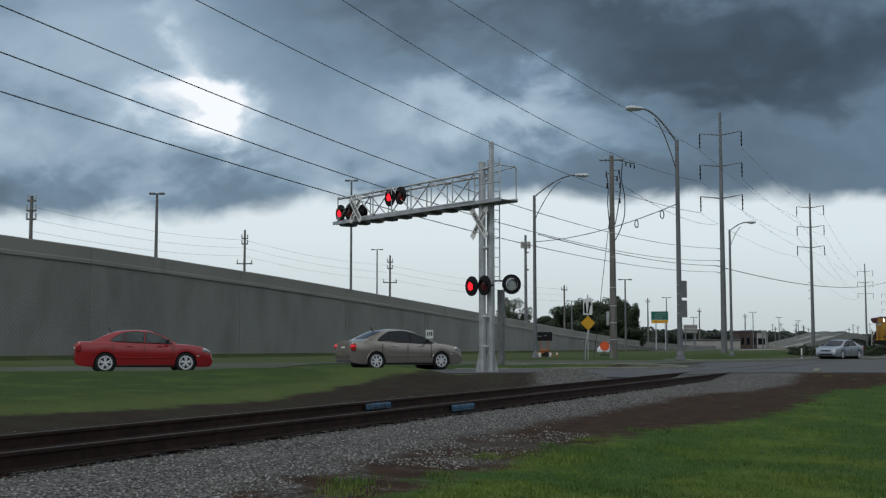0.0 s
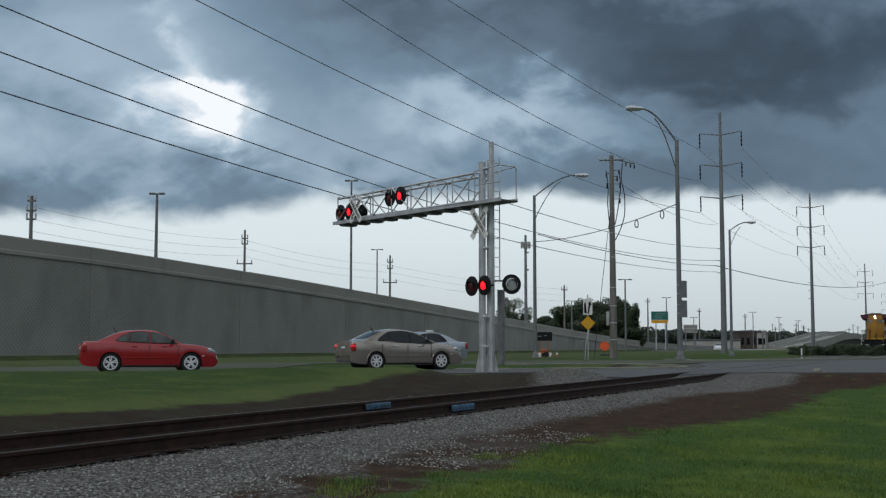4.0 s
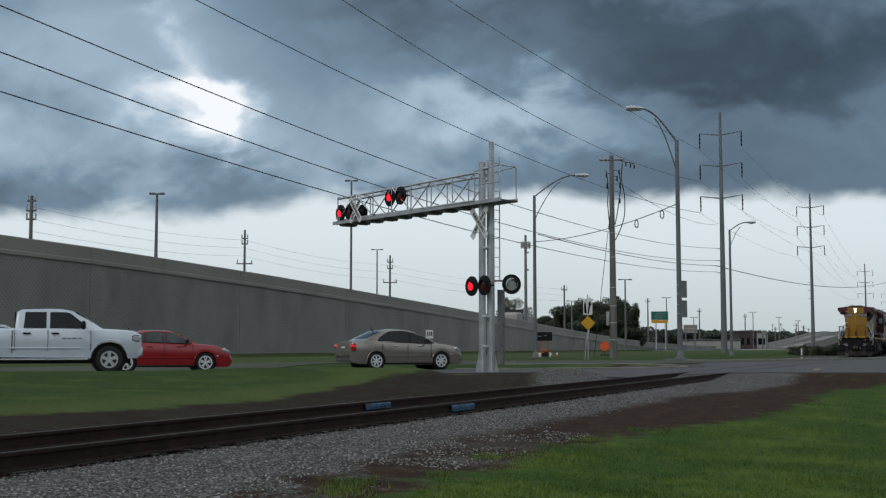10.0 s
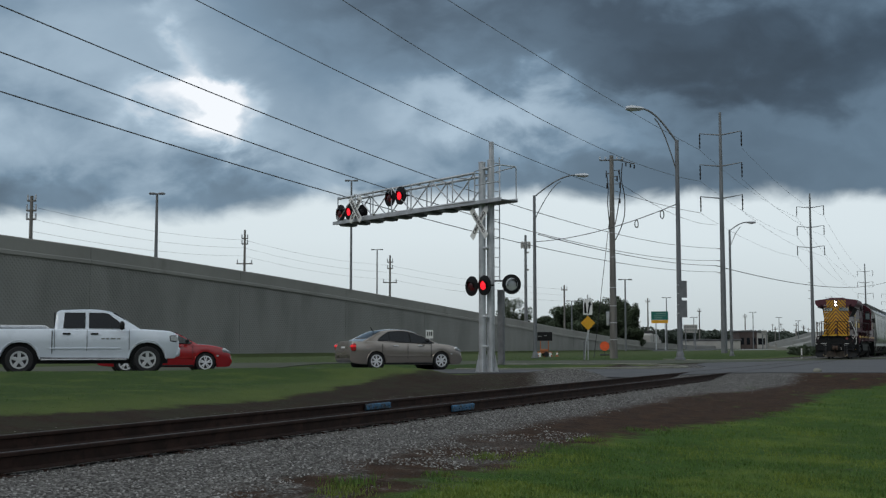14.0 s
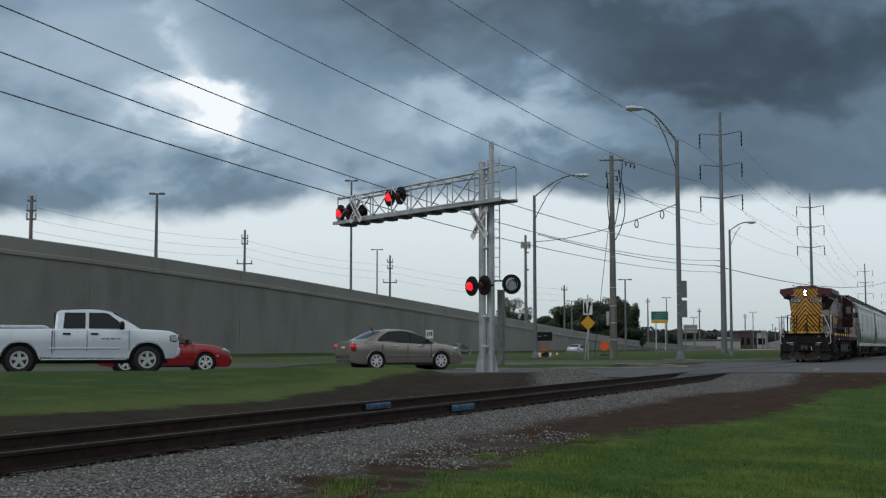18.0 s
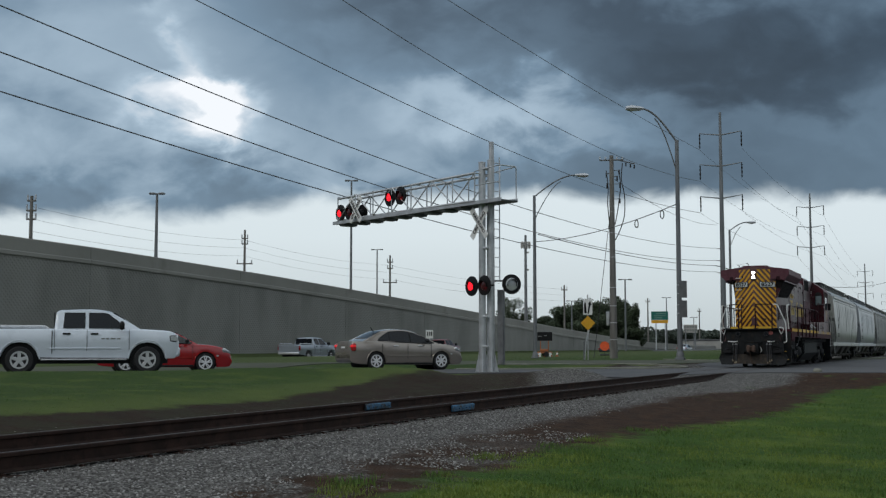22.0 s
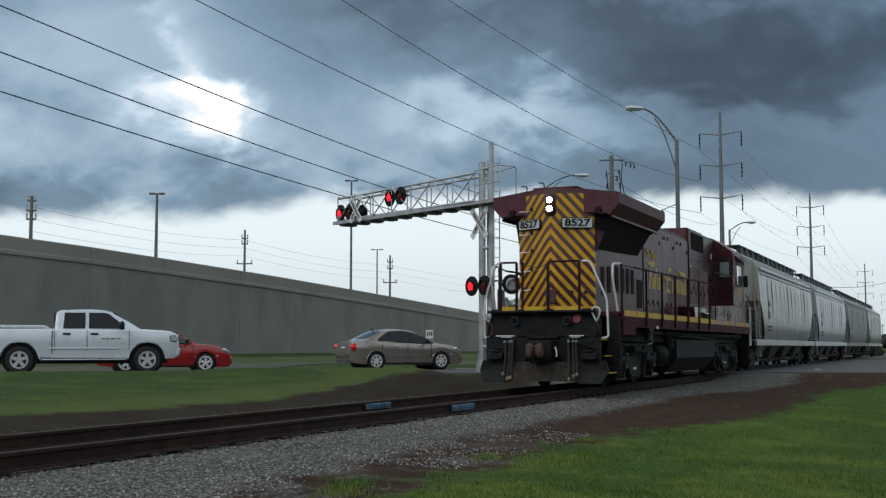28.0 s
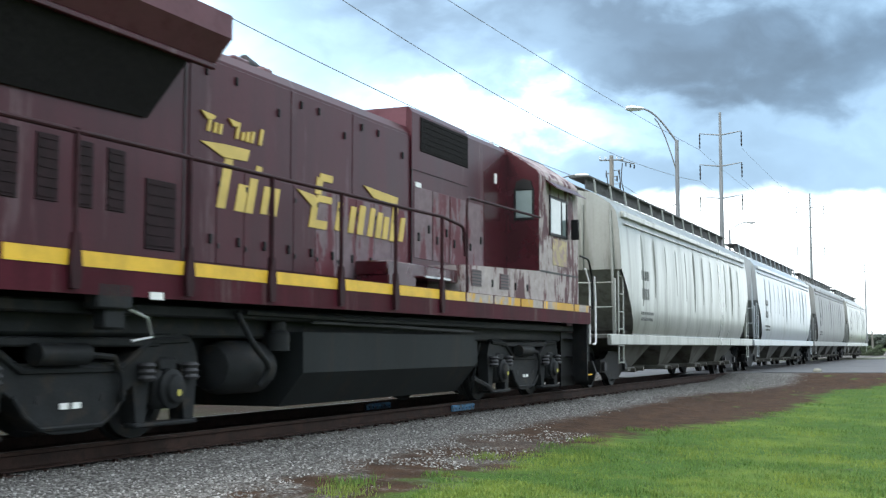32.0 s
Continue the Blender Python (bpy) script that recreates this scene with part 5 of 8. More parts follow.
    for s in (-1, 1):
        part("air_reservoir", Build().lathe([(0.05, -0.02), (0.24, 0.05), (0.30, 0.2), (0.30, 0.9), (0.24, 1.05), (0.05, 1.1)], 20, pose(5.05, s * 1.0, 0.70, 0, 90)), UNDER, loco)
        part("pipe", Build().tube(bent([(5.0, s * 1.4, 1.3), (5.3, s * 1.42, 0.95), (5.7, s * 1.4, 0.7), (5.6, s * 1.3, 0.5)]), 0.035), UNDER, loco)
        part("sand_box", Build().box((2.78, s * 1.50, 1.38), (0.50, 0.16, 0.24), ch=0.02).box((2.84, s * 1.46, 1.18), (0.30, 0.14, 0.2), ch=0.02), UNDER, loco)
        part("white_tag", Build().box((3.36, s * 1.585, 1.40), (0.20, 0.01, 0.07)), WHITE, loco, smooth=None)
        part("cable", Build().tube([(3.1, s * 1.4, 1.3), (3.45, s * 1.42, 1.2), (3.55, s * 1.4, 1.02), (3.3, s * 1.35, 0.98)], 0.016), STEEL, loco)
    for cx in (2.72, 14.92):
        for dx in (-0.62, 0.62):
            part("traction_motor", Build().box((cx + dx, 0, 0.72), (0.9, 1.25, 0.9), ch=0.1), UNDER, loco)
        part("bolster", Build().box((cx, 0, 1.14), (4.3, 2.3, 0.24), ch=0.04), UNDER, loco)
    part("equipment_rack", Build().box((5.6, 0, 0.95), (1.9, 1.7, 0.9), ch=0.05), UNDER, loco)
    part("equipment_rack", Build().box((12.4, 0, 0.95), (0.7, 2.2, 0.7), ch=0.05), UNDER, loco)
    part("frame_web", Build().box((8.8, 0, 1.15), (8.6, 2.3, 0.26), ch=0.03), UNDER, loco)
    for s in (-1, 1):
        part("conduit", Build().tube([(5.2, s * 1.38, 1.30), (8.0, s * 1.40, 1.27), (12.2, s * 1.40, 1.26)], 0.035, 6), UNDER, loco)
        part("pipe", Build().tube([(6.7, s * 1.36, 1.22), (9.0, s * 1.38, 1.20), (11.8, s * 1.38, 1.16)], 0.022, 6), DARK_STEEL, loco)
        part("air_pump", Build().lathe([(0.05, 0.0), (0.16, 0.02), (0.16, 0.22), (0.11, 0.26), (0.11, 0.36), (0.05, 0.38)], 14, pose(6.1, s * 1.22, 0.86)), UNDER, loco)
        part("rail_guard", Build().tube([(12.0, s * 1.3, 0.42), (12.6, s * 1.28, 0.3), (13.1, s * 1.2, 0.2)], 0.04, 6), UNDER, loco)
    wheels = []
    for cx in (2.72, 14.92):
        truck_frame(loco, cx)
        for dx in (-1.38, 1.38):
            wheels.append(axle(loco, cx + dx))
    return loco, wheels


CACHE = {}


def surface_cache(name):
    table = {"pale_gold_paint": dict(colour=(0.42, 0.33, 0.16), rough=0.55, second=(0.28, 0.19, 0.18), amount=0.5), "rusty_coupler": dict(colour=(0.09, 0.055, 0.04), rough=0.8, bump=0.4),
             "oil_yellow": dict(colour=(0.45, 0.40, 0.08), rough=0.6), "dull_red": dict(colour=(0.26, 0.07, 0.06), rough=0.6), "dusty_steel": dict(colour=(0.030, 0.024, 0.019), rough=0.85, bump=0.3, second=(0.06, 0.045, 0.032), amount=0.45), "brass_fitting": dict(colour=(0.30, 0.24, 0.16), rough=0.5), "board_white": dict(colour=(0.62, 0.66, 0.66), rough=0.4, spread=0.05)}
    if name not in CACHE:
        CACHE[name] = surface(name, **table[name])
    return CACHE[name]


def hopper_car():
    """A four-bay covered hopper with rounded sides and an open end frame."""
    car = thing("hopper_car", "grey covered hopper car with rounded dented sides", "rail car", group="hopper cars")
    a, c = 0.95, 18.75
    # rounded body: side bulges between eave and sill
    half = [(1.50, 1.18), (1.58, 1.45), (1.61, 1.8), (1.615, 2.2), (1.61, 2.66), (1.60, 2.9), (1.56, 3.55), (1.50, 3.95), (1.36, 4.15), (0.95, 4.42), (0.4, 4.52)]
    ring = [(-y, z) for y, z in half] + [(y, z) for y, z in reversed(half)]
    b = Build()
    n = 44

    def inset(z):
        f = max(0.0, min(1.0, (2.66 - z) / 1.48))
        return 1.2 + 1.27 * f ** 0.8
    rows = [[(inset(z), y * 0.997, z) for y, z in ring]]
    for i in range(n + 1):
        x = 2.56 + (19.7 - 5.12) * i / n
        dent = 0.010 * math.sin(i * 2.1) + 0.016 * noise.noise(Vector((x * 1.7, 3.0, 0)))
        rows.append([(x, y * (1 + (dent if 1.7 < z < 3.7 else 0)), z) for y, z in ring])
    rows.append([(19.7 - inset(z), y * 0.997, z) for y, z in ring])
    b.loft(rows, caps=False)
    body = part("body", b, HOPPER, car, "pale grey sheet steel body", smooth=35)
    for x in (1.2, 18.44):
        part("end_panel", Build().prism([(y * 0.995, z) for y, z in ring if z > 2.6], x, x + 0.06, "x"), HOPPER, car, "pale grey end panel", smooth=None)
        for y in (-0.7, 0.7):
            part("panel_rib", Build().box((x + (-0.03 if x < 9 else 0.09), y, 3.4), (0.06, 0.06, 1.5), ch=0.01), HOPPER, car)
    for s in (-1, 1):
        part("eave_rail", Build().box(((a + c) / 2, s * 1.52, 3.93), (c - a - 1.2, 0.10, 0.16), ch=0.03), HOPPER, car)
        part("eave_trim", Build().box(((a + c) / 2, s * 1.55, 3.72), (c - a - 1.4, 0.05, 0.05), ch=0.015), HOPPER, car)
        part("side_sill", Build().box(((a + c) / 2, s * 1.545, 1.08), (19.1, 0.10, 0.24), ch=0.02), HOPPER, car, "pale grey side sill")
        # plain bars for stencilled marks
        for x0, w, z, h in ((2.95, 0.8, 2.62, 0.22), (2.95, 0.8, 2.18, 0.26), (2.9, 1.3, 1.72, 0.07), (2.9, 1.2, 1.58, 0.07)):
            m = max(3, int(w / 0.18))
            for i in range(m):
                part("stencil", Build().box((x0 + w * (i + 0.4) / m, s * 1.618, z), (w / m * 0.62, 0.01, h)), surface_cache2(), car, "dark stencilled bar", smooth=None)
        for x in [3.2 + 1.21 * i for i in range(12)]:
            part("side_rib", Build().loft([[(x - w, s * (y - 0.03), z), (x, s * (y + 0.014 * (w > 0.02)), z), (x + w, s * (y - 0.03), z)] for y, z, w in ((1.60, 1.9, 0.02), (1.61, 2.3, 0.05), (1.605, 2.9, 0.09), (1.57, 3.45, 0.05), (1.55, 3.6, 0.02))]), HOPPER, car)
    # roof walk with its supports and the row of hatches
    walk_b = part("roof_walk", Build().box(((a + c) / 2, -0.62, 4.80), (c - a - 0.6, 0.48, 0.05), ch=0.01).box(((a + c) / 2, 0.62, 4.80), (c - a - 0.6, 0.48, 0.05), ch=0.01), WALK_DARK, car, "dark grating roof walk")
    part("hatch_cover", Build().box(((a + c) / 2, 0, 4.64), (c - a - 2.0, 0.65, 0.18), ch=0.05), HOPPER_DARK, car)
    for s in (-1, 1):
        part("walk_skirt", Build().box(((a + c) / 2, s * 0.74, 4.66), (c - a - 0.8, 0.03, 0.25)), WALK_DARK, car)
        for x in [1.6 + 1.37 * i for i in range(13)]:
            part("walk_bracket", Build().tube([(x, s * 0.92, 4.36), (x, s * 0.86, 4.78)], 0.026, 6), HOPPER, car)
    # hopper bays with outlet gates
    for i in range(4):
        x = 3.9 + 3.98 * i
        part("hopper_bay", Build().loft([[(x - 1.9, -1.42, 1.3), (x + 1.9, -1.42, 1.3), (x + 1.9, 1.42, 1.3), (x - 1.9, 1.42, 1.3)], [(x - 0.5, -0.95, 0.42), (x + 0.5, -0.95, 0.42), (x + 0.5, 0.95, 0.42), (x - 0.5, 0.95, 0.42)]]), HOPPER_DARK, car, "dark grey sloped hopper bay", smooth=None)
        part("outlet_gate", Build().box((x, 0, 0.38), (1.1, 2.3, 0.12), ch=0.02).cyl((x + 0.2, -1.35, 0.40), (x + 0.2, 1.35, 0.40), 0.06).cyl((x - 0.2, -1.25, 0.36), (x - 0.2, 1.25, 0.36), 0.05), HOPPER_DARK, car)
    part("centre_sill", Build().box((9.85, 0, 0.92), (19.2, 0.34, 0.36), ch=0.02), UNDER, car)
    for x, sg in ((a, 1), (c, -1)):
        part("slope_sheet", Build().loft([[(x + sg * 0.26, y, 2.66) for y in (-1.55, 1.55)] + [(x + sg * 0.31, y, 2.66) for y in (1.55, -1.55)], [(x + sg * 2.3, y, 1.2) for y in (-1.5, 1.5)] + [(x + sg * 2.35, y, 1.2) for y in (1.5, -1.5)]]), HOPPER, car, "sloped dusty end sheet", smooth=None)
        part("end_platform", Build().box((x + sg * 0.45, 0, 1.16), (1.1, 3.0, 0.10), ch=0.02), HOPPER_DARK, car)
        for s in (-1, 1):
            part("end_post", Build().box((x + sg * 0.06, s * 1.48, 1.8), (0.06, 0.06, 1.3), ch=0.01), HOPPER, car)
            lad = Build().cyl((x + sg * 0.1, s * 1.56, 0.55), (x + sg * 0.1, s * 1.56, 2.6), 0.018, n=6).cyl((x + sg * 0.5, s * 1.56, 0.55), (x + sg * 0.5, s * 1.56, 2.6), 0.018, n=6)
            for z in (0.58, 0.95, 1.32, 1.7, 2.1, 2.5):
                lad.cyl((x + sg * 0.1, s * 1.56, z), (x + sg * 0.5, s * 1.56, z), 0.015, n=6)
            part("ladder", lad, HOPPER, car, "pale steel ladder")
            part("end_brace", Build().tube([(x + sg * 0.1, s * 1.46, 1.2), (x + sg * 0.24, s * 1.35, 4.0)], 0.035, 6), HOPPER, car)
        rail = Build().tube([(x + sg * 0.05, -1.45, 2.35), (x + sg * 0.05, 1.45, 2.35)], 0.02, 6).tube([(x + sg * 0.05, -1.45, 1.8), (x + sg * 0.05, 1.45, 1.8)], 0.02, 6)
        part("end_rail", rail, HOPPER, car)
        part("coupler", Build().box((x - sg * 0.55, 0, 0.84), (1.0, 0.24, 0.26), ch=0.05), surface_cache("rusty_coupler"), car)
    for cx in (2.35, 17.35):
        t = part("truck", Build().box((cx, 0, 0.55), (0.5, 2.1, 0.35), ch=0.04), UNDER, car, "dark freight truck")
        for s in (-1, 1):
            prof = [(-1.1, 0.62), (-0.75, 0.66), (-0.4, 0.82), (0.4, 0.82), (0.75, 0.66), (1.1, 0.62), (1.1, 0.36), (0.75, 0.34), (0.4, 0.18), (-0.4, 0.18), (-0.75, 0.34), (-1.1, 0.36)]
            part("side_frame", Build().prism([(cx + p, z) for p, z in prof], s * 1.0 - 0.07, s * 1.0 + 0.07, "y"), UNDER, t, smooth=None)
            for dx in (-0.89, 0.89):
                part("bearing", Build().cyl((cx + dx, s * 1.0, 0.48), (cx + dx, s * 1.14, 0.48), 0.11, n=12), DARK_STEEL, t)
        for dx in (-0.89, 0.89):
            axle(car, cx + dx, 0.457)
    return car


def surface_cache2():
    if "stencil_grey" not in CACHE:
        CACHE["stencil_grey"] = surface("stencil_grey", (0.20, 0.205, 0.20), 0.7)
    return CACHE["stencil_grey"]


locomotive_ob, loco_wheels = locomotive()
first_car = hopper_car()
hoppers = [first_car] + [copy_thing(first_car, Matrix()) for _ in range(3)]
for ob, text in zip(hoppers, ("pale grey covered hopper car behind the locomotive", "silvery covered hopper car with rippled side sheets", "grey covered hopper car in the train", "last grey covered hopper car of the train")):
    ob["label"] = text
SILVERY = surface("silvery_hopper_paint", (0.37, 0.40, 0.42), 0.30, 0.3, 0.10, 1.2, 0.06, (0.30, 0.32, 0.33), 0.35, streak=True)
DULL_GREY = surface("dull_hopper_paint", (0.25, 0.255, 0.245), 0.45, 0.1, 0.12, 0.9, 0.06, (0.19, 0.19, 0.175), 0.35, streak=True)
for ob, paint in ((hoppers[1], SILVERY), (hoppers[2], DULL_GREY)):
    for o in ob.children:
        if o.data.materials[0] == HOPPER:
            o.data = o.data.copy()
            o.data.materials[0] = paint
TRAIN = [(0, 156.2), (3.5, 142.0), (6, 131.1), (9, 117.4), (13, 98.95), (17, 79.9), (19, 70.1), (20, 65.2), (21.5, 57.8), (23, 50.35), (24, 45.4), (25, 40.75), (26.5, 33.45), (27.5, 28.52), (28, 26.06),
         (28.5, 23.55), (29, 21.02), (29.5, 18.51), (30, 16.0), (30.5, 13.47), (31, 10.93), (31.5, 8.39), (32, 5.83)]

# ---- road vehicles ----
def wheel(parent, x, y, r, width, spokes, rim_scale=0.74, m_rim=None):
    """A road wheel: tyre, rim and spokes; it stands upright in the x-z plane."""
    s = 1 if y > 0 else -1
    w = part("wheel", Build().lathe([(r * rim_scale, -width / 2), (r * 0.93, -width / 2), (r, -width / 2 + 0.03), (r, width / 2 - 0.03), (r * 0.93, width / 2), (r * rim_scale, width / 2)], 28, pose(0, 0, 0, 90), ring=True), TYRE, parent, "black tyre on a bright rim", at=pose(x, y, r))
    rim = Build().lathe([(r * rim_scale, -width * 0.40), (r * rim_scale, width * 0.44), (r * (rim_scale - 0.05), width * 0.46), (r * (rim_scale - 0.08), width * 0.2)], 24, pose(0, 0, 0, -90 * s), ring=False)
    part("rim", rim, DARK_STEEL, w)
    b = Build()
    # five twin spokes, or single spokes where a count is given
    arms = [72 * i + q for i in range(5) for q in (-11, 11)] if spokes == 10 else [360 * i / spokes for i in range(spokes)]
    broad = {10: 0.13, 5: 0.25, 7: 0.20}.get(spokes, 0.16)
    for a in arms:
        b.box((r * rim_scale * 0.52, 0, width * 0.40), (r * rim_scale * 0.86, r * broad, 0.03), pose(0, 0, 0, -90 * s) @ pose(0, 0, 0, 0, 0, a + 90), ch=0.008)
    b.cyl((0, s * width * 0.36, 0), (0, s * width * 0.47, 0), r * 0.18, n=12)
    b.lathe([(r * (rim_scale - 0.13), width * 0.34), (r * rim_scale, width * 0.36), (r * rim_scale, width * 0.47), (r * (rim_scale - 0.13), width * 0.47)], 24, pose(0, 0, 0, -90 * s), ring=True)
    part("spokes", b, m_rim or ALLOY, w, "bright spoked wheel face")
    return w


def curve_at(table, x):
    """A smooth height line through (x, z) pairs."""
    for i, ((a, p), (c, q)) in enumerate(zip(table, table[1:])):
        if x <= c:
            f = max(0.0, (x - a) / (c - a))
            m0 = (q - table[i - 1][1]) / (c - table[i - 1][0]) if i else (q - p) / (c - a)
            m1 = (table[i + 2][1] - p) / (table[i + 2][0] - a) if i + 2 < len(table) else (q - p) / (c - a)
            h = c - a
            return (2 * f ** 3 - 3 * f * f + 1) * p + (f ** 3 - 2 * f * f + f) * h * m0 + (-2 * f ** 3 + 3 * f * f) * q + (f ** 3 - f * f) * h * m1
    return table[-1][1]


def car_shell(axles, r, half, lower, belt, gap=0.055, blunt=1.0):
    """The lower body: x runs from the tail to the nose. lower: the bottom line, belt: the top line of the body. Arches are cut over the axles."""
    x0, x1 = belt[0][0], belt[-1][0]
    xs = set(x0 + (x1 - x0) * i / 56 for i in range(57))
    for ax in axles:
        xs |= {ax + (r + gap + 0.005) * math.cos(math.pi * i / 14) for i in range(15)}
    rows = []
    for x in sorted(xs):
        e = min((x - x0) / 0.55, (x1 - x) / 0.65, 1.0)
        w = half * (1 - 0.16 * blunt * (1 - max(0.0, e)) ** 2.0)
        zt = curve_at(belt, x)
        zb = curve_at(lower, x)
        za = zb
        for ax in axles:
            d = abs(x - ax)
            if d < r + gap:
                za = max(za, r + math.sqrt(max(0.0, (r + gap) ** 2 - d * d)))
        za = min(za, zt - 0.08)
        mid = max(za + 0.02, zb + (zt - zb) * 0.55)
        mid = min(mid, zt - 0.05)
        sec = [(w * 0.62, zb + 0.02 if za == zb else min(za, zt - 0.1)), (w * 0.96, za), (w * 0.985, min(za + 0.06, mid)), (w * 0.992, mid - 0.03), (w, mid + 0.02), (w * 0.970, zt - 0.035), (w * 0.93, zt), (w * 0.5, zt + 0.022), (0, zt + 0.03)]
        ring = [(x, -y, z) for y, z in sec] + [(x, y, z) for y, z in reversed(sec[:-1])]
        rows.append(ring)
    return Build().loft(rows)


def greenhouse(base, roof, half, inset=0.20, belt_drop=0.02):
    """The cabin: base = (rear foot x, front foot x, belt z at both), roof = list of (x, z)."""
    rows = []
    for x, z, zb in roof:
        f = min(1.0, max(0.0, (z - zb) / 0.42))
        yt = half * 0.90 - inset * f
        yb = half * 0.93
        rows.append([(x, -yb, zb - belt_drop), (x, -(yt + (yb - yt) * 0.25), zb + (z - zb) * 0.70), (x, -yt, z - 0.03 * f), (x, -yt * 0.86, z), (x, 0, z + 0.02 * f), (x, yt * 0.86, z), (x, yt, z - 0.03 * f), (x, yt + (yb - yt) * 0.25, zb + (z - zb) * 0.70), (x, yb, zb - belt_drop)])
    return Build().loft(rows)


def side_pane(pts, half, inset, zb, zt):
    """A side window: (x, z) outline on the leaning cabin side, both sides made by the caller's sign."""
    def build(s):
        out = []
        for x, z in pts:
            f = min(1.0, max(0.0, (z - zb) / (zt - zb)))
            yb, yt = half * 0.93, half * 0.90 - inset
            y = yb + (yt - yb) * (0.75 / 0.70 * f if f < 0.7 else 0.75 + (f - 0.7) / 0.3 * 0.25) + 0.006
            out.append((x, s * y, z))
        n = len(out)
        inner = [(x, y - s * 0.02, z) for x, y, z in out]
        return Build().add(out + inner, [tuple(range(n)), tuple(range(2 * n - 1, n - 1, -1))] + [(i, (i + 1) % n, n + (i + 1) % n, n + i) for i in range(n)])
    return build


def pane_frame(pts, half, inset, zb, zt, s):
    """A thin dark band round a side window."""
    cx = sum(x for x, _ in pts) / len(pts)
    cz = sum(z for _, z in pts) / len(pts)
    out = []
    for x, z in pts:
        q = Vector((x - cx, z - cz))
        q = q + q.normalized() * 0.018
        out.append((cx + q.x, cz + q.y))
    def at(x, z, d):
        f = min(1.0, max(0.0, (z - zb) / (zt - zb)))
        yb, yt = half * 0.93, half * 0.90 - inset
        return (x, s * (yb + (yt - yb) * (0.75 / 0.70 * f if f < 0.7 else 0.75 + (f - 0.7) / 0.3 * 0.25) + d), z)
    n = len(pts)
    vs = [at(x, z, 0.008) for x, z in out] + [at(x, z, 0.010) for x, z in pts] + [at(x, z, -0.012) for x, z in pts] + [at(x, z, -0.012) for x, z in out]
    fs = [(k_ * n + i, k_ * n + (i + 1) % n, ((k_ + 1) % 4) * n + (i + 1) % n, ((k_ + 1) % 4) * n + i) for k_ in range(4) for i in range(n)]
    return Build().add(vs, fs)


def sedan(label, paint, length, wheelbase, half, height, r, rear_ax, belt, roof, panes, brake=False, spokes=7, group="", pane=None):
    """A four-door saloon; x = 0 at the tail, +x forward."""
    car = thing("sedan", label, "car", group=group)
    ax = (rear_ax, rear_ax + wheelbase)
    lower = [(0, 0.36), (0.08, 0.26), (0.5, 0.20), (length * 0.5, 0.17), (length - 0.5, 0.17), (length - 0.1, 0.19), (length, 0.30)]
    part("body", car_shell(ax, r, half, lower, belt), paint, car, smooth=50)
    part("cabin", greenhouse(None, roof, half), paint, car, smooth=50)
    zb = belt[5][1]
    zt = max(z for _, z, _ in roof)
    for s in (-1, 1):
        for k_, pts in enumerate(panes):
            part("side_window", side_pane(pts, half, 0.20, zb, zt)(s), pane or GLASS, car, "tinted side window", smooth=None)
            part("window_frame", pane_frame(pts, half, 0.20, zb, zt, s), BLACK, car, "black window frame", smooth=None)
        for q in (0.42, 0.635):
            x = length * q
            part("door_handle", Build().box((x - 0.16, s * (half + 0.004), zb - 0.11), (0.19, 0.025, 0.04), ch=0.01), DARK_STEEL if paint == SILVER_CAR else CHROME if brake else paint, car)
        for q in (0.265, 0.49, 0.70):
            part("door_seam", Build().box((length * q, s * (half - 0.001), zb - 0.30), (0.010, 0.012, 0.52)), BLACK, car, smooth=None)
        part("rub_strip", Build().box((length * 0.5, s * (half + 0.003), 0.50), (wheelbase - 2 * r - 0.2, 0.014, 0.03), ch=0.004), paint, car)
        part("mirror", Build().box((length * 0.655, s * (half + 0.10), zb + 0.07), (0.12, 0.20, 0.13), ch=0.04), BLACK, car, "black door mirror")
        for x in ax:
            part("arch_lip", Build().tube([(x + (r + 0.062) * math.cos(q * math.pi / 12), s * (half * 0.985), r + (r + 0.062) * math.sin(q * math.pi / 12)) for q in range(13)], 0.018, 6), paint, car)
            wheel(car, x, s * (half - 0.11), r, 0.20, spokes)
        part("headlamp", Build().box((0, 0, 0), (0.36, 0.18, 0.13), pose(length - 0.22, s * half * 0.835, belt[9][1] - 0.10, 0, 22, s * -28), ch=0.045), CLEAR, car, "clear headlamp")
        lamp = part("tail_lamp", Build().box((0.115, s * (half * 0.865), zb - 0.16), (0.19, 0.18, 0.28), ch=0.05), LAMP_RED, car, "red tail lamp")
        if brake:
            part("brake_lens", Build().box((0.10, s * (half * 0.868), zb - 0.12), (0.19, 0.186, 0.12), ch=0.04), BRAKE, lamp, "lit red brake lens")
        part("fog_marker", Build().box((length - 0.52, s * (half - 0.01), 0.55), (0.08, 0.03, 0.04), ch=0.01), CLEAR, car)
    # screens lie on the roof's end slopes
    def screen(rows, w0, w1):
        n = len(rows) - 1
        ring = []
        for i, (x, z, _) in enumerate(rows):
            f = i / n
            w = half * (w0 + (w1 - w0) * f)
            ring.append([(x, -w, z + 0.004), (x, -w * 0.6, z + 0.022), (x, 0, z + 0.030), (x, w * 0.6, z + 0.022), (x, w, z + 0.004), (x, w * 0.9, z - 0.03), (x, -w * 0.9, z - 0.03)])
        return Build().loft(ring)
    part("rear_window", screen(roof[2:8], 0.70, 0.62), pane or GLASS, car, "rear window", smooth=30)
    part("windscreen", screen(roof[-2:-10:-1], 0.74, 0.62), pane or GLASS, car, "windscreen", smooth=30)
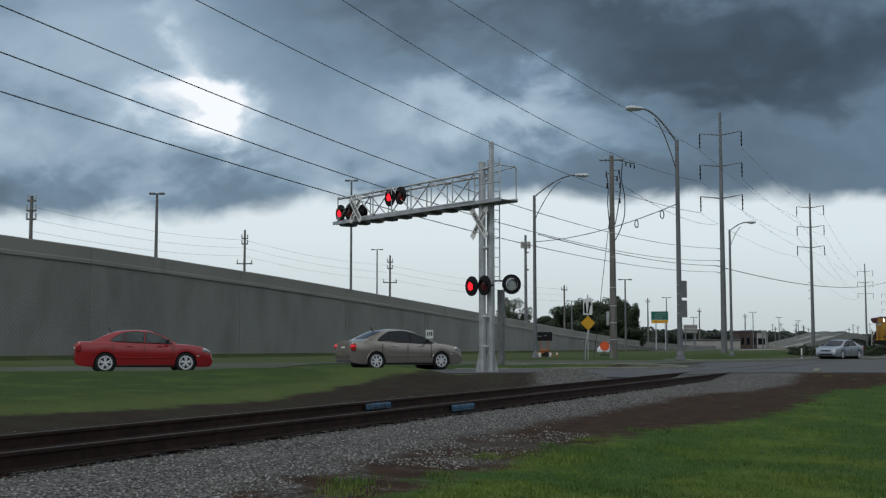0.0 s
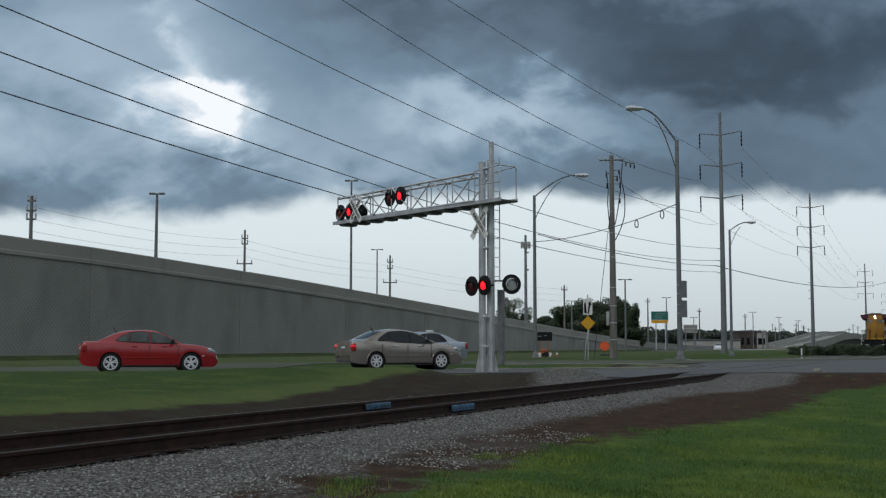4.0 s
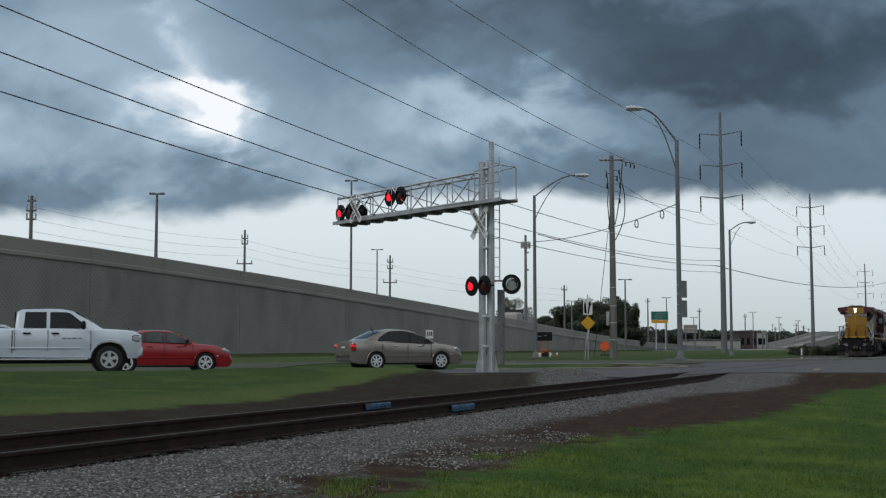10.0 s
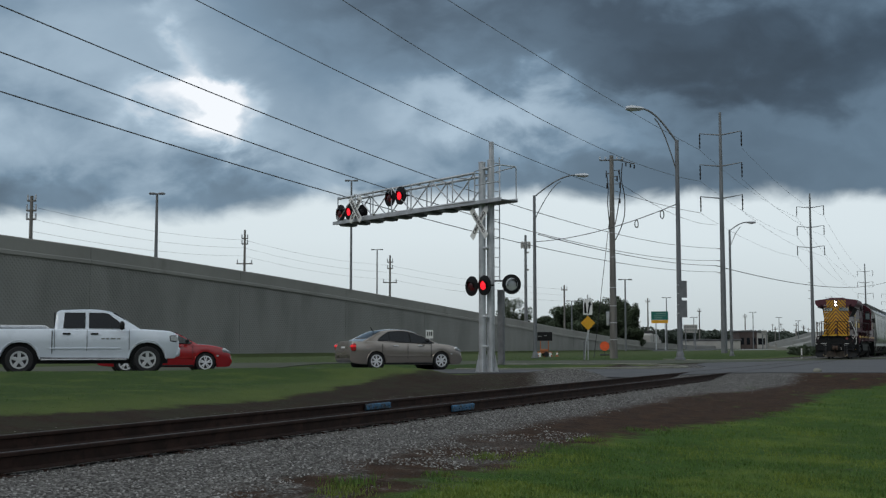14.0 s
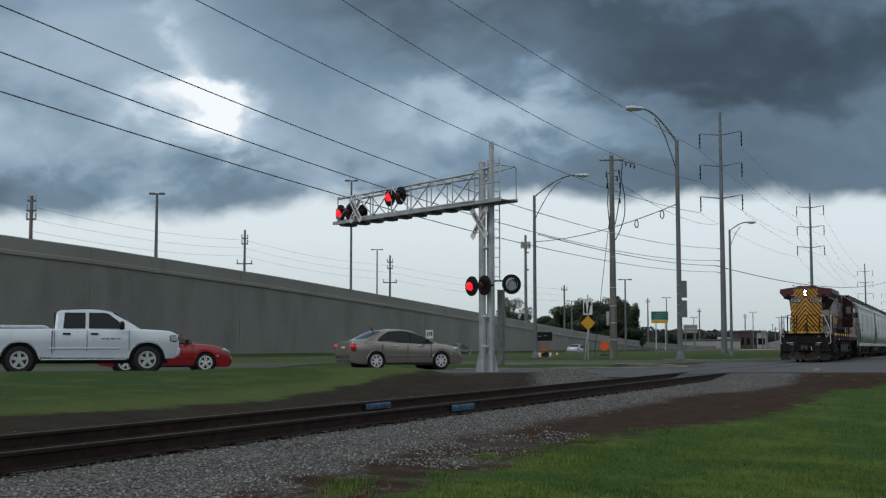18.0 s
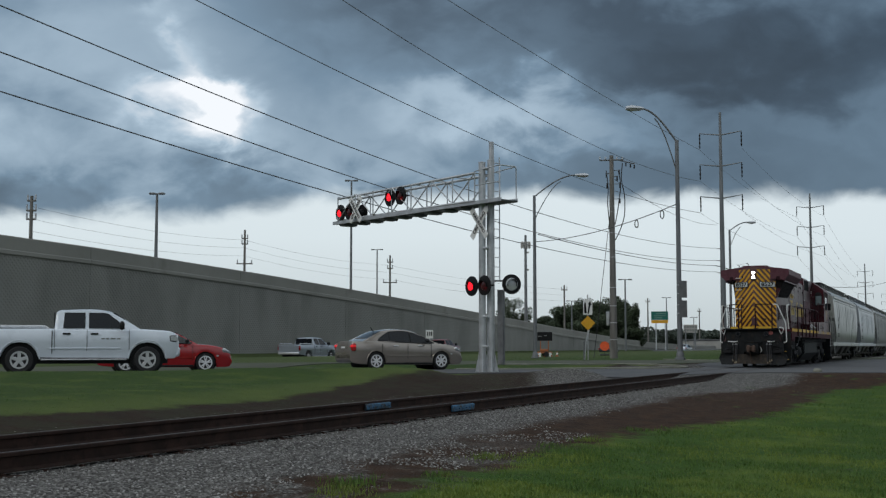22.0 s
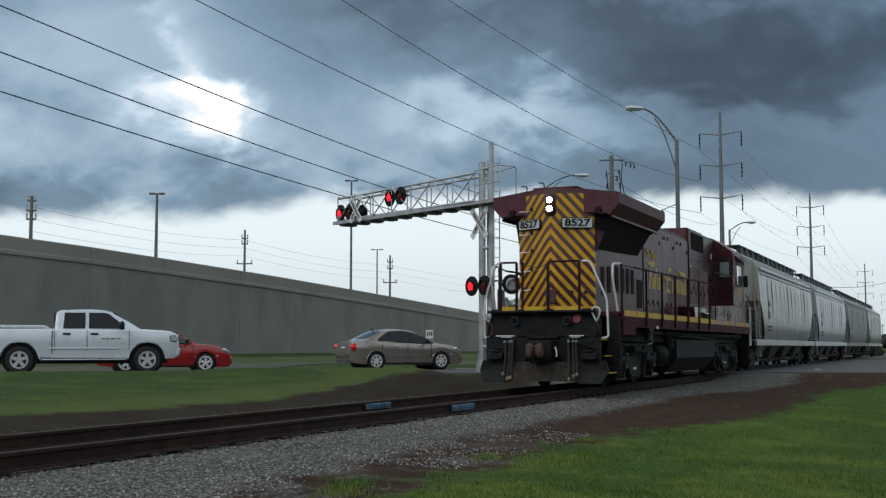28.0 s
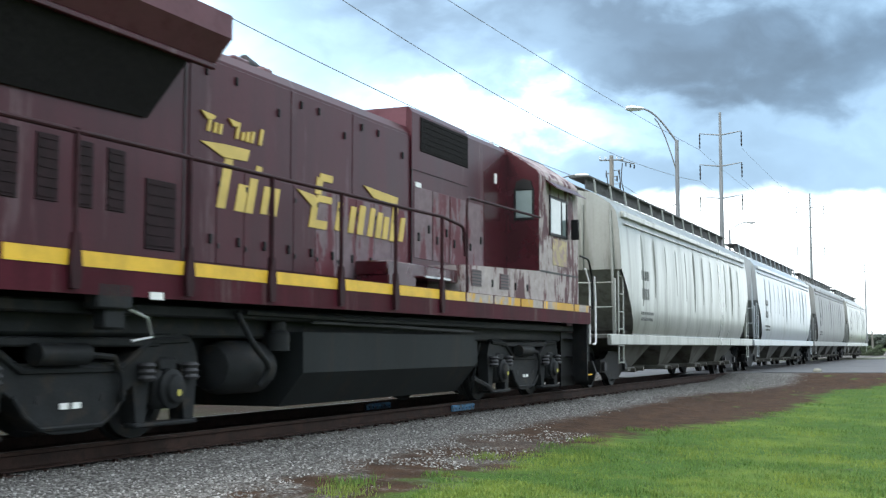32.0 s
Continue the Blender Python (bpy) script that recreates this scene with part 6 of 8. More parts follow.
    part("grille", Build().box((length - 0.025, 0, 0.62), (0.05, half * 0.9, 0.10), ch=0.02).box((length - 0.02, 0, 0.36), (0.05, half * 1.2, 0.13), ch=0.03), BLACK, car)
    part("rear_plate", Build().box((0.02, 0, zb - 0.22), (0.02, 0.34, 0.17), ch=0.01), WHITE, car, "plain pale plate")
    part("rear_bumper", Build().box((0.10, 0, 0.46), (0.20, half * 1.70, 0.22), ch=0.06), paint, car)
    for x in ax:
        part("wheel_well", Build().cyl((x, -half * 0.90, r), (x, half * 0.90, r), r + 0.05, n=20), BLACK, car)
    for s in (-1, 1):
        part("sill_trim", Build().box((length * 0.5, s * (half - 0.03), 0.215), (wheelbase - 2 * r - 0.1, 0.06, 0.07), ch=0.015), BLACK, car, "dark sill trim")
        part("window_trim", Build().tube([(length * 0.30, s * half * 0.935, zb + 0.018), (length * 0.5, s * half * 0.94, zb + 0.014), (length * 0.68, s * half * 0.935, zb - 0.012)], 0.012, 5), DARK_STEEL, car)
    part("antenna", Build().tube([(length * 0.27, 0, height - 0.08), (length * 0.24, 0, height + 0.09)], 0.012, 5), BLACK, car)
    part("floor_pan", Build().box((length / 2, 0, 0.24), (length * 0.82, half * 1.5, 0.06)), BLACK, car)
    return car


def belt_and_roof(length, arch, hood=0.82, deck=0.93, waist=0.93):
    """Lines of a saloon: arch = the roof's line as (share of the length, height) pairs."""
    belt = [(0, deck - 0.30), (0.03, deck - 0.05), (0.12, deck - 0.005), (length * 0.10, deck), (length * 0.22, deck + 0.005), (length * 0.48, waist + 0.015), (length * 0.68, waist - 0.03), (length * 0.79, hood + 0.035), (length * 0.88, hood - 0.015), (length * 0.94, hood - 0.085), (length - 0.10, hood - 0.17), (length - 0.03, hood - 0.28), (length, hood - 0.46)]
    table = [(length * q, z) for q, z in arch]
    roof = []
    for i in range(29):
        x = table[0][0] + (table[-1][0] - table[0][0]) * i / 28
        roof.append((x, curve_at(table, x), min(curve_at(belt, x), curve_at(table, x)) - 0.02))
    return belt, roof, table


def arch_panes(length, belt, table, cuts):
    """Side windows under the roof arch, each from one share of the length to another."""
    out = []
    for k_, (x0, x1) in enumerate(cuts):
        n = 8
        xs = [length * (x0 + (x1 - x0) * i / n) for i in range(n + 1)]
        low = [(x, curve_at(belt, x) + 0.035) for x in xs]
        top = []
        for i, x in reversed(list(enumerate(xs))):
            base, crown = curve_at(belt, x) + 0.045, curve_at(table, x) - 0.065
            # the rear corner of the first pane is swept down
            f = (0.12 + 0.88 * (i / n) ** 0.7) if k_ == 0 else 1.0
            top.append((x, base + max(0.0, crown - base) * f))
        out.append(low + top)
    return out


def make_sedan(label, paint, length, wheelbase, half, height, r, rear_ax, arch, cuts, deck=0.95, hood=0.86, waist=0.93, brake=False, spokes=7, group="", pane=None):
    belt, roof, table = belt_and_roof(length, arch, hood, deck, waist)
    return sedan(label, paint, length, wheelbase, half, height, r, rear_ax, belt, roof, arch_panes(length, belt, table, cuts), brake, spokes, group, pane)


# greenish grey base paints reflections and the view through into opaque panes
CLEAR_PANE = surface("reflection_grey_glass", (0.055, 0.064, 0.062), 0.06, 0.0, 0.3, 2.5, 0.0, (0.02, 0.022, 0.022), 0.3, gloss=0.5)
RED_ARCH = ((0.115, 1.035), (0.165, 1.16), (0.225, 1.285), (0.295, 1.385), (0.37, 1.43), (0.46, 1.44), (0.54, 1.41), (0.62, 1.27), (0.69, 1.09), (0.75, 0.93))
TAN_ARCH = ((0.105, 1.00), (0.165, 1.14), (0.23, 1.29), (0.30, 1.395), (0.37, 1.43), (0.46, 1.44), (0.54, 1.40), (0.62, 1.27), (0.72, 1.05), (0.79, 0.90))
PLAIN_ARCH = ((0.12, 1.00), (0.17, 1.12), (0.235, 1.29), (0.31, 1.40), (0.39, 1.45), (0.47, 1.46), (0.55, 1.425), (0.63, 1.28), (0.71, 1.08), (0.78, 0.94))
red_sedan = make_sedan("glossy red four-door saloon with silver wheels waiting on the road", RED_CAR, 4.60, 2.685, 0.895, 1.44, 0.325, 0.98, RED_ARCH, ((0.252, 0.345), (0.356, 0.488), (0.505, 0.69)), 1.03, 0.90, 0.98, False, 10, "waiting cars", CLEAR_PANE)
tan_sedan = make_sedan("champagne four-door saloon with lit brake lamps waiting at the crossing", TAN_CAR, 4.50, 2.60, 0.865, 1.44, 0.31, 0.97, TAN_ARCH, ((0.235, 0.335), (0.34, 0.515), (0.525, 0.725)), 1.0, 0.885, 0.945, True, 7, "waiting cars")
silver_sedan = make_sedan("silver four-door saloon driving along the road", SILVER_CAR, 4.87, 2.803, 0.917, 1.46, 0.335, 1.05, PLAIN_ARCH, ((0.275, 0.335), (0.345, 0.50), (0.515, 0.715)), 1.0, 0.92, 0.96, False, 5, "moving cars")


def pickup():
    t = thing("pickup_truck", "white four-door pickup truck with chrome wheels waiting on the road", "pickup truck", group="waiting cars")
    r, half = 0.385, 1.0
    ax = (1.32, 4.89)
    lower = [(0, 0.60), (0.2, 0.52), (1.8, 0.46), (4.0, 0.44), (5.3, 0.42), (5.74, 0.44), (5.80, 0.56)]
    belt = [(0, 1.22), (0.05, 1.25), (1.9, 1.27), (2.05, 1.27), (3.6, 1.26), (4.35, 1.26), (4.6, 1.27), (5.3, 1.235), (5.60, 1.20), (5.74, 1.13), (5.78, 1.02), (5.80, 0.92)]
    part("body", car_shell(ax, r, half, lower, belt, 0.13, 0.45), WHITE_CAR, t, smooth=45)
    roof = [(2.26, 1.24, 1.2), (2.28, 1.5, 1.22), (2.31, 1.76, 1.22), (2.42, 1.83, 1.22), (3.1, 1.86, 1.22), (3.5, 1.855, 1.22), (3.85, 1.80, 1.22), (4.25, 1.58, 1.22), (4.75, 1.24, 1.2)]
    part("cab", greenhouse(None, roof, half, 0.22), WHITE_CAR, t, smooth=45)
    panes = [[(2.50, 1.30), (3.12, 1.30), (3.12, 1.76), (2.54, 1.76)], [(3.22, 1.30), (4.24, 1.30), (4.12, 1.46), (3.78, 1.73), (3.66, 1.76), (3.22, 1.76)]]
    for s in (-1, 1):
        for pts in panes:
            part("side_window", side_pane(pts, half, 0.22, 1.24, 1.85)(s), GLASS, t, "dark side window", smooth=None)
        for x in (2.50, 3.28):
            part("door_handle", Build().box((x + 0.1, s * 1.004, 1.14), (0.22, 0.03, 0.05), ch=0.012), BLACK, t)
        for x in (2.27, 3.17, 4.36):
            part("door_seam", Build().box((x, s * 0.999, 0.95), (0.012, 0.012, 0.62)), DARK_STEEL, t, smooth=None)
        part("rub_strip", Build().box((3.1, s * 1.006, 0.72), (2.0, 0.02, 0.035), ch=0.006), WHITE_CAR, t)
        for i, (q, w) in enumerate(((3.62, 0.10), (3.75, 0.08), (3.90, 0.14), (4.06, 0.10))):
            part("badge", Build().box((q, s * 0.998, 1.0), (w, 0.01, 0.035)), surface_cache2(), t, smooth=None)
        part("running_board", Build().box((3.1, s * 1.00, 0.395), (2.4, 0.12, 0.045), ch=0.015), CHROME, t, "bright running board")
        part("mirror", Build().box((4.14, s * 1.16, 1.38), (0.14, 0.26, 0.26), ch=0.05), BLACK, t)
        part("bed_rail", Build().tube(bent([(0.1, s * 0.90, 1.26), (0.1, s * 0.90, 1.36), (2.02, s * 0.90, 1.36), (2.12, s * 0.90, 1.26)]), 0.025), CHROME, t)
        for x in ax:
            wheel(t, x, s * (half - 0.14), r, 0.25, 5, 0.66, CHROME)
        hl = part("headlamp", Build().box((5.63, s * 0.835, 1.00), (0.24, 0.28, 0.20), ch=0.03), DARK_STEEL, t, "dark-framed headlamp")
        part("lens", Build().box((5.655, s * 0.848, 1.00), (0.24, 0.28, 0.17), ch=0.03), CLEAR, hl)
        part("fender_flare", Build().tube([(ax[1] + 0.55 * math.cos(q * math.pi / 10), s * 0.995, r + 0.02 + 0.55 * math.sin(q * math.pi / 10)) for q in range(11)], 0.014, 6), WHITE_CAR, t)
        part("fender_flare", Build().tube([(ax[0] + 0.55 * math.cos(q * math.pi / 10), s * 0.995, r + 0.02 + 0.55 * math.sin(q * math.pi / 10)) for q in range(11)], 0.014, 6), WHITE_CAR, t)
        part("tail_lamp", Build().box((0.05, s * 0.92, 1.02), (0.10, 0.14, 0.36), ch=0.03), LAMP_RED, t)
    for x in ax:
        part("wheel_well", Build().cyl((x, -0.86, r + 0.03), (x, 0.86, r + 0.03), r + 0.10, n=20), BLACK, t)
    part("grille", Build().box((5.78, 0, 0.98), (0.06, 1.25, 0.30), ch=0.03), CHROME, t)
    part("front_bumper", Build().box((5.76, 0, 0.62), (0.16, 1.86, 0.30), ch=0.05), WHITE_CAR, t)
    part("rear_screen", Build().box((2.262, 0, 1.53), (0.03, 1.42, 0.46), ch=0.01), GLASS, t, "dark rear screen", smooth=None)
    part("cab_gap", Build().box((2.20, 0, 0.90), (0.026, 2.002, 0.66)), DARK_STEEL, t, smooth=None)
    part("windscreen", Build().add([(4.63, -0.78, 1.31), (4.63, 0.78, 1.31), (3.95, 0.66, 1.77), (3.95, -0.66, 1.77), (4.57, -0.78, 1.27), (4.57, 0.78, 1.27), (3.89, 0.66, 1.73), (3.89, -0.66, 1.73)],
                                   [(0, 1, 2, 3), (7, 6, 5, 4), (0, 4, 5, 1), (1, 5, 6, 2), (2, 6, 7, 3), (3, 7, 4, 0)]), GLASS, t, smooth=None)
    part("chassis", Build().box((2.9, 0, 0.40), (5.2, 1.5, 0.26)), BLACK, t)
    part("rear_bumper", Build().box((-0.04, 0, 0.62), (0.12, 1.8, 0.18), ch=0.04), CHROME, t)
    return t


white_pickup = pickup()

# ---- the crossing signal ----
MX, MY = plan(1.35, 40.0)
MZ = 0.03
ARM = Vector((*plan(-0.62, 0.785), 0)).normalized()      # along the arm, out over the road
OUT = Vector((-ARM.y, ARM.x, 0))                         # away from the oncoming cars


def signal_lamp(parent, c, face, rim=0.335, lit=None):
    """A round flasher: background disc, housing, hood and lens. face: the way it looks."""
    f = Vector(face).normalized()
    m = Matrix.Translation(c) @ f.to_track_quat("Z", "Y").to_matrix().to_4x4()
    b = Build().lathe([(rim, -0.02), (rim, 0.012), (rim - 0.02, 0.018), (0.16, 0.018), (0.16, -0.02)], 28, m)
    disc = part("background", b, BLACK, parent, "round black background disc")
    part("housing", Build().lathe([(0.05, -0.2), (0.13, -0.18), (0.16, -0.02), (0.16, 0.0)], 20, m), BLACK, disc)
    n, vs = 16, []
    for ring, (rr, z) in enumerate(((0.165, 0.0), (0.17, 0.15))):
        for i in range(n + 1):
            w = math.pi * (-0.12 + 1.24 * i / n)
            vs.append((rr * math.cos(w), rr * math.sin(w), z * (0.55 + 0.45 * math.sin(max(0, min(math.pi, w))))))
    vs += [(x * 0.96, y * 0.96, z) for x, y, z in vs]
    k_ = n + 1
    fs = [(i, i + 1, k_ + i + 1, k_ + i) for i in range(n)] + [(2 * k_ + i + 1, 2 * k_ + i, 3 * k_ + i, 3 * k_ + i + 1) for i in range(n)]
    fs += [(k_ + i, k_ + i + 1, 3 * k_ + i + 1, 3 * k_ + i) for i in range(n)]
    part("lamp_hood", Build().add(vs, fs, m), BLACK, disc)
    return m, disc


def crossing_signal():
    t = thing("crossing_signal", "galvanised cantilever railway crossing signal with red flashers and crossbucks", "crossing signal", at=pose(MX, MY, MZ))
    t_inv = Vector((MX, MY, MZ))
    A, O = ARM, OUT
    up = Vector((0, 0, 1))
    right = Vector((*plan(1, 0), 0))
    p1, p2 = right * -0.03, right * 0.27
    for p, top in ((p1, 7.10), (p2, 7.18)):
        part("mast", Build().cyl(p, p + up * top, 0.118, n=20).lathe([(0.125, top), (0.125, top + 0.02), (0.03, top + 0.05)], 20, Matrix.Translation(p)), STEEL, t, "bright galvanised mast pipe")
    for q, hh in ((0.085, 5.6), (0.14, 6.6)):
        part("conduit", Build().cyl(right * q - O * 0.09, right * q - O * 0.09 + up * hh, 0.032, n=8), STEEL, t, "thin galvanised conduit")
    part("finial_mast", Build().cyl(p2 + right * 0.02 + up * 7.0, p2 + right * 0.02 + up * 7.82, 0.085, n=10), STEEL, t)
    for z in (0.9, 1.9, 4.2, 6.9):
        part("mast_clamp", Build().box(tuple(right * 0.115 + up * z), (0.36, 0.16, 0.07), ch=0.015), STEEL, t)
    base = part("base_plate", Build().box((0.115 * right.x, 0.115 * right.y, 0.02), (0.75, 0.6, 0.04), ch=0.008), STEEL, t)
    for p in (p1, p2):
        for w in range(4):
            d = Vector((math.cos(w * math.pi / 2 + 0.4), math.sin(w * math.pi / 2 + 0.4), 0))
            sd = Vector((-d.y, d.x, 0)) * 0.01
            vs = [p + d * 0.11 + sd, p + d * 0.25 + sd, p + d * 0.12 + up * 0.70 + sd, p + d * 0.11 - sd, p + d * 0.25 - sd, p + d * 0.12 + up * 0.70 - sd]
            part("gusset", Build().add(vs, [(0, 1, 2), (5, 4, 3), (0, 3, 4, 1), (1, 4, 5, 2), (2, 5, 3, 0)]), STEEL, base, smooth=None)
    # the truss arm: four chords, posts and diagonals
    L = 8.35
    w = 0.36
    z0, z1 = 5.78, 6.72
    for off in (-w, w):
        for z in (z0, z1):
            part("chord", Build().cyl(O * off + up * z, A * L + O * off * 0.8 + up * (z + (0.03 if z == z0 else -0.05)), 0.045, n=10), STEEL, t, "galvanised truss tube")
        n = 7
        for i in range(n + 1):
            s = L * i / n
            part("truss_post", Build().cyl(A * s + O * off + up * z0, A * s + O * off + up * z1, 0.024, n=8), STEEL, t)
            if i < n:
                a, c = (z0, z1) if i % 2 else (z1, z0)
                part("diagonal", Build().cyl(A * s + O * off + up * a, A * (s + L / n) + O * off + up * c, 0.024, n=8), STEEL, t)
    for i in range(8):
        s = L * i / 7
        part("truss_tie", Build().cyl(A * s - O * w + up * z1, A * s + O * w + up * z1, 0.02, n=8), STEEL, t)
    # walkway grating under the arm and behind the mast
    M3 = Matrix.Translation((0, 0, 0)) @ Matrix(((A.x, O.x, 0, 0), (A.y, O.y, 0, 0), (0, 0, 1, 0), (0, 0, 0, 1)))
    part("walkway", Build().box((L / 2 - 0.5, 0, 5.70), (L + 1.7, 0.66, 0.04), M3, ch=0.01), POLE_GREY, t, "dark grating walkway")
    for off in (-w, w):
        part("walkway_edge", Build().box((L / 2 - 0.5, off, 5.72), (L + 1.7, 0.03, 0.13), M3, ch=0.006), STEEL, t)
    for i in range(9):
        part("walkway_bracket", Build().prism([(-0.35, 5.66), (0.35, 5.66), (0.28, 5.58), (-0.28, 5.58)], 0, 0.3, "x", M3 @ Matrix.Translation((0.8 + i * 0.9, 0, 0))), POLE_GREY, t, smooth=None)
    # guard rail at the back
    E = A * -1.28
    part("guard_rail", Build().tube(bent([O * w + up * 5.75 + E, O * w + up * 6.85 + E, O * -w + up * 6.85 + E, O * -w + up * 5.75 + E], 0.08), 0.02, 6)
         .tube([O * w + up * 6.85 + E, O * w + up * 6.78], 0.018, 6).tube([O * w + up * 6.3 + E, O * w + up * 6.3], 0.018, 6).tube([O * -w + up * 6.85 + E, O * -w + up * 6.78], 0.018, 6), STEEL, t)
    # ladder behind the masts
    ld = right * 0.46
    lad = part("ladder", Build().cyl(ld - O * 0.13 + up * 3.1, ld - O * 0.13 + up * 7.3, 0.022, n=8).cyl(ld + O * 0.13 + up * 3.1, ld + O * 0.13 + up * 7.3, 0.022, n=8), STEEL, t, "galvanised ladder")
    for i in range(13):
        part("rung", Build().cyl(ld - O * 0.13 + up * (3.25 + i * 0.32), ld + O * 0.13 + up * (3.25 + i * 0.32), 0.014, n=6), STEEL, lad)
    part("cable_box", Build().box(tuple(right * 0.60 + up * 1.55), (0.20, 0.2, 2.5), ch=0.01), surface_cache2g(), t, "grey cable duct")
    # crossbucks
    toward = Vector((*plan(-0.80, -0.60), 0)).normalized()

    def crossbuck(c, face, size=1.28, wd=0.23):
        f = Vector(face).normalized()
        m = Matrix.Translation(c) @ Matrix(((-f.y, 0, f.x, 0), (f.x, 0, f.y, 0), (0, 1, 0, 0), (0, 0, 0, 1)))
        cb = part("crossbuck", Build().box((0, 0, 0.0), (size, wd, 0.012), m @ pose(0, 0, 0, 0, 0, 50)).box((0, 0, 0.014), (size, wd, 0.012), m @ pose(0, 0, 0.0, 0, 0, -50)), WHITE, t, "white crossbuck blades with dark letters", smooth=None)
        letters("lettering", "RAILROAD", 0.17, BLACK, cb, m @ pose(0, 0, 0.022, 0, 0, -50), squeeze=1.1, thick=0.002)
        letters("lettering", "CROSSING", 0.17, BLACK, cb, m @ pose(0, 0, 0.012, 0, 0, 50), squeeze=1.1, thick=0.002)
    crossbuck(right * 0.0 + up * 5.05 + toward * 0.16, toward)
    crossbuck(A * 6.9 + up * 6.1 + toward * 0.5, toward, 1.2)
    # flashers: pairs on the arm and at the mast; the wigwag alternates
    pairs = []
    side = Vector((-toward.y, toward.x, 0))
    if side.dot(right) < 0:
        side = -side
    for c in (A * 7.85 + up * 6.08 + toward * 0.35, A * 4.55 + up * 6.38 + toward * 0.35, right * 0.02 + up * 2.93 + toward * 0.25):
        lamps = []
        for k_ in (-1, 1):
            m, disc = signal_lamp(t, c + side * (0.34 * k_), toward)
            lamps.append((m, disc))
        part("lamp_arm", Build().cyl(c - side * 0.6 - toward * 0.2, c + side * 0.6 - toward * 0.2, 0.03, n=8).cyl(c - toward * 0.2, c - toward * 0.45, 0.035, n=8), DARK_STEEL, t)
        pairs.append(lamps)
    away = Vector((*plan(0.30, -0.95), 0)).normalized()
    for c in (right * 0.90 + up * 2.98 + away * 0.15, A * 7.3 + up * 6.0 + away * 0.3, A * 7.9 + up * 6.0 + away * 0.3):
        m, disc = signal_lamp(t, c, away if c.z < 4 else -toward)
        part("lens", Build().lathe([(0.215, 0.022), (0.20, 0.04), (0.10, 0.055), (0.01, 0.06)] if c.z < 4 else [(0.155, 0.0), (0.15, 0.02), (0.08, 0.035), (0.01, 0.04)], 20, m), CLEAR if c.z < 4 else SIGNAL_OFF, disc, "unlit lens")
    part("lamp_arm", Build().cyl(right * 0.3 + up * 3.1, right * 0.95 + up * 3.1 + away * 0.05, 0.03, n=8), DARK_STEEL, t)
    lens = []
    for lamps in pairs:
        for side_i, (m, disc) in enumerate(lamps):
            me = Build().lathe([(0.01, -0.022), (0.10, -0.018), (0.15, 0.0), (0.10, 0.018), (0.01, 0.022)], 20).mesh("lens", 60)
            me.materials.append(SIGNAL_RED)
            me.materials.append(SIGNAL_OFF)
            for fc in me.polygons:
                fc.material_index = 0 if fc.center.z > 0 else 1
            lens.append((side_i, part("lens", me, SIGNAL_RED, disc, "red flasher lens, bright on one side", at=m @ pose(0, 0, 0.05))))
    return t, lens


def surface_cache2g():
    if "box_grey" not in CACHE:
        CACHE["box_grey"] = surface("box_grey", (0.16, 0.165, 0.17), 0.5, 0.2)
    return CACHE["box_grey"]


signal, signal_lenses = crossing_signal()


# ---- poles ----
def street_lamp(x, y, z, h, arm, reach, rise, base=0.13):
    t = thing("street_lamp", "tall grey steel street lamp with a curved arm", "street lamp", at=pose(x, y, z), group="street lamps")
    part("pole", Build().tube([(0, 0, 0), (0, 0, h * 0.5), (0, 0, h)], [base, base * 0.85, base * 0.7], 14), POLE_GREY, t)
    part("base", Build().box((0, 0, 0.06), (0.42, 0.42, 0.12), ch=0.02).lathe([(base + 0.04, 0.1), (base + 0.05, 0.3), (base, 0.4)], 14), POLE_GREY, t)
    d = Vector(arm).normalized()
    curve = [d * (reach * f) + Vector((0, 0, h - 0.1 + rise * math.sin(f * math.pi / 2))) for f in [i / 10 for i in range(11)]]
    part("arm", Build().tube(curve, 0.045, 8), POLE_GREY, t)
    part("brace", Build().tube([d * (reach * 0.62 * f) + Vector((0, 0, h - 1.6 + (rise + 1.15) * math.sin(f * math.pi / 2.4))) for f in [i / 6 for i in range(7)]], 0.03, 8), POLE_GREY, t)
    e = curve[-1]
    q = d.to_track_quat("X", "Z").to_matrix().to_4x4()
    part("lamp_head", Build().loft([[(x_, y_ * w_, z_ * h_) for y_, z_ in ((-0.5, 0), (-0.35, 0.6), (0.35, 0.6), (0.5, 0), (0.3, -0.7), (-0.3, -0.7))] for x_, w_, h_ in ((-0.15, 0.10, 0.08), (0.05, 0.26, 0.14), (0.5, 0.34, 0.20), (0.75, 0.22, 0.12))]), STEEL, t, "pale lamp head", at=Matrix.Translation(e) @ q)
    return t


def plan3(l, d):
    return Vector((*plan(l, d), 0))


lx, ly = plan(11.2, 56.5)
street_lamp(lx, ly, 0.30, 10.5, plan3(-0.98, -0.2), 1.8, 1.55)
lx, ly = plan(5.9, 76.5)
street_lamp(lx, ly, 0.18, 10.5, plan3(0.98, 0.2), 2.9, 1.5)
lx, ly = plan(25.6, 106)
street_lamp(lx, ly, 0.1, 11.25, plan3(0.98, 0.2), 1.75, 0.8)


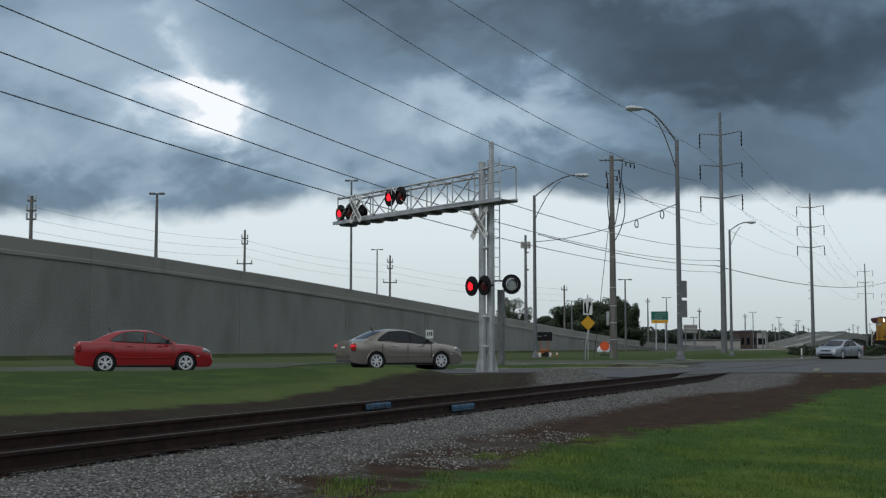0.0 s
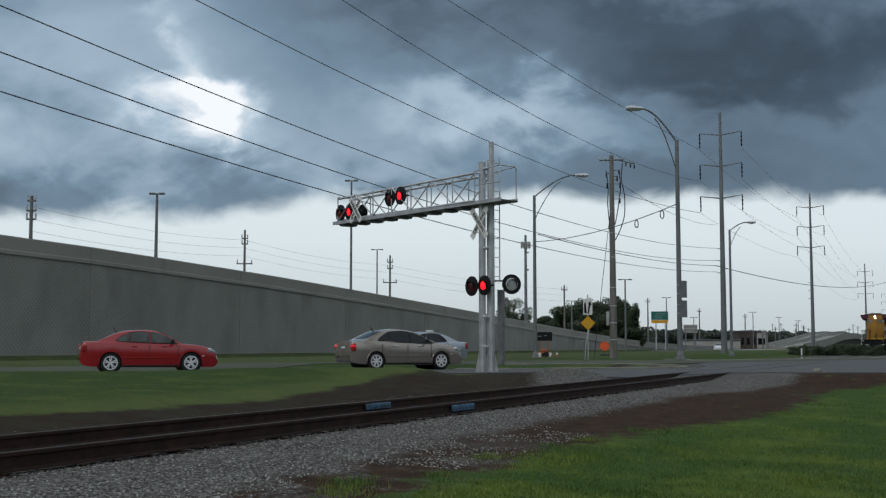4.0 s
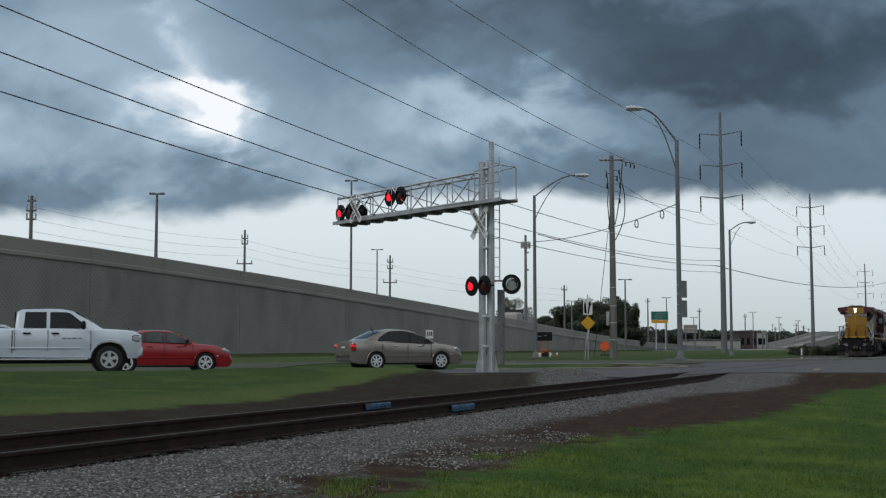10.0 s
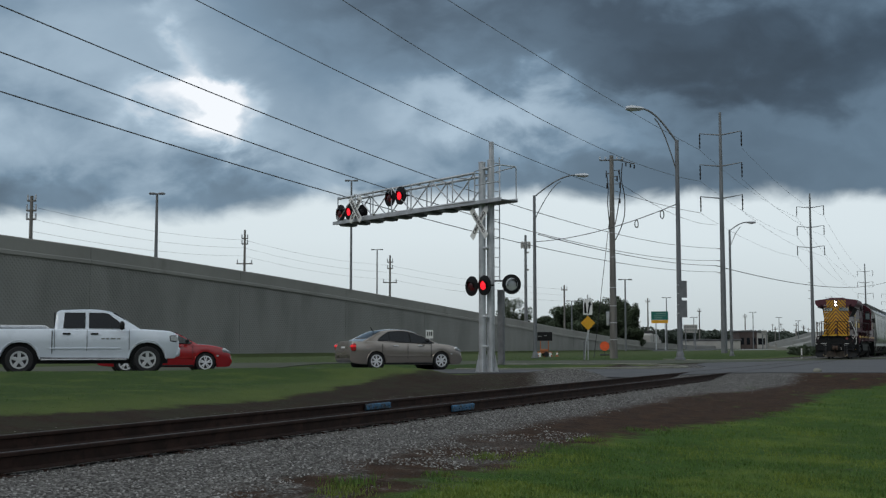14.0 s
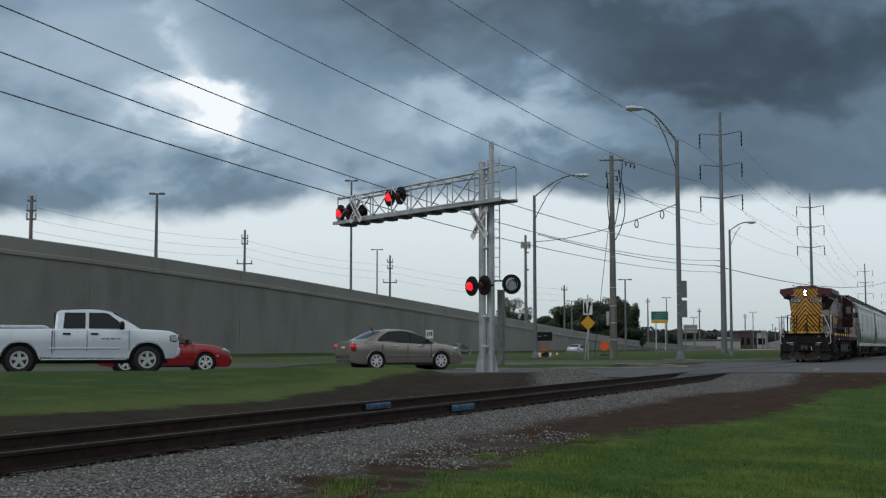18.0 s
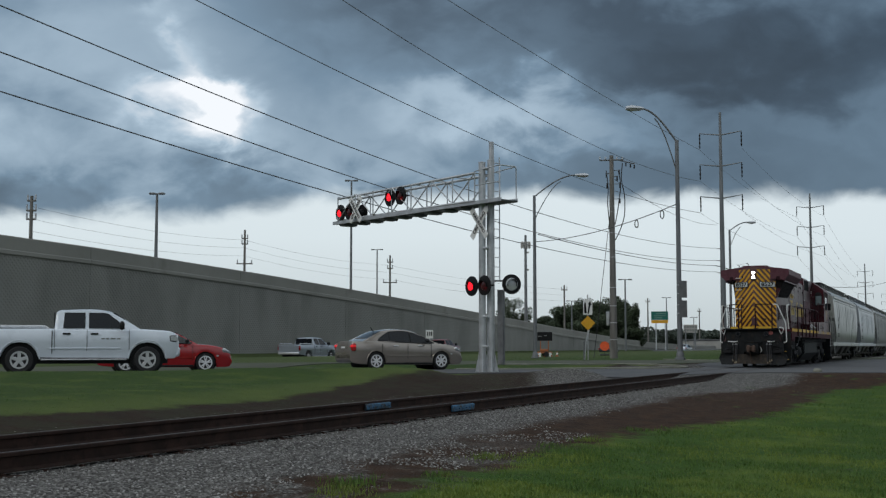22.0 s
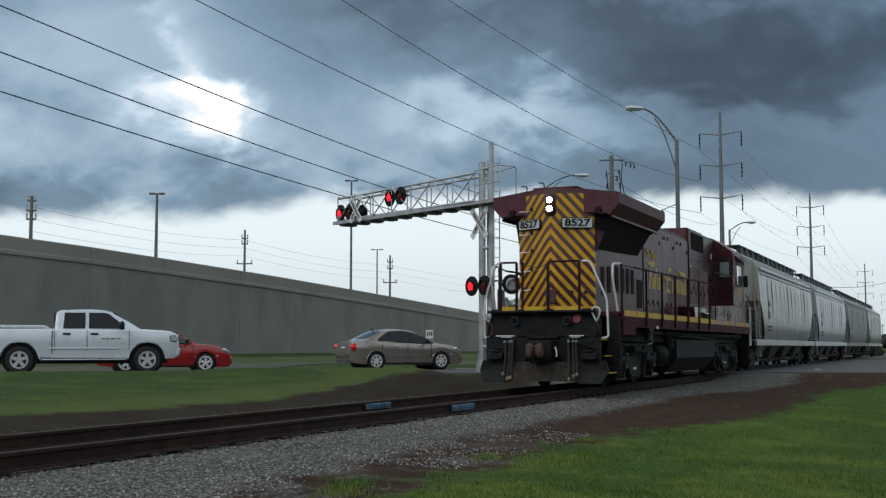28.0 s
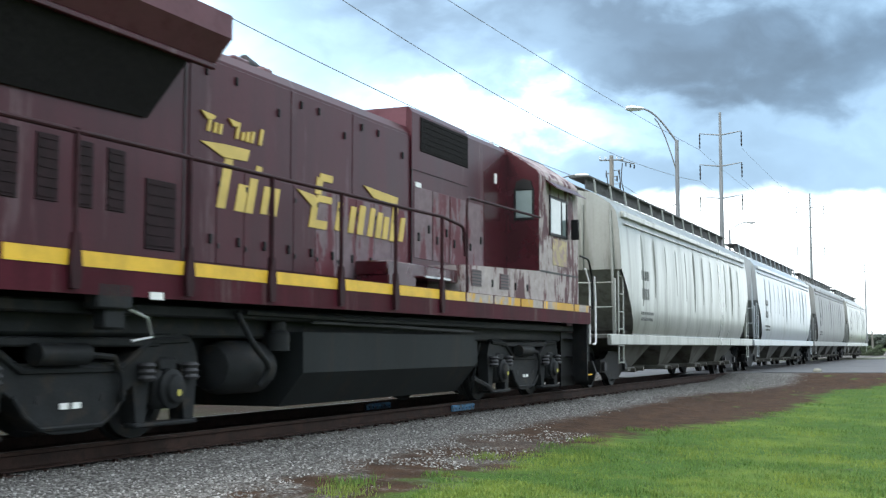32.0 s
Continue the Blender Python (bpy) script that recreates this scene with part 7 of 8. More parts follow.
def transmission_pole(x, y, z, h, arms=True):
    t = thing("transmission_pole", "tall grey tapered steel transmission pole with insulator arms", "power pole", at=pose(x, y, z), group="transmission poles")
    part("pole", Build().tube([(0, 0, 0), (0, 0, h * 0.5), (0, 0, h)], [0.38, 0.28, 0.15], 14), POLE_GREY, t)
    for i, zz in enumerate((h - 2.6, h - 6.5, h - 10.5)):
        for s in (-1, 1):
            part("arm", Build().tube([(0, 0, zz - 0.25), (0, s * 1.2, zz - 0.1), (0, s * 2.6, zz + 0.1)], [0.09, 0.07, 0.05], 8), POLE_GREY, t)
            part("insulator", Build().lathe([(0.03, 0.05), (0.05, -0.1), (0.11, -0.15), (0.05, -0.4), (0.11, -0.6), (0.05, -0.9), (0.11, -1.1), (0.05, -1.5), (0.11, -1.6), (0.03, -1.9)], 8, pose(0, s * 2.55, zz + 0.05)), BLACK, t)
    for zz in (h * 0.43, h * 0.38, h * 0.33):
        part("bracket", Build().tube([(0, 0, zz), (0, 0.7, zz + 0.05)], 0.05, 8), POLE_GREY, t)
    return t


transmission_pole(147.6, 26.4, 0.1, 29.8)
transmission_pole(243.5, 26.3, 0.1, 31.0)
transmission_pole(444, 29.9, 0.1, 30.0)
transmission_pole(640, 33, 0.1, 30.0)


def wooden_pole(x, y, z, h, r=0.19):
    t = thing("utility_pole", "grey weathered timber utility pole with wires and cable loops", "utility pole", at=pose(x, y, z))
    part("pole", Build().tube([(0, 0, 0), (0, 0, h * 0.5), (0, 0, h)], [r * 1.15, r * 0.86, r * 0.60], 14), WOOD, t)
    d = plan3(1, 0)
    v = Vector((0, 0, 1))
    part("cross_arm", Build().tube([d * -0.80 + v * (h - 0.32), d * 0.80 + v * (h - 0.28)], 0.05, 6), POLE_GREY, t)
    part("side_arm", Build().tube([d * 0.55 + v * (h - 0.32), d * 1.55 + v * (h - 0.55)], 0.04, 6), POLE_GREY, t)
    for q in (-0.76, -0.4, 0.35, 0.72):
        part("insulator", Build().lathe([(0.03, 0), (0.06, 0.05), (0.035, 0.10), (0.06, 0.15), (0.02, 0.2)], 8, Matrix.Translation(d * q + v * (h - 0.28))), STEEL, t)
    for q, z in ((0.95, 0.5), (1.25, 0.58), (1.5, 0.64)):
        part("insulator", Build().lathe([(0.03, 0), (0.07, 0.06), (0.035, 0.12), (0.06, 0.2), (0.02, 0.26)], 8, Matrix.Translation(d * q + v * (h - z - 0.22))), DARK_STEEL, t)
    for q, z in ((0.50, 1.1), (0.36, 1.5), (0.55, 2.0), (0.52, 3.0), (-0.34, 1.3), (-0.30, 2.0)):
        part("fuse_switch", Build().box(tuple(d * q + v * (h - z)), (0.10, 0.10, 0.34), ch=0.03), DARK_STEEL, t)
        part("bracket", Build().tube([d * (0.12 if q > 0 else -0.12) + v * (h - z + 0.1), d * q + v * (h - z + 0.14)], 0.022, 6), POLE_GREY, t)
    for pts in (((0.45, 1.0), (0.62, 1.9), (0.48, 2.9), (0.36, 3.8), (0.18, 4.6)), ((0.72, 0.5), (0.60, 1.6), (0.86, 2.6), (0.84, 4.0), (0.55, 4.9), (0.20, 5.6)), ((-0.35, 1.0), (-0.22, 2.2), (-0.30, 3.2), (-0.2, 4.2), (-0.16, 5.4))):
        part("cable", Build().tube(bent([d * q + v * (h - z) for q, z in pts], 0.4), 0.032, 6), DARK_STEEL, t)
    part("conduit", Build().cyl(d * -0.22 + Vector((0, -0.05, 0)), d * -0.19 + Vector((0, -0.05, h * 0.62)), 0.05, n=8), STEEL, t)
    part("meter_box", Build().box(tuple(d * -0.34 + v * 2.6), (0.2, 0.2, 0.9), ch=0.02), STEEL, t)
    for zz in (1.2, 2.3, 3.4, 4.6, 6.6, 8.2, 9.6):
        part("band", Build().lathe([(r * (1.17 - 0.045 * zz), 0), (r * (1.17 - 0.045 * zz), 0.05)], 14, pose(0, 0, zz)), STEEL, t)
    return t


lx, ly = plan(11.13, 78)
wooden_pole(lx, ly, 0.16, 13.35, 0.225)


# ---- wires ----
def wire(pts, r, label="dark overhead power line", name="power_line", material=None):
    return tagged(part(name, Build().tube(pts, r, 5), material or WIRE_DARK), label, "power line", "overhead lines")


def span(a, c, sag, n=24):
    a, c = Vector(a), Vector(c)
    return [a + (c - a) * (i / n) - Vector((0, 0, sag * 4 * (i / n) * (1 - i / n))) for i in range(n + 1)]


for dy, z, sag in ((-2.55, 25.3, 4.5), (-2.55, 21.4, 4.5), (-2.55, 17.4, 4.5), (2.55, 25.3, 4.5), (2.55, 21.4, 4.5), (2.55, 17.4, 4.5)):
    wire(span((147.6, 26.4 + dy, z), (243.5, 26.3 + dy, z + 1.2), 0.9), 0.015, "thin grey high-voltage power line", material=WIRE_GREY)
    wire(span((243.5, 26.3 + dy, z + 1.2), (444, 29.9 + dy, z + 0.2), 2.6), 0.017, "thin grey high-voltage power line", material=WIRE_GREY)


def catenary(y, p, q, r, x0, x1, n=60):
    """A sagging wire along x at y: a parabola through three (x, z) points."""
    out = []
    for i in range(n + 1):
        x = x0 + (x1 - x0) * i / n
        z = sum(a[1] * (x - b[0]) * (x - c[0]) / ((a[0] - b[0]) * (a[0] - c[0])) for a, b, c in ((p, q, r), (q, p, r), (r, p, q)))
        out.append((x, y, z))
    return out


for y, p, q, r in ((28.9, (67.6, 22.7), (116, 24.0), (147.5, 25.3)), (28.9, (53.7, 18.9), (91.5, 18.35), (147.5, 21.4)), (28.9, (40.8, 15.4), (74.9, 14.8), (147.5, 17.45)),
                   (27.1, (27.9, 11.52), (61.6, 10.47), (147.5, 13.0)), (27.1, (28.0, 10.06), (55.2, 9.13), (147.5, 11.5)), (27.1, (28.0, 8.83), (66.7, 7.96), (147.5, 10.1))):
    wire(catenary(y, p, q, r, -20, 147.5), 0.024, material=WIRE_NEAR)

# ---- signs and things beside the road ----
SIGN_YELLOW = surface("sign_yellow", (0.70, 0.36, 0.02), 0.45, 0.0, 0.06, 3.0, 0.0)
SIGN_BACK = surface("sign_back_aluminium", (0.24, 0.245, 0.25), 0.4, 0.5, 0.1, 3.0, 0.0)
LEAF = surface("leaf_green", (0.055, 0.078, 0.040), 0.8, 0.0, 0.35, 1.5, 0.0)
LEAF_FAR = surface("far_leaf_green", (0.050, 0.066, 0.050), 0.85, 0.0, 0.3, 0.3, 0.0)
BARK = surface("bark", (0.055, 0.045, 0.036), 0.9, 0.0, 0.3, 3.0, 0.4)
BRICK_FAR = surface("dark_brick", (0.075, 0.055, 0.050), 0.85, 0.0, 0.2, 0.8, 0.1)
PALE_WALL = surface("pale_wall", (0.40, 0.39, 0.36), 0.8, 0.0, 0.1, 0.4, 0.1)
ROOF_GREY = surface("grey_roof", (0.12, 0.12, 0.125), 0.7, 0.0, 0.15, 0.5, 0.1)


def facing(x, y, z, turn=0.0):
    """A frame whose +z looks back along the road and whose +y is up."""
    return Matrix.Translation((x, y, z)) @ Matrix.Rotation(radians(-66.62 + turn), 4, "Z") @ pose(0, 0, 0, 90)


def keep_right_sign():
    x, y = plan(7.28, 60)
    t = thing("road_sign", "white lane arrow sign over a yellow diamond on a post", "road sign", at=pose(x, y, 0.28))
    r = plan3(1, 0)
    part("post", Build().cyl((0, 0, 0), (0, 0, 3.25), 0.032, n=8), STEEL, t)
    part("lean_post", Build().tube([r * -0.18, r * -0.10 + Vector((0, 0, 0.9)), r * 0.06 + Vector((0, 0, 1.5))], 0.035, 8), STEEL, t, "leaning pale post")
    part("stub_post", Build().cyl(r * -0.2, r * -0.20 + Vector((0, 0, 0.9)), 0.04, n=8), surface_cache2g(), t)
    m = facing(0, 0, 2.62)
    p = part("arrow_panel", Build().box((0, 0, 0.04), (0.46, 0.76, 0.012), m, ch=0.004), WHITE, t, "white panel with a black arrow", smooth=None)
    b = Build().prism([(-0.18, -0.30), (-0.06, -0.30), (-0.09, 0.12), (-0.13, 0.30), (-0.19, 0.12)], 0.048, 0.054, "z", m)
    b.prism([(-0.02, -0.32), (0.06, -0.32), (0.10, 0.0), (0.15, 0.12), (0.20, 0.10), (0.12, 0.33), (0.00, 0.14), (0.06, 0.14), (0.02, 0.0)], 0.048, 0.054, "z", m)
    part("arrow", b, BLACK, p, smooth=None)
    part("diamond", Build().box((0, 0, 0.04), (0.52, 0.52, 0.012), facing(0, 0, 1.83) @ pose(0, 0, 0, 0, 0, 45)), SIGN_YELLOW, t, "plain yellow diamond", smooth=None)
    return t


keep_right_sign()


def speed_sign():
    x, y = plan(-0.84, 74)
    t = thing("road_sign", "small white square sign with dark marks on a thin post", "road sign", at=pose(x, y, 0.25))
    part("post", Build().cyl((0, 0, 0), (0, 0, 1.7), 0.03, n=8), STEEL, t)
    m = facing(0, 0, 1.45)
    p = part("panel", Build().box((0, 0, 0.04), (0.45, 0.52, 0.012), m), WHITE, t, smooth=None)
    for q in (-0.11, 0.02, 0.13):
        part("mark", Build().box((q, 0.02, 0.05), (0.07, 0.26, 0.006), m), BLACK, p, smooth=None)


speed_sign()


def arrow_board():
    x, y = plan(7.10, 84)
    t = thing("arrow_board_trailer", "orange trailer with a raised black arrow board", "road works trailer", at=pose(x, y, 0.2) @ Matrix.Rotation(radians(-66.6), 4, "Z"))
    part("board", Build().box((0.05, 0, 1.45), (1.05, 0.10, 0.62), ch=0.02), BLACK, t, "black board")
    part("lamps", Build().box((-0.3, -0.056, 1.45), (0.3, 0.012, 0.06)).box((0.1, -0.056, 1.5), (0.2, 0.012, 0.06)), surface_cache2(), t)
    for q in (-0.25, 0.3):
        part("mast", Build().box((q, 0, 0.85), (0.06, 0.06, 0.9)), ORANGE_DULL, t, "orange mast")
    part("chassis", Build().box((0, 0, 0.30), (1.1, 1.1, 0.10), ch=0.03).box((0.0, 0, 0.46), (0.5, 0.6, 0.22), ch=0.05), ORANGE_DULL, t, "faded orange chassis")
    for q in (-0.34, 0.0, 0.36):
        part("barricade_foot", Build().box((q, -0.58, 0.15), (0.16, 0.06, 0.30), ch=0.015), WHITE if q else ORANGE_DULL, t)
    for s in (-1, 1):
        part("tyre", Build().lathe([(0.1, -0.08), (0.28, -0.08), (0.30, 0.0), (0.28, 0.08), (0.1, 0.08)], 16, pose(0.1, s * 0.62, 0.20, 90) @ Matrix.Diagonal((0.66, 0.66, 1, 1))), TYRE, t)


ORANGE_DULL = surface("faded_orange", (0.34, 0.12, 0.04), 0.6, 0.0, 0.2, 3.0, 0.05)
arrow_board()


def barrel(l, d):
    x, y = plan(l, d)
    t = thing("traffic_cone", "small orange and white road works cone", "traffic cone", at=pose(x, y, ground_z(x, y)), group="road works cones")
    part("cone", Build().lathe([(0.15, 0), (0.15, 0.04), (0.10, 0.05), (0.05, 0.36), (0.025, 0.40)], 14), ORANGE_DULL, t)
    part("band", Build().lathe([(0.087, 0.16), (0.062, 0.30)], 14), WHITE, t)


for l, d in ((7.18, 90), (8.30, 92), (8.87, 93)):
    barrel(l, d)


def orange_sign():
    x, y = plan(12.43, 92)
    t = thing("road_sign", "round fluorescent orange road works sign on a low stand", "road sign", at=pose(x, y, 0.25))
    m = facing(0, 0, 0.72)
    part("panel", Build().prism([(0.37 * math.cos(a * math.pi / 6), 0.37 * math.sin(a * math.pi / 6)) for a in range(12)], 0.03, 0.05, "z", m), ORANGE, t, smooth=None)
    part("stand", Build().cyl((0, 0, 0.05), (0, 0, 0.9), 0.02, n=6).box((0, 0, 0.05), (0.7, 0.5, 0.1), Matrix.Rotation(radians(-66), 4, "Z"), ch=0.03), DARK_STEEL, t)


orange_sign()


def lamp_signs():
    """Two sign backs on the street lamp's pole."""
    x, y = plan(11.32, 56.2)
    for z in (3.63, 2.70):
        t = thing("road_sign", "grey back of a sign strapped to the lamp pole", "road sign", at=pose(x, y, z), group="sign backs")
        part("panel", Build().box((0, 0, 0.0), (0.42, 0.80, 0.012), facing(0, 0, 0, 18), ch=0.004), SIGN_BACK, t, smooth=None)
        part("strap", Build().box((-0.12, 0.2, -0.03), (0.30, 0.04, 0.05), facing(0, 0, 0, 18)).box((-0.12, -0.2, -0.03), (0.30, 0.04, 0.05), facing(0, 0, 0, 18)), STEEL, t, smooth=None)


lamp_signs()


def guide_sign():
    x, y = plan(34.49, 190)
    t = thing("highway_sign", "green highway guide sign with a yellow panel below on two posts", "highway sign", at=pose(x, y, 0.4))
    m = facing(0, 0, 5.85 - 0.4)
    p = part("green_panel", Build().box((0, 0, 0.06), (2.7, 1.35, 0.05), m, ch=0.02), SIGN_GREEN, t, "green panel with pale bars", smooth=None)
    pale = surface("pale_green", (0.30, 0.42, 0.38), 0.5)
    for yy, w, o in ((0.35, 1.6, 0.2), (0.0, 1.9, 0.0), (-0.35, 1.3, -0.3)):
        for i in range(6):
            part("bar", Build().box((o - w / 2 + w * (i + 0.5) / 6, yy, 0.09), (w / 6 * 0.7, 0.13, 0.01), m), pale, p, smooth=None)
    part("yellow_panel", Build().box((0, -0.95, 0.06), (2.7, 0.5, 0.05), m, ch=0.02), SIGN_YELLOW, t, "yellow panel", smooth=None)
    for q in (-0.6, 0.9):
        part("post", Build().cyl(tuple(plan3(q, 0)), tuple(plan3(q, 0) + Vector((0, 0, 4.6))), 0.09, n=8), STEEL, t)


guide_sign()


def pole_lamp(l, d, z0, z1, heads=2, label="thin grey parking light pole", reach=0.9):
    x, y = plan(l, d)
    t = thing("light_pole", label, "light pole", at=pose(x, y, z0), group="light poles")
    h = z1 - z0
    part("pole", Build().tube([(0, 0, 0), (0, 0, h)], [0.13, 0.09], 8), POLE_GREY, t)
    r = plan3(1, 0)
    for i in range(heads):
        s = (-1, 1)[i % 2]
        part("lamp_head", Build().cyl((0, 0, h), tuple(r * s * reach * 0.5 + Vector((0, 0, h))), 0.05, n=6).box((0, 0, 0), (0.5, 0.3, 0.16), Matrix.Translation(r * s * reach * 0.7 + Vector((0, 0, h))) @ Matrix.Rotation(radians(-66.6), 4, "Z"), ch=0.06), SIGN_BACK, t)
    return t


def timber_pole(l, d, z0, z1, arms=((0.25, 1.6),), label="thin dark timber power pole"):
    x, y = plan(l, d)
    t = thing("utility_pole", label, "utility pole", at=pose(x, y, z0), group="distant power poles")
    h = z1 - z0
    part("pole", Build().tube([(0, 0, 0), (0, 0, h)], [0.20, 0.13], 8), WOOD, t)
    r = plan3(1, 0)
    for drop, w in arms:
        part("cross_arm", Build().tube([r * -w + Vector((0, 0, h - drop)), r * w + Vector((0, 0, h - drop))], 0.08, 6), WOOD, t)
        for q in (-1, 1):
            part("insulator", Build().cyl(tuple(r * w * q * 0.9 + Vector((0, 0, h - drop))), tuple(r * w * q * 0.9 + Vector((0, 0, h - drop + 0.5))), 0.07, n=6), STEEL, t)
    return t


# beyond the ramp
timber_pole(-33.35, 96, 0.4, 13.12, ((0.4, 0.35), (1.2, 0.4), (1.9, 0.4)))
pole_lamp(-21.26, 88, 7.42, 12.27, 2, reach=0.5)
timber_pole(-25.04, 150, 0.4, 15.66, ((1.1, 0.4), (1.8, 0.4), (4.3, 1.0)))
pole_lamp(-8.92, 115.3, 6.44, 17.07, 2, reach=0.6)
pole_lamp(-9.42, 170, 0.4, 14.78, 2)
timber_pole(-7.57, 170, 0.4, 13.97, ((1.0, 0.4), (1.9, 0.4), (3.9, 1.0)))
for px_l, d, z1 in ((20.36, 200, 11.22), (44.65, 260, 11.48), (64.44, 300, 10.54), (80.98, 320, 9.67)):
    timber_pole(px_l, d, 0.4, z1, ((0.8, 0.5),))
for px_l, d, z1 in ((20.51, 190, 8.19), (22.94, 150, 9.36), (43.09, 230, 10.37), (58.82, 280, 7.78),
                    (75.31, 290, 9.26), (92.88, 330, 9.00), (107.09, 360, 8.72)):
    pole_lamp(px_l, d, 0.4, z1, 2)
for k_ in range(22):
    d = 380 + 14 * k_ + random.uniform(-20, 20)
    l = d * random.uniform(0.265, 0.375)
    timber_pole(l, d, 0.4, 0.9 + d * random.uniform(0.011, 0.020), ((0.8, 0.8),), "distant thin power pole")


def cell_tower():
    x, y = plan(11.47, 165)
    h = 16.10
    t = thing("cell_tower", "slim grey mobile phone mast with an antenna ring", "phone mast", at=pose(x, y, 0.3))
    part("pole", Build().tube([(0, 0, 0), (0, 0, h)], [0.26, 0.16], 12), SIGN_BACK, t)
    for i in range(9):
        a = 2 * math.pi * i / 9
        part("antenna", Build().box((0.62 * math.cos(a), 0.62 * math.sin(a), h - 1.4), (0.14, 0.14, 0.95), ch=0.03), PALE_WALL, t)
    part("ring", Build().lathe([(0.55, 0), (0.60, 0), (0.60, 0.06), (0.55, 0.06)], 16, pose(0, 0, h - 1.4), ring=True).box((0, 0, h - 1.37), (1.15, 0.06, 0.06)).box((0, 0, h - 1.37), (0.06, 1.15, 0.06)), STEEL, t)
    for z in (h * 0.85, h * 0.7):
        part("dish", Build().cyl((0, 0, z), (0.35, -0.3, z), 0.12, n=10), PALE_WALL, t)


cell_tower()


# ---- trees ----
def tree(l, d, z0, height, width, seed, material=None, clumps=90, per=26, name="tree", label="dark green broad-leaved tree with a dense crown", leaf=0.5):
    rng = random.Random(seed)
    x, y = plan(l, d)
    t = thing(name, label, "tree", at=pose(x, y, z0), group="trees")
    b = Build().tube([(0, 0, 0), (0.1, 0, height * 0.25), (0.0, 0.1, height * 0.5)], [height * 0.03, height * 0.022, height * 0.012], 8)
    for i in range(6):
        a = rng.uniform(0, 6.28)
        b.tube([(0, 0, height * rng.uniform(0.2, 0.35)), (width * 0.2 * math.cos(a), width * 0.2 * math.sin(a), height * 0.5), (width * 0.38 * math.cos(a), width * 0.38 * math.sin(a), height * rng.uniform(0.6, 0.8))], [height * 0.012, height * 0.008, height * 0.003], 6)
    part("trunk", b, BARK, t)
    # the crown is a heap of uneven lobes, each a loose shell of leaves
    lobes = [(Vector((0, 0, height * 0.45)), width * 0.30, height * 0.36)] * 3
    for _ in range(max(8, clumps // 6)):
        a, q, zc = rng.uniform(0, 6.283), rng.random() ** 0.6, rng.uniform(0.16, 0.84)
        rad = width * 0.40 * q * (1.0 - 0.7 * max(0.0, zc - 0.45))
        lobes.append((Vector((rad * math.cos(a), rad * math.sin(a), height * zc)), width * rng.uniform(0.09, 0.20), height * rng.uniform(0.08, 0.17)))
    vs, fs = [], []
    for i in range(clumps * per):
        c, rw, rh = lobes[rng.randrange(len(lobes))]
        u_ = Vector((rng.gauss(0, 1), rng.gauss(0, 1), rng.gauss(0, 1))).normalized()
        q = 0.35 + 0.6 * rng.random() ** 0.5 + abs(rng.gauss(0, 0.16))
        p = c + Vector((u_.x * rw * q, u_.y * rw * q, u_.z * rh * q))
        if p.z > height:
            p.z = height - rng.random() * 0.4
        u_ = (u_ + Vector((rng.uniform(-1, 1), rng.uniform(-1, 1), rng.uniform(-1, 1)))).orthogonal().normalized() * leaf
        w_ = u_.orthogonal().normalized() * leaf * 0.6
        o = len(vs)
        vs += [p - u_, p + w_, p + u_, p - w_]
        fs.append((o, o + 1, o + 2, o + 3))
    me = bpy.data.meshes.new("crown")
    me.from_pydata([tuple(v_) for v_ in vs], [], fs)
    part("crown", me, material or LEAF, t)
    return t


tree(12.85, 215, 0.5, 9.7, 7.2, 1, clumps=120, per=60, leaf=0.18)
for i, (l, d, z1, w) in enumerate(((19.6, 226, 6.6, 6.5), (22.2, 223, 8.6, 7.5), (24.8, 228, 9.6, 8), (27.6, 224, 10.1, 8.5), (30.6, 228, 10.3, 8), (33.3, 224, 10.0, 6.5), (35.2, 222, 8.6, 4.0), (21.0, 222, 5.0, 7), (25.4, 221, 6.0, 8), (30.0, 221, 6.4, 8), (34.0, 221, 6.0, 6))):
    tree(l, d, 0.4, z1, w, 10 + i, clumps=200, per=60, leaf=0.22)
for i in range(40):
    f = i / 39
    d = 520 + 60 * math.sin(i * 1.7)
    l = d * (0.170 + 0.225 * f)
    tree(l, d, 0.4, d * (0.0165 - 0.0062 * f) * (0.82 + 0.28 * abs(math.sin(i * 2.3))), 19 + 6 * math.sin(i * 3.1), 60 + i, LEAF_FAR, 70, 26, label="distant dark tree in a low tree line", leaf=0.7)
for i in range(22):
    l, d = 40.30, 130
    tree(l + i * 0.36 - 1.5 + 0.3 * math.sin(i * 3), d + 4 * math.sin(i * 2.1), -0.15, 0.8 + 0.7 * abs(math.sin(i * 1.3)), 2.0 + 0.6 * math.sin(i * 2.7), 120 + i, LEAF, 50, 34, "bush", "low scrubby green bush beside the track", 0.07)


# ---- far buildings and the far overpass ----
def block(l, d, w, dep, h, material, label, windows=0, name="building"):
    x, y = plan(l, d)
    t = thing(name, label, "building", at=pose(x, y, 0.4) @ Matrix.Rotation(radians(-66.6), 4, "Z"), group="distant buildings")
    part("wall", Build().box((0, 0, h / 2), (w, dep, h)), material, t, smooth=None)
    part("roof", Build().box((0, 0, h + 0.15), (w + 0.5, dep + 0.5, 0.3), ch=0.05), ROOF_GREY, t, smooth=None)
    for i in range(windows):
        part("window", Build().box((-w / 2 + w * (i + 0.5) / windows, -dep / 2 - 0.02, h * 0.45), (w / windows * 0.55, 0.06, h * 0.4)), GLASS, t, smooth=None)
    return t


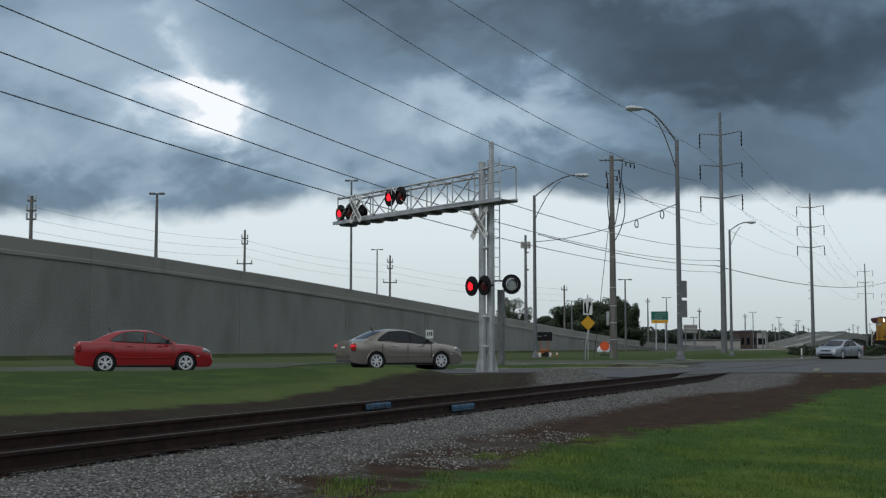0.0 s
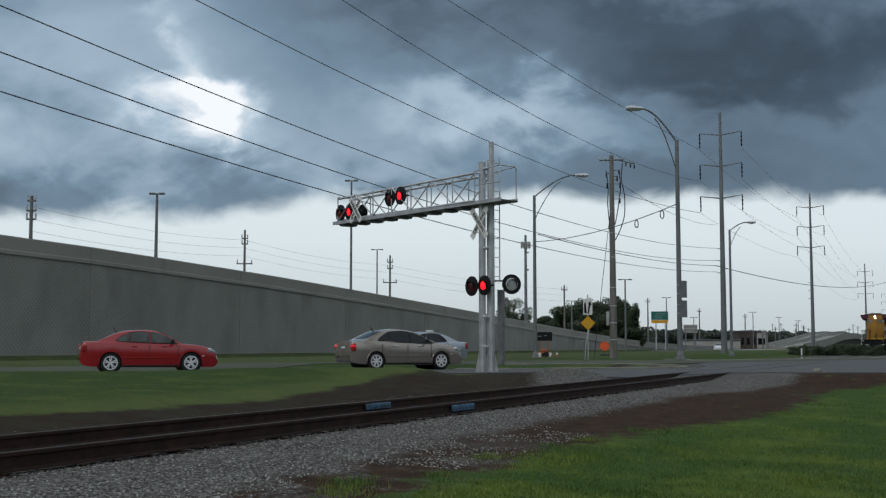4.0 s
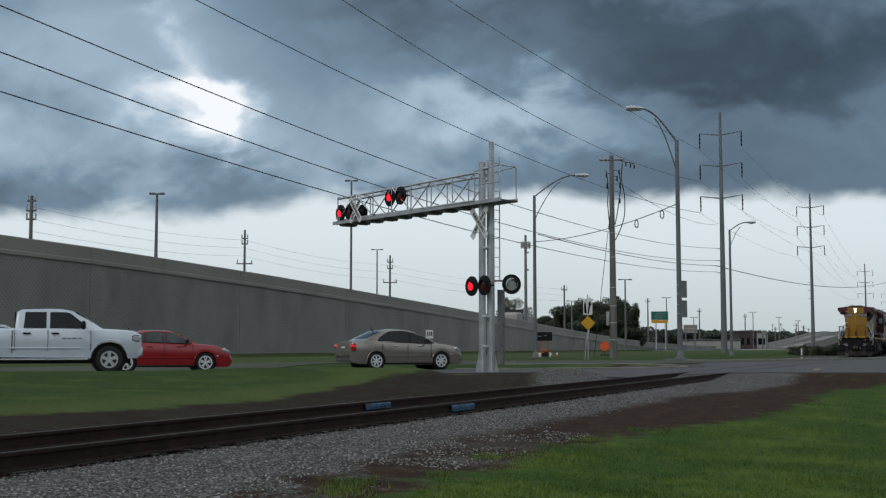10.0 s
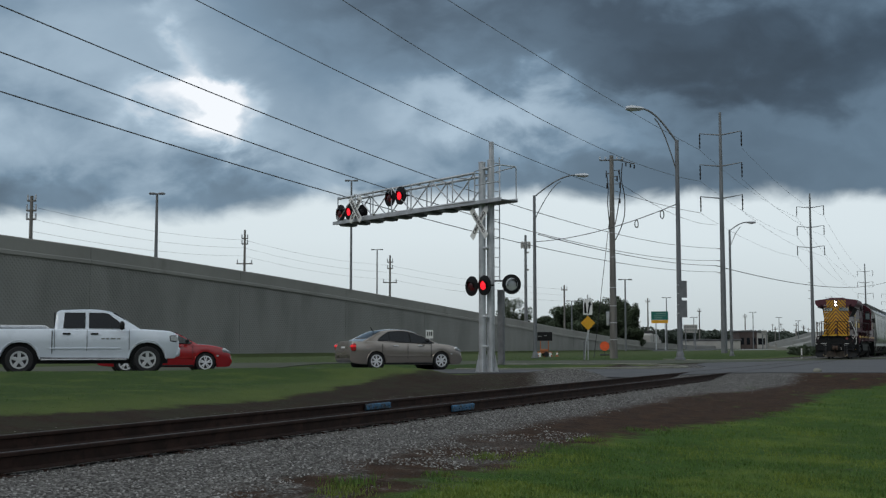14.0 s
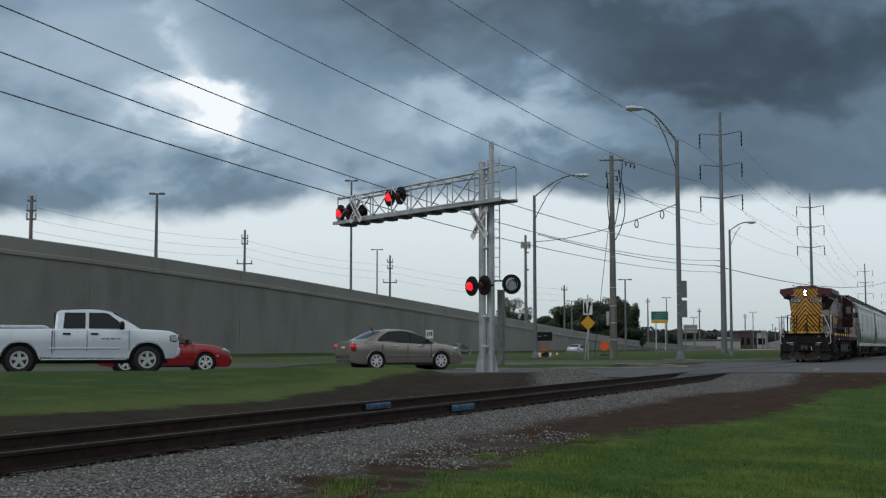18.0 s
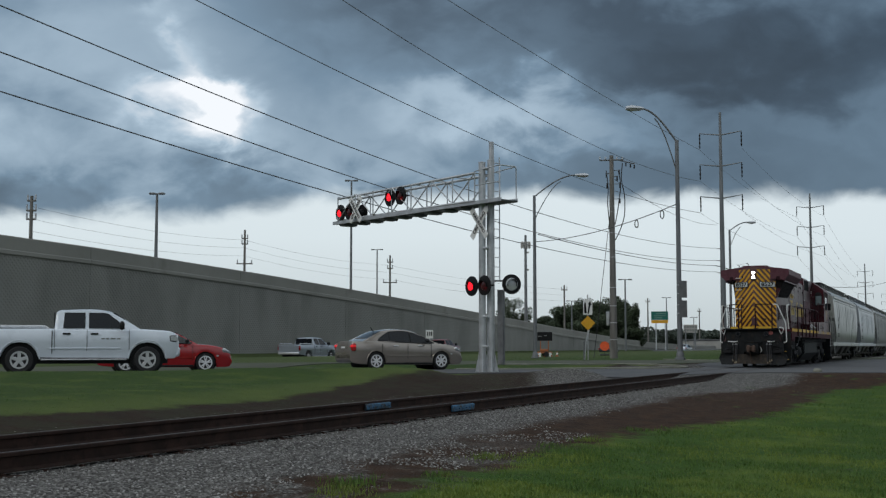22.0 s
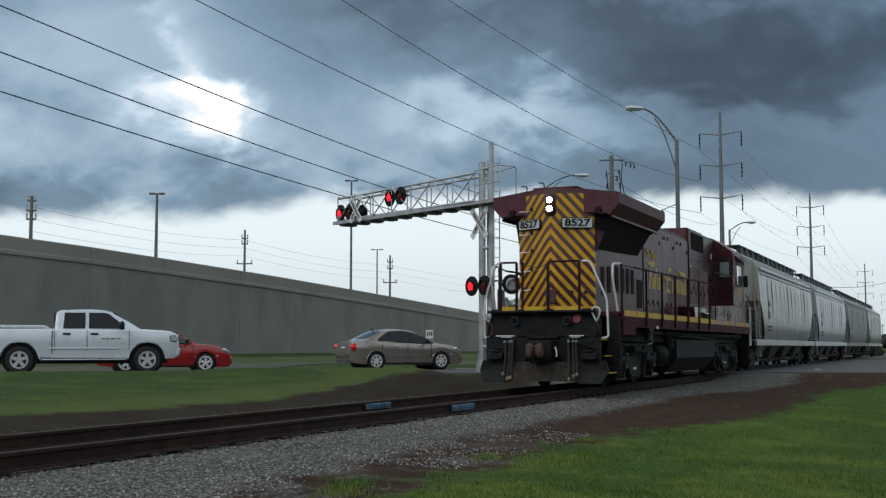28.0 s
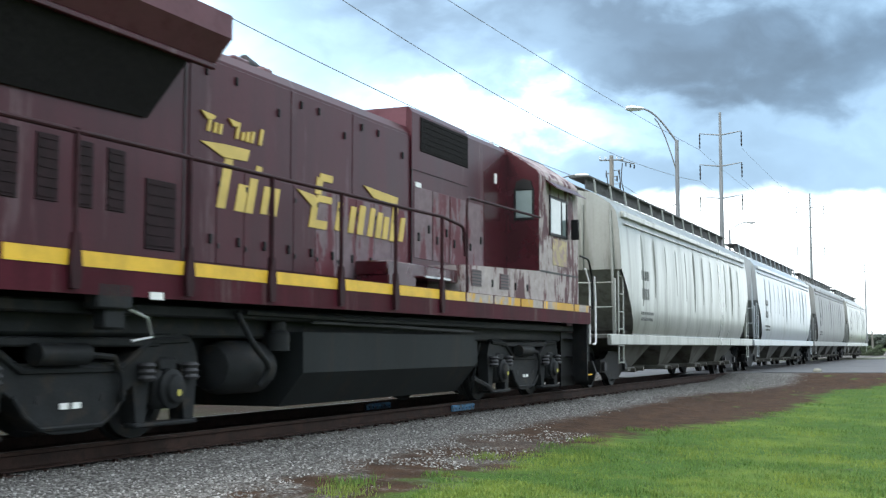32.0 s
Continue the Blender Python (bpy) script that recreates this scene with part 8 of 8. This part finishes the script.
block(75.6, 300, 4.3, 8, 4.2, BRICK_FAR, "dark brick commercial building far off", 3)
block(65.4, 292, 12.5, 8, 2.0, PALE_WALL, "pale low wall-like building far off", 0)
block(87.75, 340, 7, 8, 4.43, PALE_WALL, "small pale shop building far off", 2)
block(33.01, 232, 4, 6, 3.97, PALE_WALL, "small pale building beside the trees", 1)


def board_sign(l, d, zc, w, h, label):
    x, y = plan(l, d)
    t = thing("billboard", label, "billboard", at=pose(x, y, 0.4))
    m = facing(0, 0, zc - 0.4)
    p = part("panel", Build().box((0, 0, 0), (w, h, 0.15), m, ch=0.03), PALE_WALL, t, smooth=None)
    for r_ in (-0.2, 0.22):
        for i in range(5):
            part("bar", Build().box((-w * 0.4 + w * 0.2 * i, h * r_, 0.08), (w * 0.13, h * 0.24, 0.01), m), surface_cache2(), p, smooth=None)
    for q in (-w * 0.35, w * 0.35):
        part("post", Build().cyl(tuple(plan3(q, 0)), tuple(plan3(q, 0) + Vector((0, 0, zc - 0.4))), 0.12, n=8), POLE_GREY, t)


board_sign(51.80, 250, 4.68, 2.9, 1.7, "pale billboard with dark bars")
board_sign(64.58, 240, 3.63, 1.1, 1.0, "small white square sign on posts")


DARK_FILL = surface("shaded_earth_fill", (0.045, 0.047, 0.038), 0.95, 0.0, 0.3, 0.3, 0.2)


def overpass():
    """Two ramps that climb to a bridge in the distance."""
    for line in (((84.48, 300, 1.05), (105.22, 350, 2.88), (126.35, 400, 5.05), (154.26, 470, 6.21), (193.53, 560, 4.85)),
                 ((72.52, 250, 0.79), (93.01, 300, 2.04), (114.35, 350, 4.04), (142.19, 420, 4.86), (177.50, 500, 3.72))):
        ramp = thing("overpass_ramp", "pale concrete overpass ramp on round piers far off", "overpass", kind="structure")
        rows, foot = [], []
        for (l0, d0, z0), (l1, d1, z1) in zip(line, line[1:]):
            for i in range(4):
                f = i / 4
                x, y = plan(l0 + (l1 - l0) * f, d0 + (d1 - d0) * f)
                z = max(0.5, z0 + (z1 - z0) * f)
                foot.append((x, y, z))
                low = max(0.2, z - 1.1)
                rows.append([(x, y - 3, low), (x, y - 3, z + 0.8), (x, y - 2.7, z + 0.8), (x, y - 2.5, z), (x, y + 2.5, z), (x, y + 2.7, z + 0.8), (x, y + 3, z + 0.8), (x, y + 3, low)])
        part("deck", Build().loft(rows), CONCRETE, ramp, smooth=None)
        for x, y, z in foot[::2]:
            if z > 1.6:
                part("pier", Build().cyl((x, y - 1.6, 0.2), (x, y - 1.6, z - 1.0), 0.5, n=10).cyl((x, y + 1.6, 0.2), (x, y + 1.6, z - 1.0), 0.5, n=10), CONCRETE, ramp)
        # the fill's dark colour carries the shade under the deck
        part("fill", Build().loft([[(x, y - 2.4, 0.2), (x, y - 2.4, z - 1.0), (x, y + 2.4, z - 1.0), (x, y + 2.4, 0.2)] for x, y, z in foot if z > 1.25]), DARK_FILL, ramp, "earth fill coloured dark for the shade under the deck", smooth=None)


overpass()


# ---- small things near the crossing ----
def marker_post():
    x, y = plan(29.98, 100)
    t = thing("marker_post", "short white marker post in the verge", "marker post", at=pose(x, y, -0.05))
    part("post", Build().box((0, 0, 0.42), (0.12, 0.12, 0.84), ch=0.02), WHITE, t)
    part("band", Build().box((0, 0, 0.2), (0.125, 0.125, 0.12)), BLACK, t)


marker_post()
x, y = plan(13.94, 44.5)
b = Build()
for dx, dy, s in ((-0.2, 0, 0.22), (0.05, 0.05, 0.26), (0.3, 0, 0.2)):
    b.box((x + dx, y + dy, ground_z(x, y) + 0.06), (s * 1.2, s, s * 0.7), ch=0.05)
tagged(part("concrete_lump", b, CURB), "broken lump of pale concrete beside the road", "rubble")


def cables():
    a = Vector((*plan(5.96, 76.4), 7.66))
    c = Vector((*plan(11.11, 56.5), 7.69))
    wire(span(a, c, 0.35), 0.022, "thin span cable with two coiled loops")
    for f in (0.775, 0.925):
        q = a + (c - a) * f - Vector((0, 0, 0.35 * 4 * f * (1 - f) + 0.22))
        r = plan3(1, 0)
        b = Build().tube([q + r * 0.09 * math.cos(w * 0.5236) + Vector((0, 0, 0.2 * math.sin(w * 0.5236))) for w in range(13)], 0.025, 6)
        tagged(part("cable_coil", b, BLACK), "black coil of spare cable hung on the span", "cable coil", "cable coils")
    for p, q, sag, r_ in (((6.16, 77, 8.19), (33.37, 146, 10.87), 0.5, 0.028),
                          ((33.37, 146, 10.87), (122.78, 330, 18.70), 2.0, 0.05), ((11.33, 78, 11.92), (33.67, 146, 15.89), 0.8, 0.016)):
        wire(span((*plan(*p[:2]), p[2]), (*plan(*q[:2]), q[2]), sag), r_)
    # the lines beyond the ramp
    for z in (0, 1, 2):
        for p, q in (((-33.52, 96, 12.29), (-25.13, 150, 14.37)), ((-25.13, 150, 14.37), (-7.59, 170, 12.51)), ((-7.59, 170, 12.51), (20.40, 200, 10.56))):
            wire(span((*plan(*p[:2]), p[2] - z * 1.0), (*plan(*q[:2]), q[2] - z * 1.0), 0.55), 0.011, "thin grey power line beyond the ramp", material=WIRE_GREY)
    g0 = Vector((*plan(11.22, 78), 11.47))
    g1 = Vector((*plan(9.84, 78), 0.2))
    wire([g0, (g0 + g1) / 2, g1], 0.02, "thin guy wire from the timber pole to the ground", "guy_wire")


cables()


# ---- far traffic ----
def small_car(kind, paint, label):
    if kind == "sedan":
        return make_sedan(label, paint, 4.6, 2.7, 0.89, 1.45, 0.32, 0.98, PLAIN_ARCH, ((0.28, 0.49), (0.51, 0.715)), 0.98, 0.90, 0.95, False, 5, "far traffic")
    t = copy_thing(white_pickup, Matrix())
    t["label"], t["group"] = label, "far traffic"
    for o in t.children:
        if o.data.materials[0] == WHITE_CAR:
            o.data = o.data.copy()
            o.data.materials[0] = paint
    return t


DEEP_RED = surface("deep_red_car_paint", (0.16, 0.012, 0.014), 0.3, 0.0, 0.05, 1.0, 0.0, coat=0.7)
DARK_CAR = surface("dark_car_paint", (0.03, 0.032, 0.036), 0.3, 0.2, 0.05, 1.0, 0.0, coat=0.7)
far_cars = [small_car("sedan", SILVER_CAR, "pale silver saloon driving below the retaining wall"), small_car("pickup", DEEP_RED, "deep red pickup truck driving below the retaining wall"),
            small_car("pickup", SILVER_CAR, "silver pickup truck driving below the retaining wall"), small_car("sedan", WHITE_CAR, "white saloon driving away past the ramp's low end"),
            small_car("sedan", DARK_CAR, "dark saloon driving below the retaining wall")]
for l, d, turn, paint, lab in ((69.3, 330, 60, DEEP_RED, "red car standing far off"), (80.9, 350, 200, WHITE_CAR, "white car driving far off"),
                               (72.8, 337, 20, SILVER_CAR, "silver car standing far off"), (93.7, 340, 200, DEEP_RED, "red car far off")):
    c = small_car("sedan", paint, lab)
    x, y = plan(l, d)
    c.matrix_basis = pose(x, y, ground_z(x, y) + 0.04, 0, 0, -66.6 + turn)


def refuse_truck():
    t = thing("refuse_truck", "white refuse truck driving down the ramp behind the parapet", "truck")
    part("body", Build().loft([[(x_, y_, z_) for y_, z_ in ((-1.25, 1.0), (-1.25, h_ - 0.2), (-1.0, h_), (1.0, h_), (1.25, h_ - 0.2), (1.25, 1.0))] for x_, h_ in ((0, 2.6), (0.5, 3.0), (2.6, 3.05), (2.62, 2.95), (6.6, 2.95), (7.4, 2.7))]), PALE_WALL, t, "off-white body", smooth=None)
    part("tailgate_rib", Build().box((2.6, 0, 2.3), (0.16, 2.56, 2.5)), DARK_STEEL, t)
    part("cab", Build().loft([[(x_, y_, z_) for y_, z_ in ((-1.2, 0.8), (-1.2, h_ - 0.2), (-1.05, h_), (1.05, h_), (1.2, h_ - 0.2), (1.2, 0.8))] for x_, h_ in ((7.5, 2.45), (8.9, 2.45), (9.4, 1.95), (9.6, 1.9))]), PALE_WALL, t, smooth=None)
    for s in (-1, 1):
        part("cab_window", Build().box((8.3, s * 1.205, 2.2), (0.9, 0.02, 0.65)), GLASS, t, smooth=None)
        part("mirror", Build().tube([(9.2, s * 1.25, 2.6), (9.35, s * 1.5, 2.5), (9.35, s * 1.5, 1.9)], 0.05, 6), DARK_STEEL, t)
        for x_ in (1.8, 3.1, 8.4):
            wheel(t, x_, s * 1.05, 0.5, 0.28, 6)
    part("windscreen", Build().box((9.2, 0, 2.35), (0.03, 2.0, 0.6), pose(0, 0, 0)), GLASS, t, smooth=None)
    part("exhaust", Build().cyl((7.45, -0.9, 2.4), (7.45, -0.9, 3.25), 0.09, n=8), DARK_STEEL, t)
    part("chassis", Build().box((4.7, 0, 0.8), (9.4, 1.2, 0.3)), BLACK, t)
    return t


refuse = refuse_truck()


# ---- crushed stone and grass ----
def stones():
    rng = random.Random(5)
    vs, fs = [], []
    base = [(1, 0, 0.1), (0.2, 0.95, 0), (-0.85, 0.5, 0.1), (-0.8, -0.6, 0), (0.35, -0.9, 0.1), (0.1, 0.1, 0.75), (0.0, 0.0, -0.5)]
    tri = [(0, 1, 5), (1, 2, 5), (2, 3, 5), (3, 4, 5), (4, 0, 5), (1, 0, 6), (2, 1, 6), (3, 2, 6), (4, 3, 6), (0, 4, 6)]
    n = 0
    while n < 36000:
        x = 6.5 + 37 * rng.random() ** 1.7
        y = rng.uniform(4.4, 11.6)
        edge = 5.80 + 0.32 * ease(x, 11, 16) - 0.9 * ease(x, 28, 39) + 0.5 * noise.noise(Vector((x * 0.5, y * 0.5, 3))) + rng.gauss(0, 0.22)
        if y < edge or abs(y - LINE_Y) < 0.62 + 0.0 and rng.random() < 0.6:
            continue
        if y > 10.9 + rng.gauss(0, 0.4):
            continue
        s = rng.uniform(0.008, 0.018)
        z = ground_z(x, y) + s * 0.2
        a = rng.uniform(0, 6.283)
        ca, sa, k1, k2 = math.cos(a), math.sin(a), rng.uniform(0.7, 1.3), rng.uniform(0.6, 1.2)
        o = len(vs)
        vs += [(x + s * (px * ca * k1 - py * sa), y + s * (px * sa * k1 + py * ca), z + s * pz * k2) for px, py, pz in base]
        fs += [(i + o, j + o, l_ + o) for i, j, l_ in tri]
        n += 1
    for _ in range(5000):
        x, y = 6.5 + 12 * rng.random() ** 1.3, rng.uniform(4.75, 6.2)
        if noise.noise(Vector((x * 0.9, y * 0.9, 5))) < -0.05 or x > 16.5:
            continue
        s = rng.uniform(0.007, 0.018)
        z = ground_z(x, y) + s * 0.1
        o = len(vs)
        vs += [(x + s * px, y + s * py, z + s * pz) for px, py, pz in base]
        fs += [(i + o, j + o, l_ + o) for i, j, l_ in tri]
    me = bpy.data.meshes.new("crushed_stone")
    me.from_pydata(vs, [], fs)
    m = bpy.data.materials.new("crushed_stone")
    m.use_nodes = True
    nd = Nodes(m.node_tree)
    ri_ = nd.add("ShaderNodeNewGeometry").outputs["Random Per Island"]
    p = nd.add("ShaderNodeBsdfPrincipled")
    nd.put(nd.ramp(ri_, [(0.0, (0.044, 0.040, 0.037)), (0.30, (0.102, 0.097, 0.090)), (0.72, (0.185, 0.179, 0.168)), (1.0, (0.37, 0.36, 0.342))]), p.inputs["Base Color"])
    p.inputs["Roughness"].default_value = 0.9
    nd.put(p.outputs[0], nd.add("ShaderNodeOutputMaterial").inputs[0])
    tagged(part("crushed_stone", me, m), "loose grey crushed stone along the track", "ballast", kind="stuff")


def grass():
    rng = random.Random(9)
    m = bpy.data.materials.new("grass_blades")
    m.use_nodes = True
    nd = Nodes(m.node_tree)
    ri_ = nd.add("ShaderNodeNewGeometry").outputs["Random Per Island"]
    p = nd.add("ShaderNodeBsdfPrincipled")
    tc = nd.add("ShaderNodeTexCoord").outputs["Object"]
    col = nd.ramp(ri_, [(0.0, (0.036, 0.080, 0.011)), (0.5, (0.064, 0.134, 0.017)), (0.93, (0.096, 0.176, 0.024)), (1.0, (0.19, 0.20, 0.055))])
    col = nd.mix(nd.math("MULTIPLY", nd.smooth(nd.noise(tc, 0.55, 6.0, 0.75), 0.46, 0.60), 0.65), col, (0.190, 0.240, 0.032))
    nd.put(col, p.inputs["Base Color"])
    p.inputs["Roughness"].default_value = 0.7
    nd.put(p.outputs[0], nd.add("ShaderNodeOutputMaterial").inputs[0])

    def blades(count, pick, h0, h1, width, label):
        vs, fs = [], []
        n = 0
        while n < count:
            q = pick()
            if q is None:
                continue
            x, y, k_ = q
            z = ground_z(x, y) - 0.01
            a, h = rng.uniform(0, 6.283), rng.uniform(h0, h1) * k_
            lean = rng.uniform(0.1, 0.7) * h
            w = width * rng.uniform(0.7, 1.3)
            b_ = rng.uniform(0, 6.283)
            dx, dy = w * math.cos(a), w * math.sin(a)
            lx_, ly_ = lean * math.cos(b_), lean * math.sin(b_)
            o = len(vs)
            vs += [(x - dx, y - dy, z), (x + dx, y + dy, z), (x + dx * 0.6 + lx_ * 0.4, y + dy * 0.6 + ly_ * 0.4, z + h * 0.6), (x - dx * 0.6 + lx_ * 0.4, y - dy * 0.6 + ly_ * 0.4, z + h * 0.6), (x + lx_, y + ly_, z + h)]
            fs += [(o, o + 1, o + 2, o + 3), (o + 3, o + 2, o + 4)]
            n += 1
        me = bpy.data.meshes.new("grass")
        me.from_pydata(vs, [], fs)
        tagged(part("grass", me, m), label, "grass", kind="stuff")

    def near():
        d = 8.5 + 50 * rng.random() ** 2.2
        l = d * rng.uniform(-0.06, 0.39)
        x, y = plan(l, d)
        edge = 4.55 - 1.15 * ease(x, 14.5, 24) + 0.6 * noise.noise(Vector((x * 0.4, y * 0.4, 7))) + 0.55 * noise.noise(Vector((x * 1.6, y * 1.6, 2))) + rng.gauss(0, 0.10)
        edge -= 1.5 * ease(x, 37, 43)
        tuft = noise.noise(Vector((x * 1.1, y * 1.1, 4))) + 0.6 * noise.noise(Vector((x * 3.1, y * 3.1, 9)))
        if x > 44 or y > edge + 0.5 or (y > edge - 0.15 and tuft < 0.30 + 0.9 * (y - edge)):
            return None
        if tuft < -0.25 and rng.random() < 0.5:
            return None
        return x, y, 0.75 + 0.8 * max(0.0, tuft)

    def bank():
        l = rng.uniform(-17, 2.0)
        d = rng.uniform(16, 38)
        x, y = plan(l, d)
        if y < 12.75 + 1.75 * ease(x, 20, 30) + 0.5 * (1 - ease(x, 12.5, 15.5)) + rng.gauss(0, 0.3) or road_offset(x, y, ROAD_A) < 5.2:
            return None
        return x, y, 1.0

    def tufts():
        c = rng.choice(((9.35, 4.95), (9.7, 5.1), (9.0, 4.8), (12.6, 4.9), (15.5, 4.6)))
        return c[0] + rng.gauss(0, 0.16), c[1] + rng.gauss(0, 0.12), 0.8

    blades(85000, near, 0.025, 0.062, 0.0048, "short green mown grass near the viewer")
    blades(9000, bank, 0.02, 0.036, 0.006, "dull green grass on the bank before the road")
    blades(900, tufts, 0.04, 0.10, 0.005, "small green tufts growing in the stone")


stones()
grass()


# ---- everything that moves ----
def motions():
    # the train runs towards -x; every vehicle keeps its distance
    for ob, gap in [(locomotive_ob, 0.0)] + [(h, 18.95 + 19.62 * i) for i, h in enumerate(hoppers)]:
        walk(ob, [(t, pose(x + gap, LINE_Y, 0)) for t, x in TRAIN])
    # a saloon passes on the far carriageway
    path = [(0.0, 30.6, 92.2, 46), (0.5, 27.0, 88.3, 46), (1.0, 23.0, 83.2, 45.5), (1.5, 18.9, 77.9, 45.5), (2.0, 14.6, 73.2, 45), (2.5, 10.0, 68.6, 44.5), (3.0, 5.6, 64.0, 44), (3.5, 1.6, 59.2, 42), (4.5, -3.6, 53.0, 37), (5.5, -10.1, 47.6, 28), (6.0, -13.75, 45.7, 23), (6.5, -17.4, 44.2, 21), (8.0, -31, 38.4, 24), (9.5, -42, 33, 25), (32.0, -62, 23.0, 26)]
    rows = []
    for t, l, d, a in path:
        x, y = plan(l, d)
        m = pose(x, y, ground_z(x, y) + 0.03, 0, 0, -66.62 + a + 180) @ pose(-2.43, 0, 0)
        rows.append((t, m))
    walk(silver_sedan, rows)
    # the red saloon creeps up and stops
    rows = []
    for t, l in ((0.0, -10.45), (3.5, -10.35), (5.5, -10.0), (6.5, -9.90), (8.0, -9.82), (32.0, -9.82)):
        d = 42.0 + (l + 9.5) * 0.38
        x, y = plan(l, d)
        rows.append((t, pose(x, y, ground_z(x, y) + 0.03, 0, 0, -66.62 + 20) @ pose(-2.30, 0, 0)))
    walk(red_sedan, rows)
    x, y = plan(-1.62, 44.2)
    tan_sedan.matrix_basis = pose(x, y, ground_z(x, y) + 0.03, 0, 0, -66.62 + 27) @ pose(-2.25, 0, 0)
    # the pickup rolls in and stops
    rows = []
    for t, l in ((0.0, -46.0), (6.0, -22.2), (7.5, -16.5), (8.0, -15.13), (8.5, -14.15), (9.0, -13.34), (9.5, -12.55), (10.0, -11.85), (10.5, -11.30), (11.0, -10.93), (11.5, -10.83), (32.0, -10.83)):
        d = 35.8 + (l + 10.5) * 0.36
        x, y = plan(l, d)
        rows.append((t, pose(x, y, ground_z(x, y) + 0.03, 0, 0, -66.62 + 18) @ pose(-3.0, 0, 0)))
    walk(white_pickup, rows)
    # traffic below the wall, all driving towards +x
    far = [(far_cars[0], ((0, -99), (10.5, 28.4), (11.2, 61.0), (12.0, 72.56), (12.6, 79.39), (13.0, 84.25), (14.5, 105.42), (16.5, 132.5), (18.0, 153.6), (20.0, 182.2), (23.0, 226), (32.0, 360))),
           (far_cars[1], ((0, -330), (16.5, 30), (18.4, 66.75), (19.2, 74.56), (20.0, 82.63), (21.0, 95.87), (22.0, 107.2), (23.0, 118.2), (24.0, 129.5), (25.0, 140.47), (25.5, 146.18), (28.0, 176), (32.0, 226))),
           (far_cars[2], ((0, -330), (18.5, 25), (21.2, 72.32), (21.6, 76.85), (22.4, 85.74), (23.4, 98.52), (24.4, 111.09), (24.8, 114.98), (27.0, 142), (32.0, 205))),
           (far_cars[3], ((0, 167.6), (0.5, 176.6), (1.0, 185.4), (1.5, 194.2), (3.0, 221), (6.0, 275), (12.0, 380), (32.0, 560))),
           (far_cars[4], ((0, -160), (14.5, 60), (18.0, 112), (20.0, 140.3), (22.0, 168.5), (23.0, 183.5), (25.5, 221), (32.0, 320)))]
    lane = [(-400, 46.9), (165, 46.9), (230, 44.0), (330, 40.0), (600, 38.0)]
    for ob, table in far:
        rows = []
        for t, x in table:
            y = lerp_table(x, lane)
            turn = math.degrees(math.atan2(lerp_table(x + 5, lane) - y, 5.0))
            rows.append((t, pose(x - 2.3, y, ground_z(x, y) + 0.035, 0, 0, turn)))
        walk(ob, rows)
    # the refuse truck comes down the ramp
    rows = []
    for t, x in ((0.0, -60.0), (3.0, 30.0), (5.5, 86.65), (6.0, 95.93), (6.5, 105.13), (7.0, 114.08), (7.5, 123.15), (8.0, 133.13), (8.5, 141.84), (9.0, 150.28), (10.0, 166.8), (12.0, 202.6), (14.0, 245.4), (17.0, 309.0), (20.0, 372.0), (32.0, 600.0)):
        fall = math.degrees(math.atan2(ramp_z(x) - ramp_z(x - 9.6), 9.6))
        rows.append((t, pose(x, 58.0, max(ramp_z(x) - 1.43, ground_z(x, 58.0) + 0.05), 0, -fall if x < 325 else 0) @ pose(-9.6, 0, 0)))
    walk(refuse, rows)
    # locomotive axles turn as it rolls
    for w in loco_wheels:
        rows, base = [], w.matrix_basis.translation.copy()
        t = 0.0
        while t < 32.0001:
            turn = -math.degrees((TRAIN[0][1] - lerp_table(t, TRAIN)) / 0.508)
            rows.append((t, pose(base.x, base.y, base.z, 0, turn)))
            t += 0.1
        rows[-1] = (32.0, rows[-1][1])
        walk(w, rows)
    # the flashers swing: each lens turns its bright or its dark side out
    half = 0.5557
    for side_i, ob in signal_lenses:
        base = ob.matrix_basis.copy()
        rows, on, t = [], side_i == 0, 0.25
        now = 0.0 if on else 180.0
        rows.append((0.0, base @ pose(0, 0, 0, 0, now)))
        while t < 31.7:
            for i in range(4):
                rows.append((t - 0.05 + i * 0.034, base @ pose(0, 0, 0, 0, now + i * 60.0)))
            now += 180.0
            t += half
        rows.append((32.0, base @ pose(0, 0, 0, 0, now)))
        walk(ob, rows)


motions()
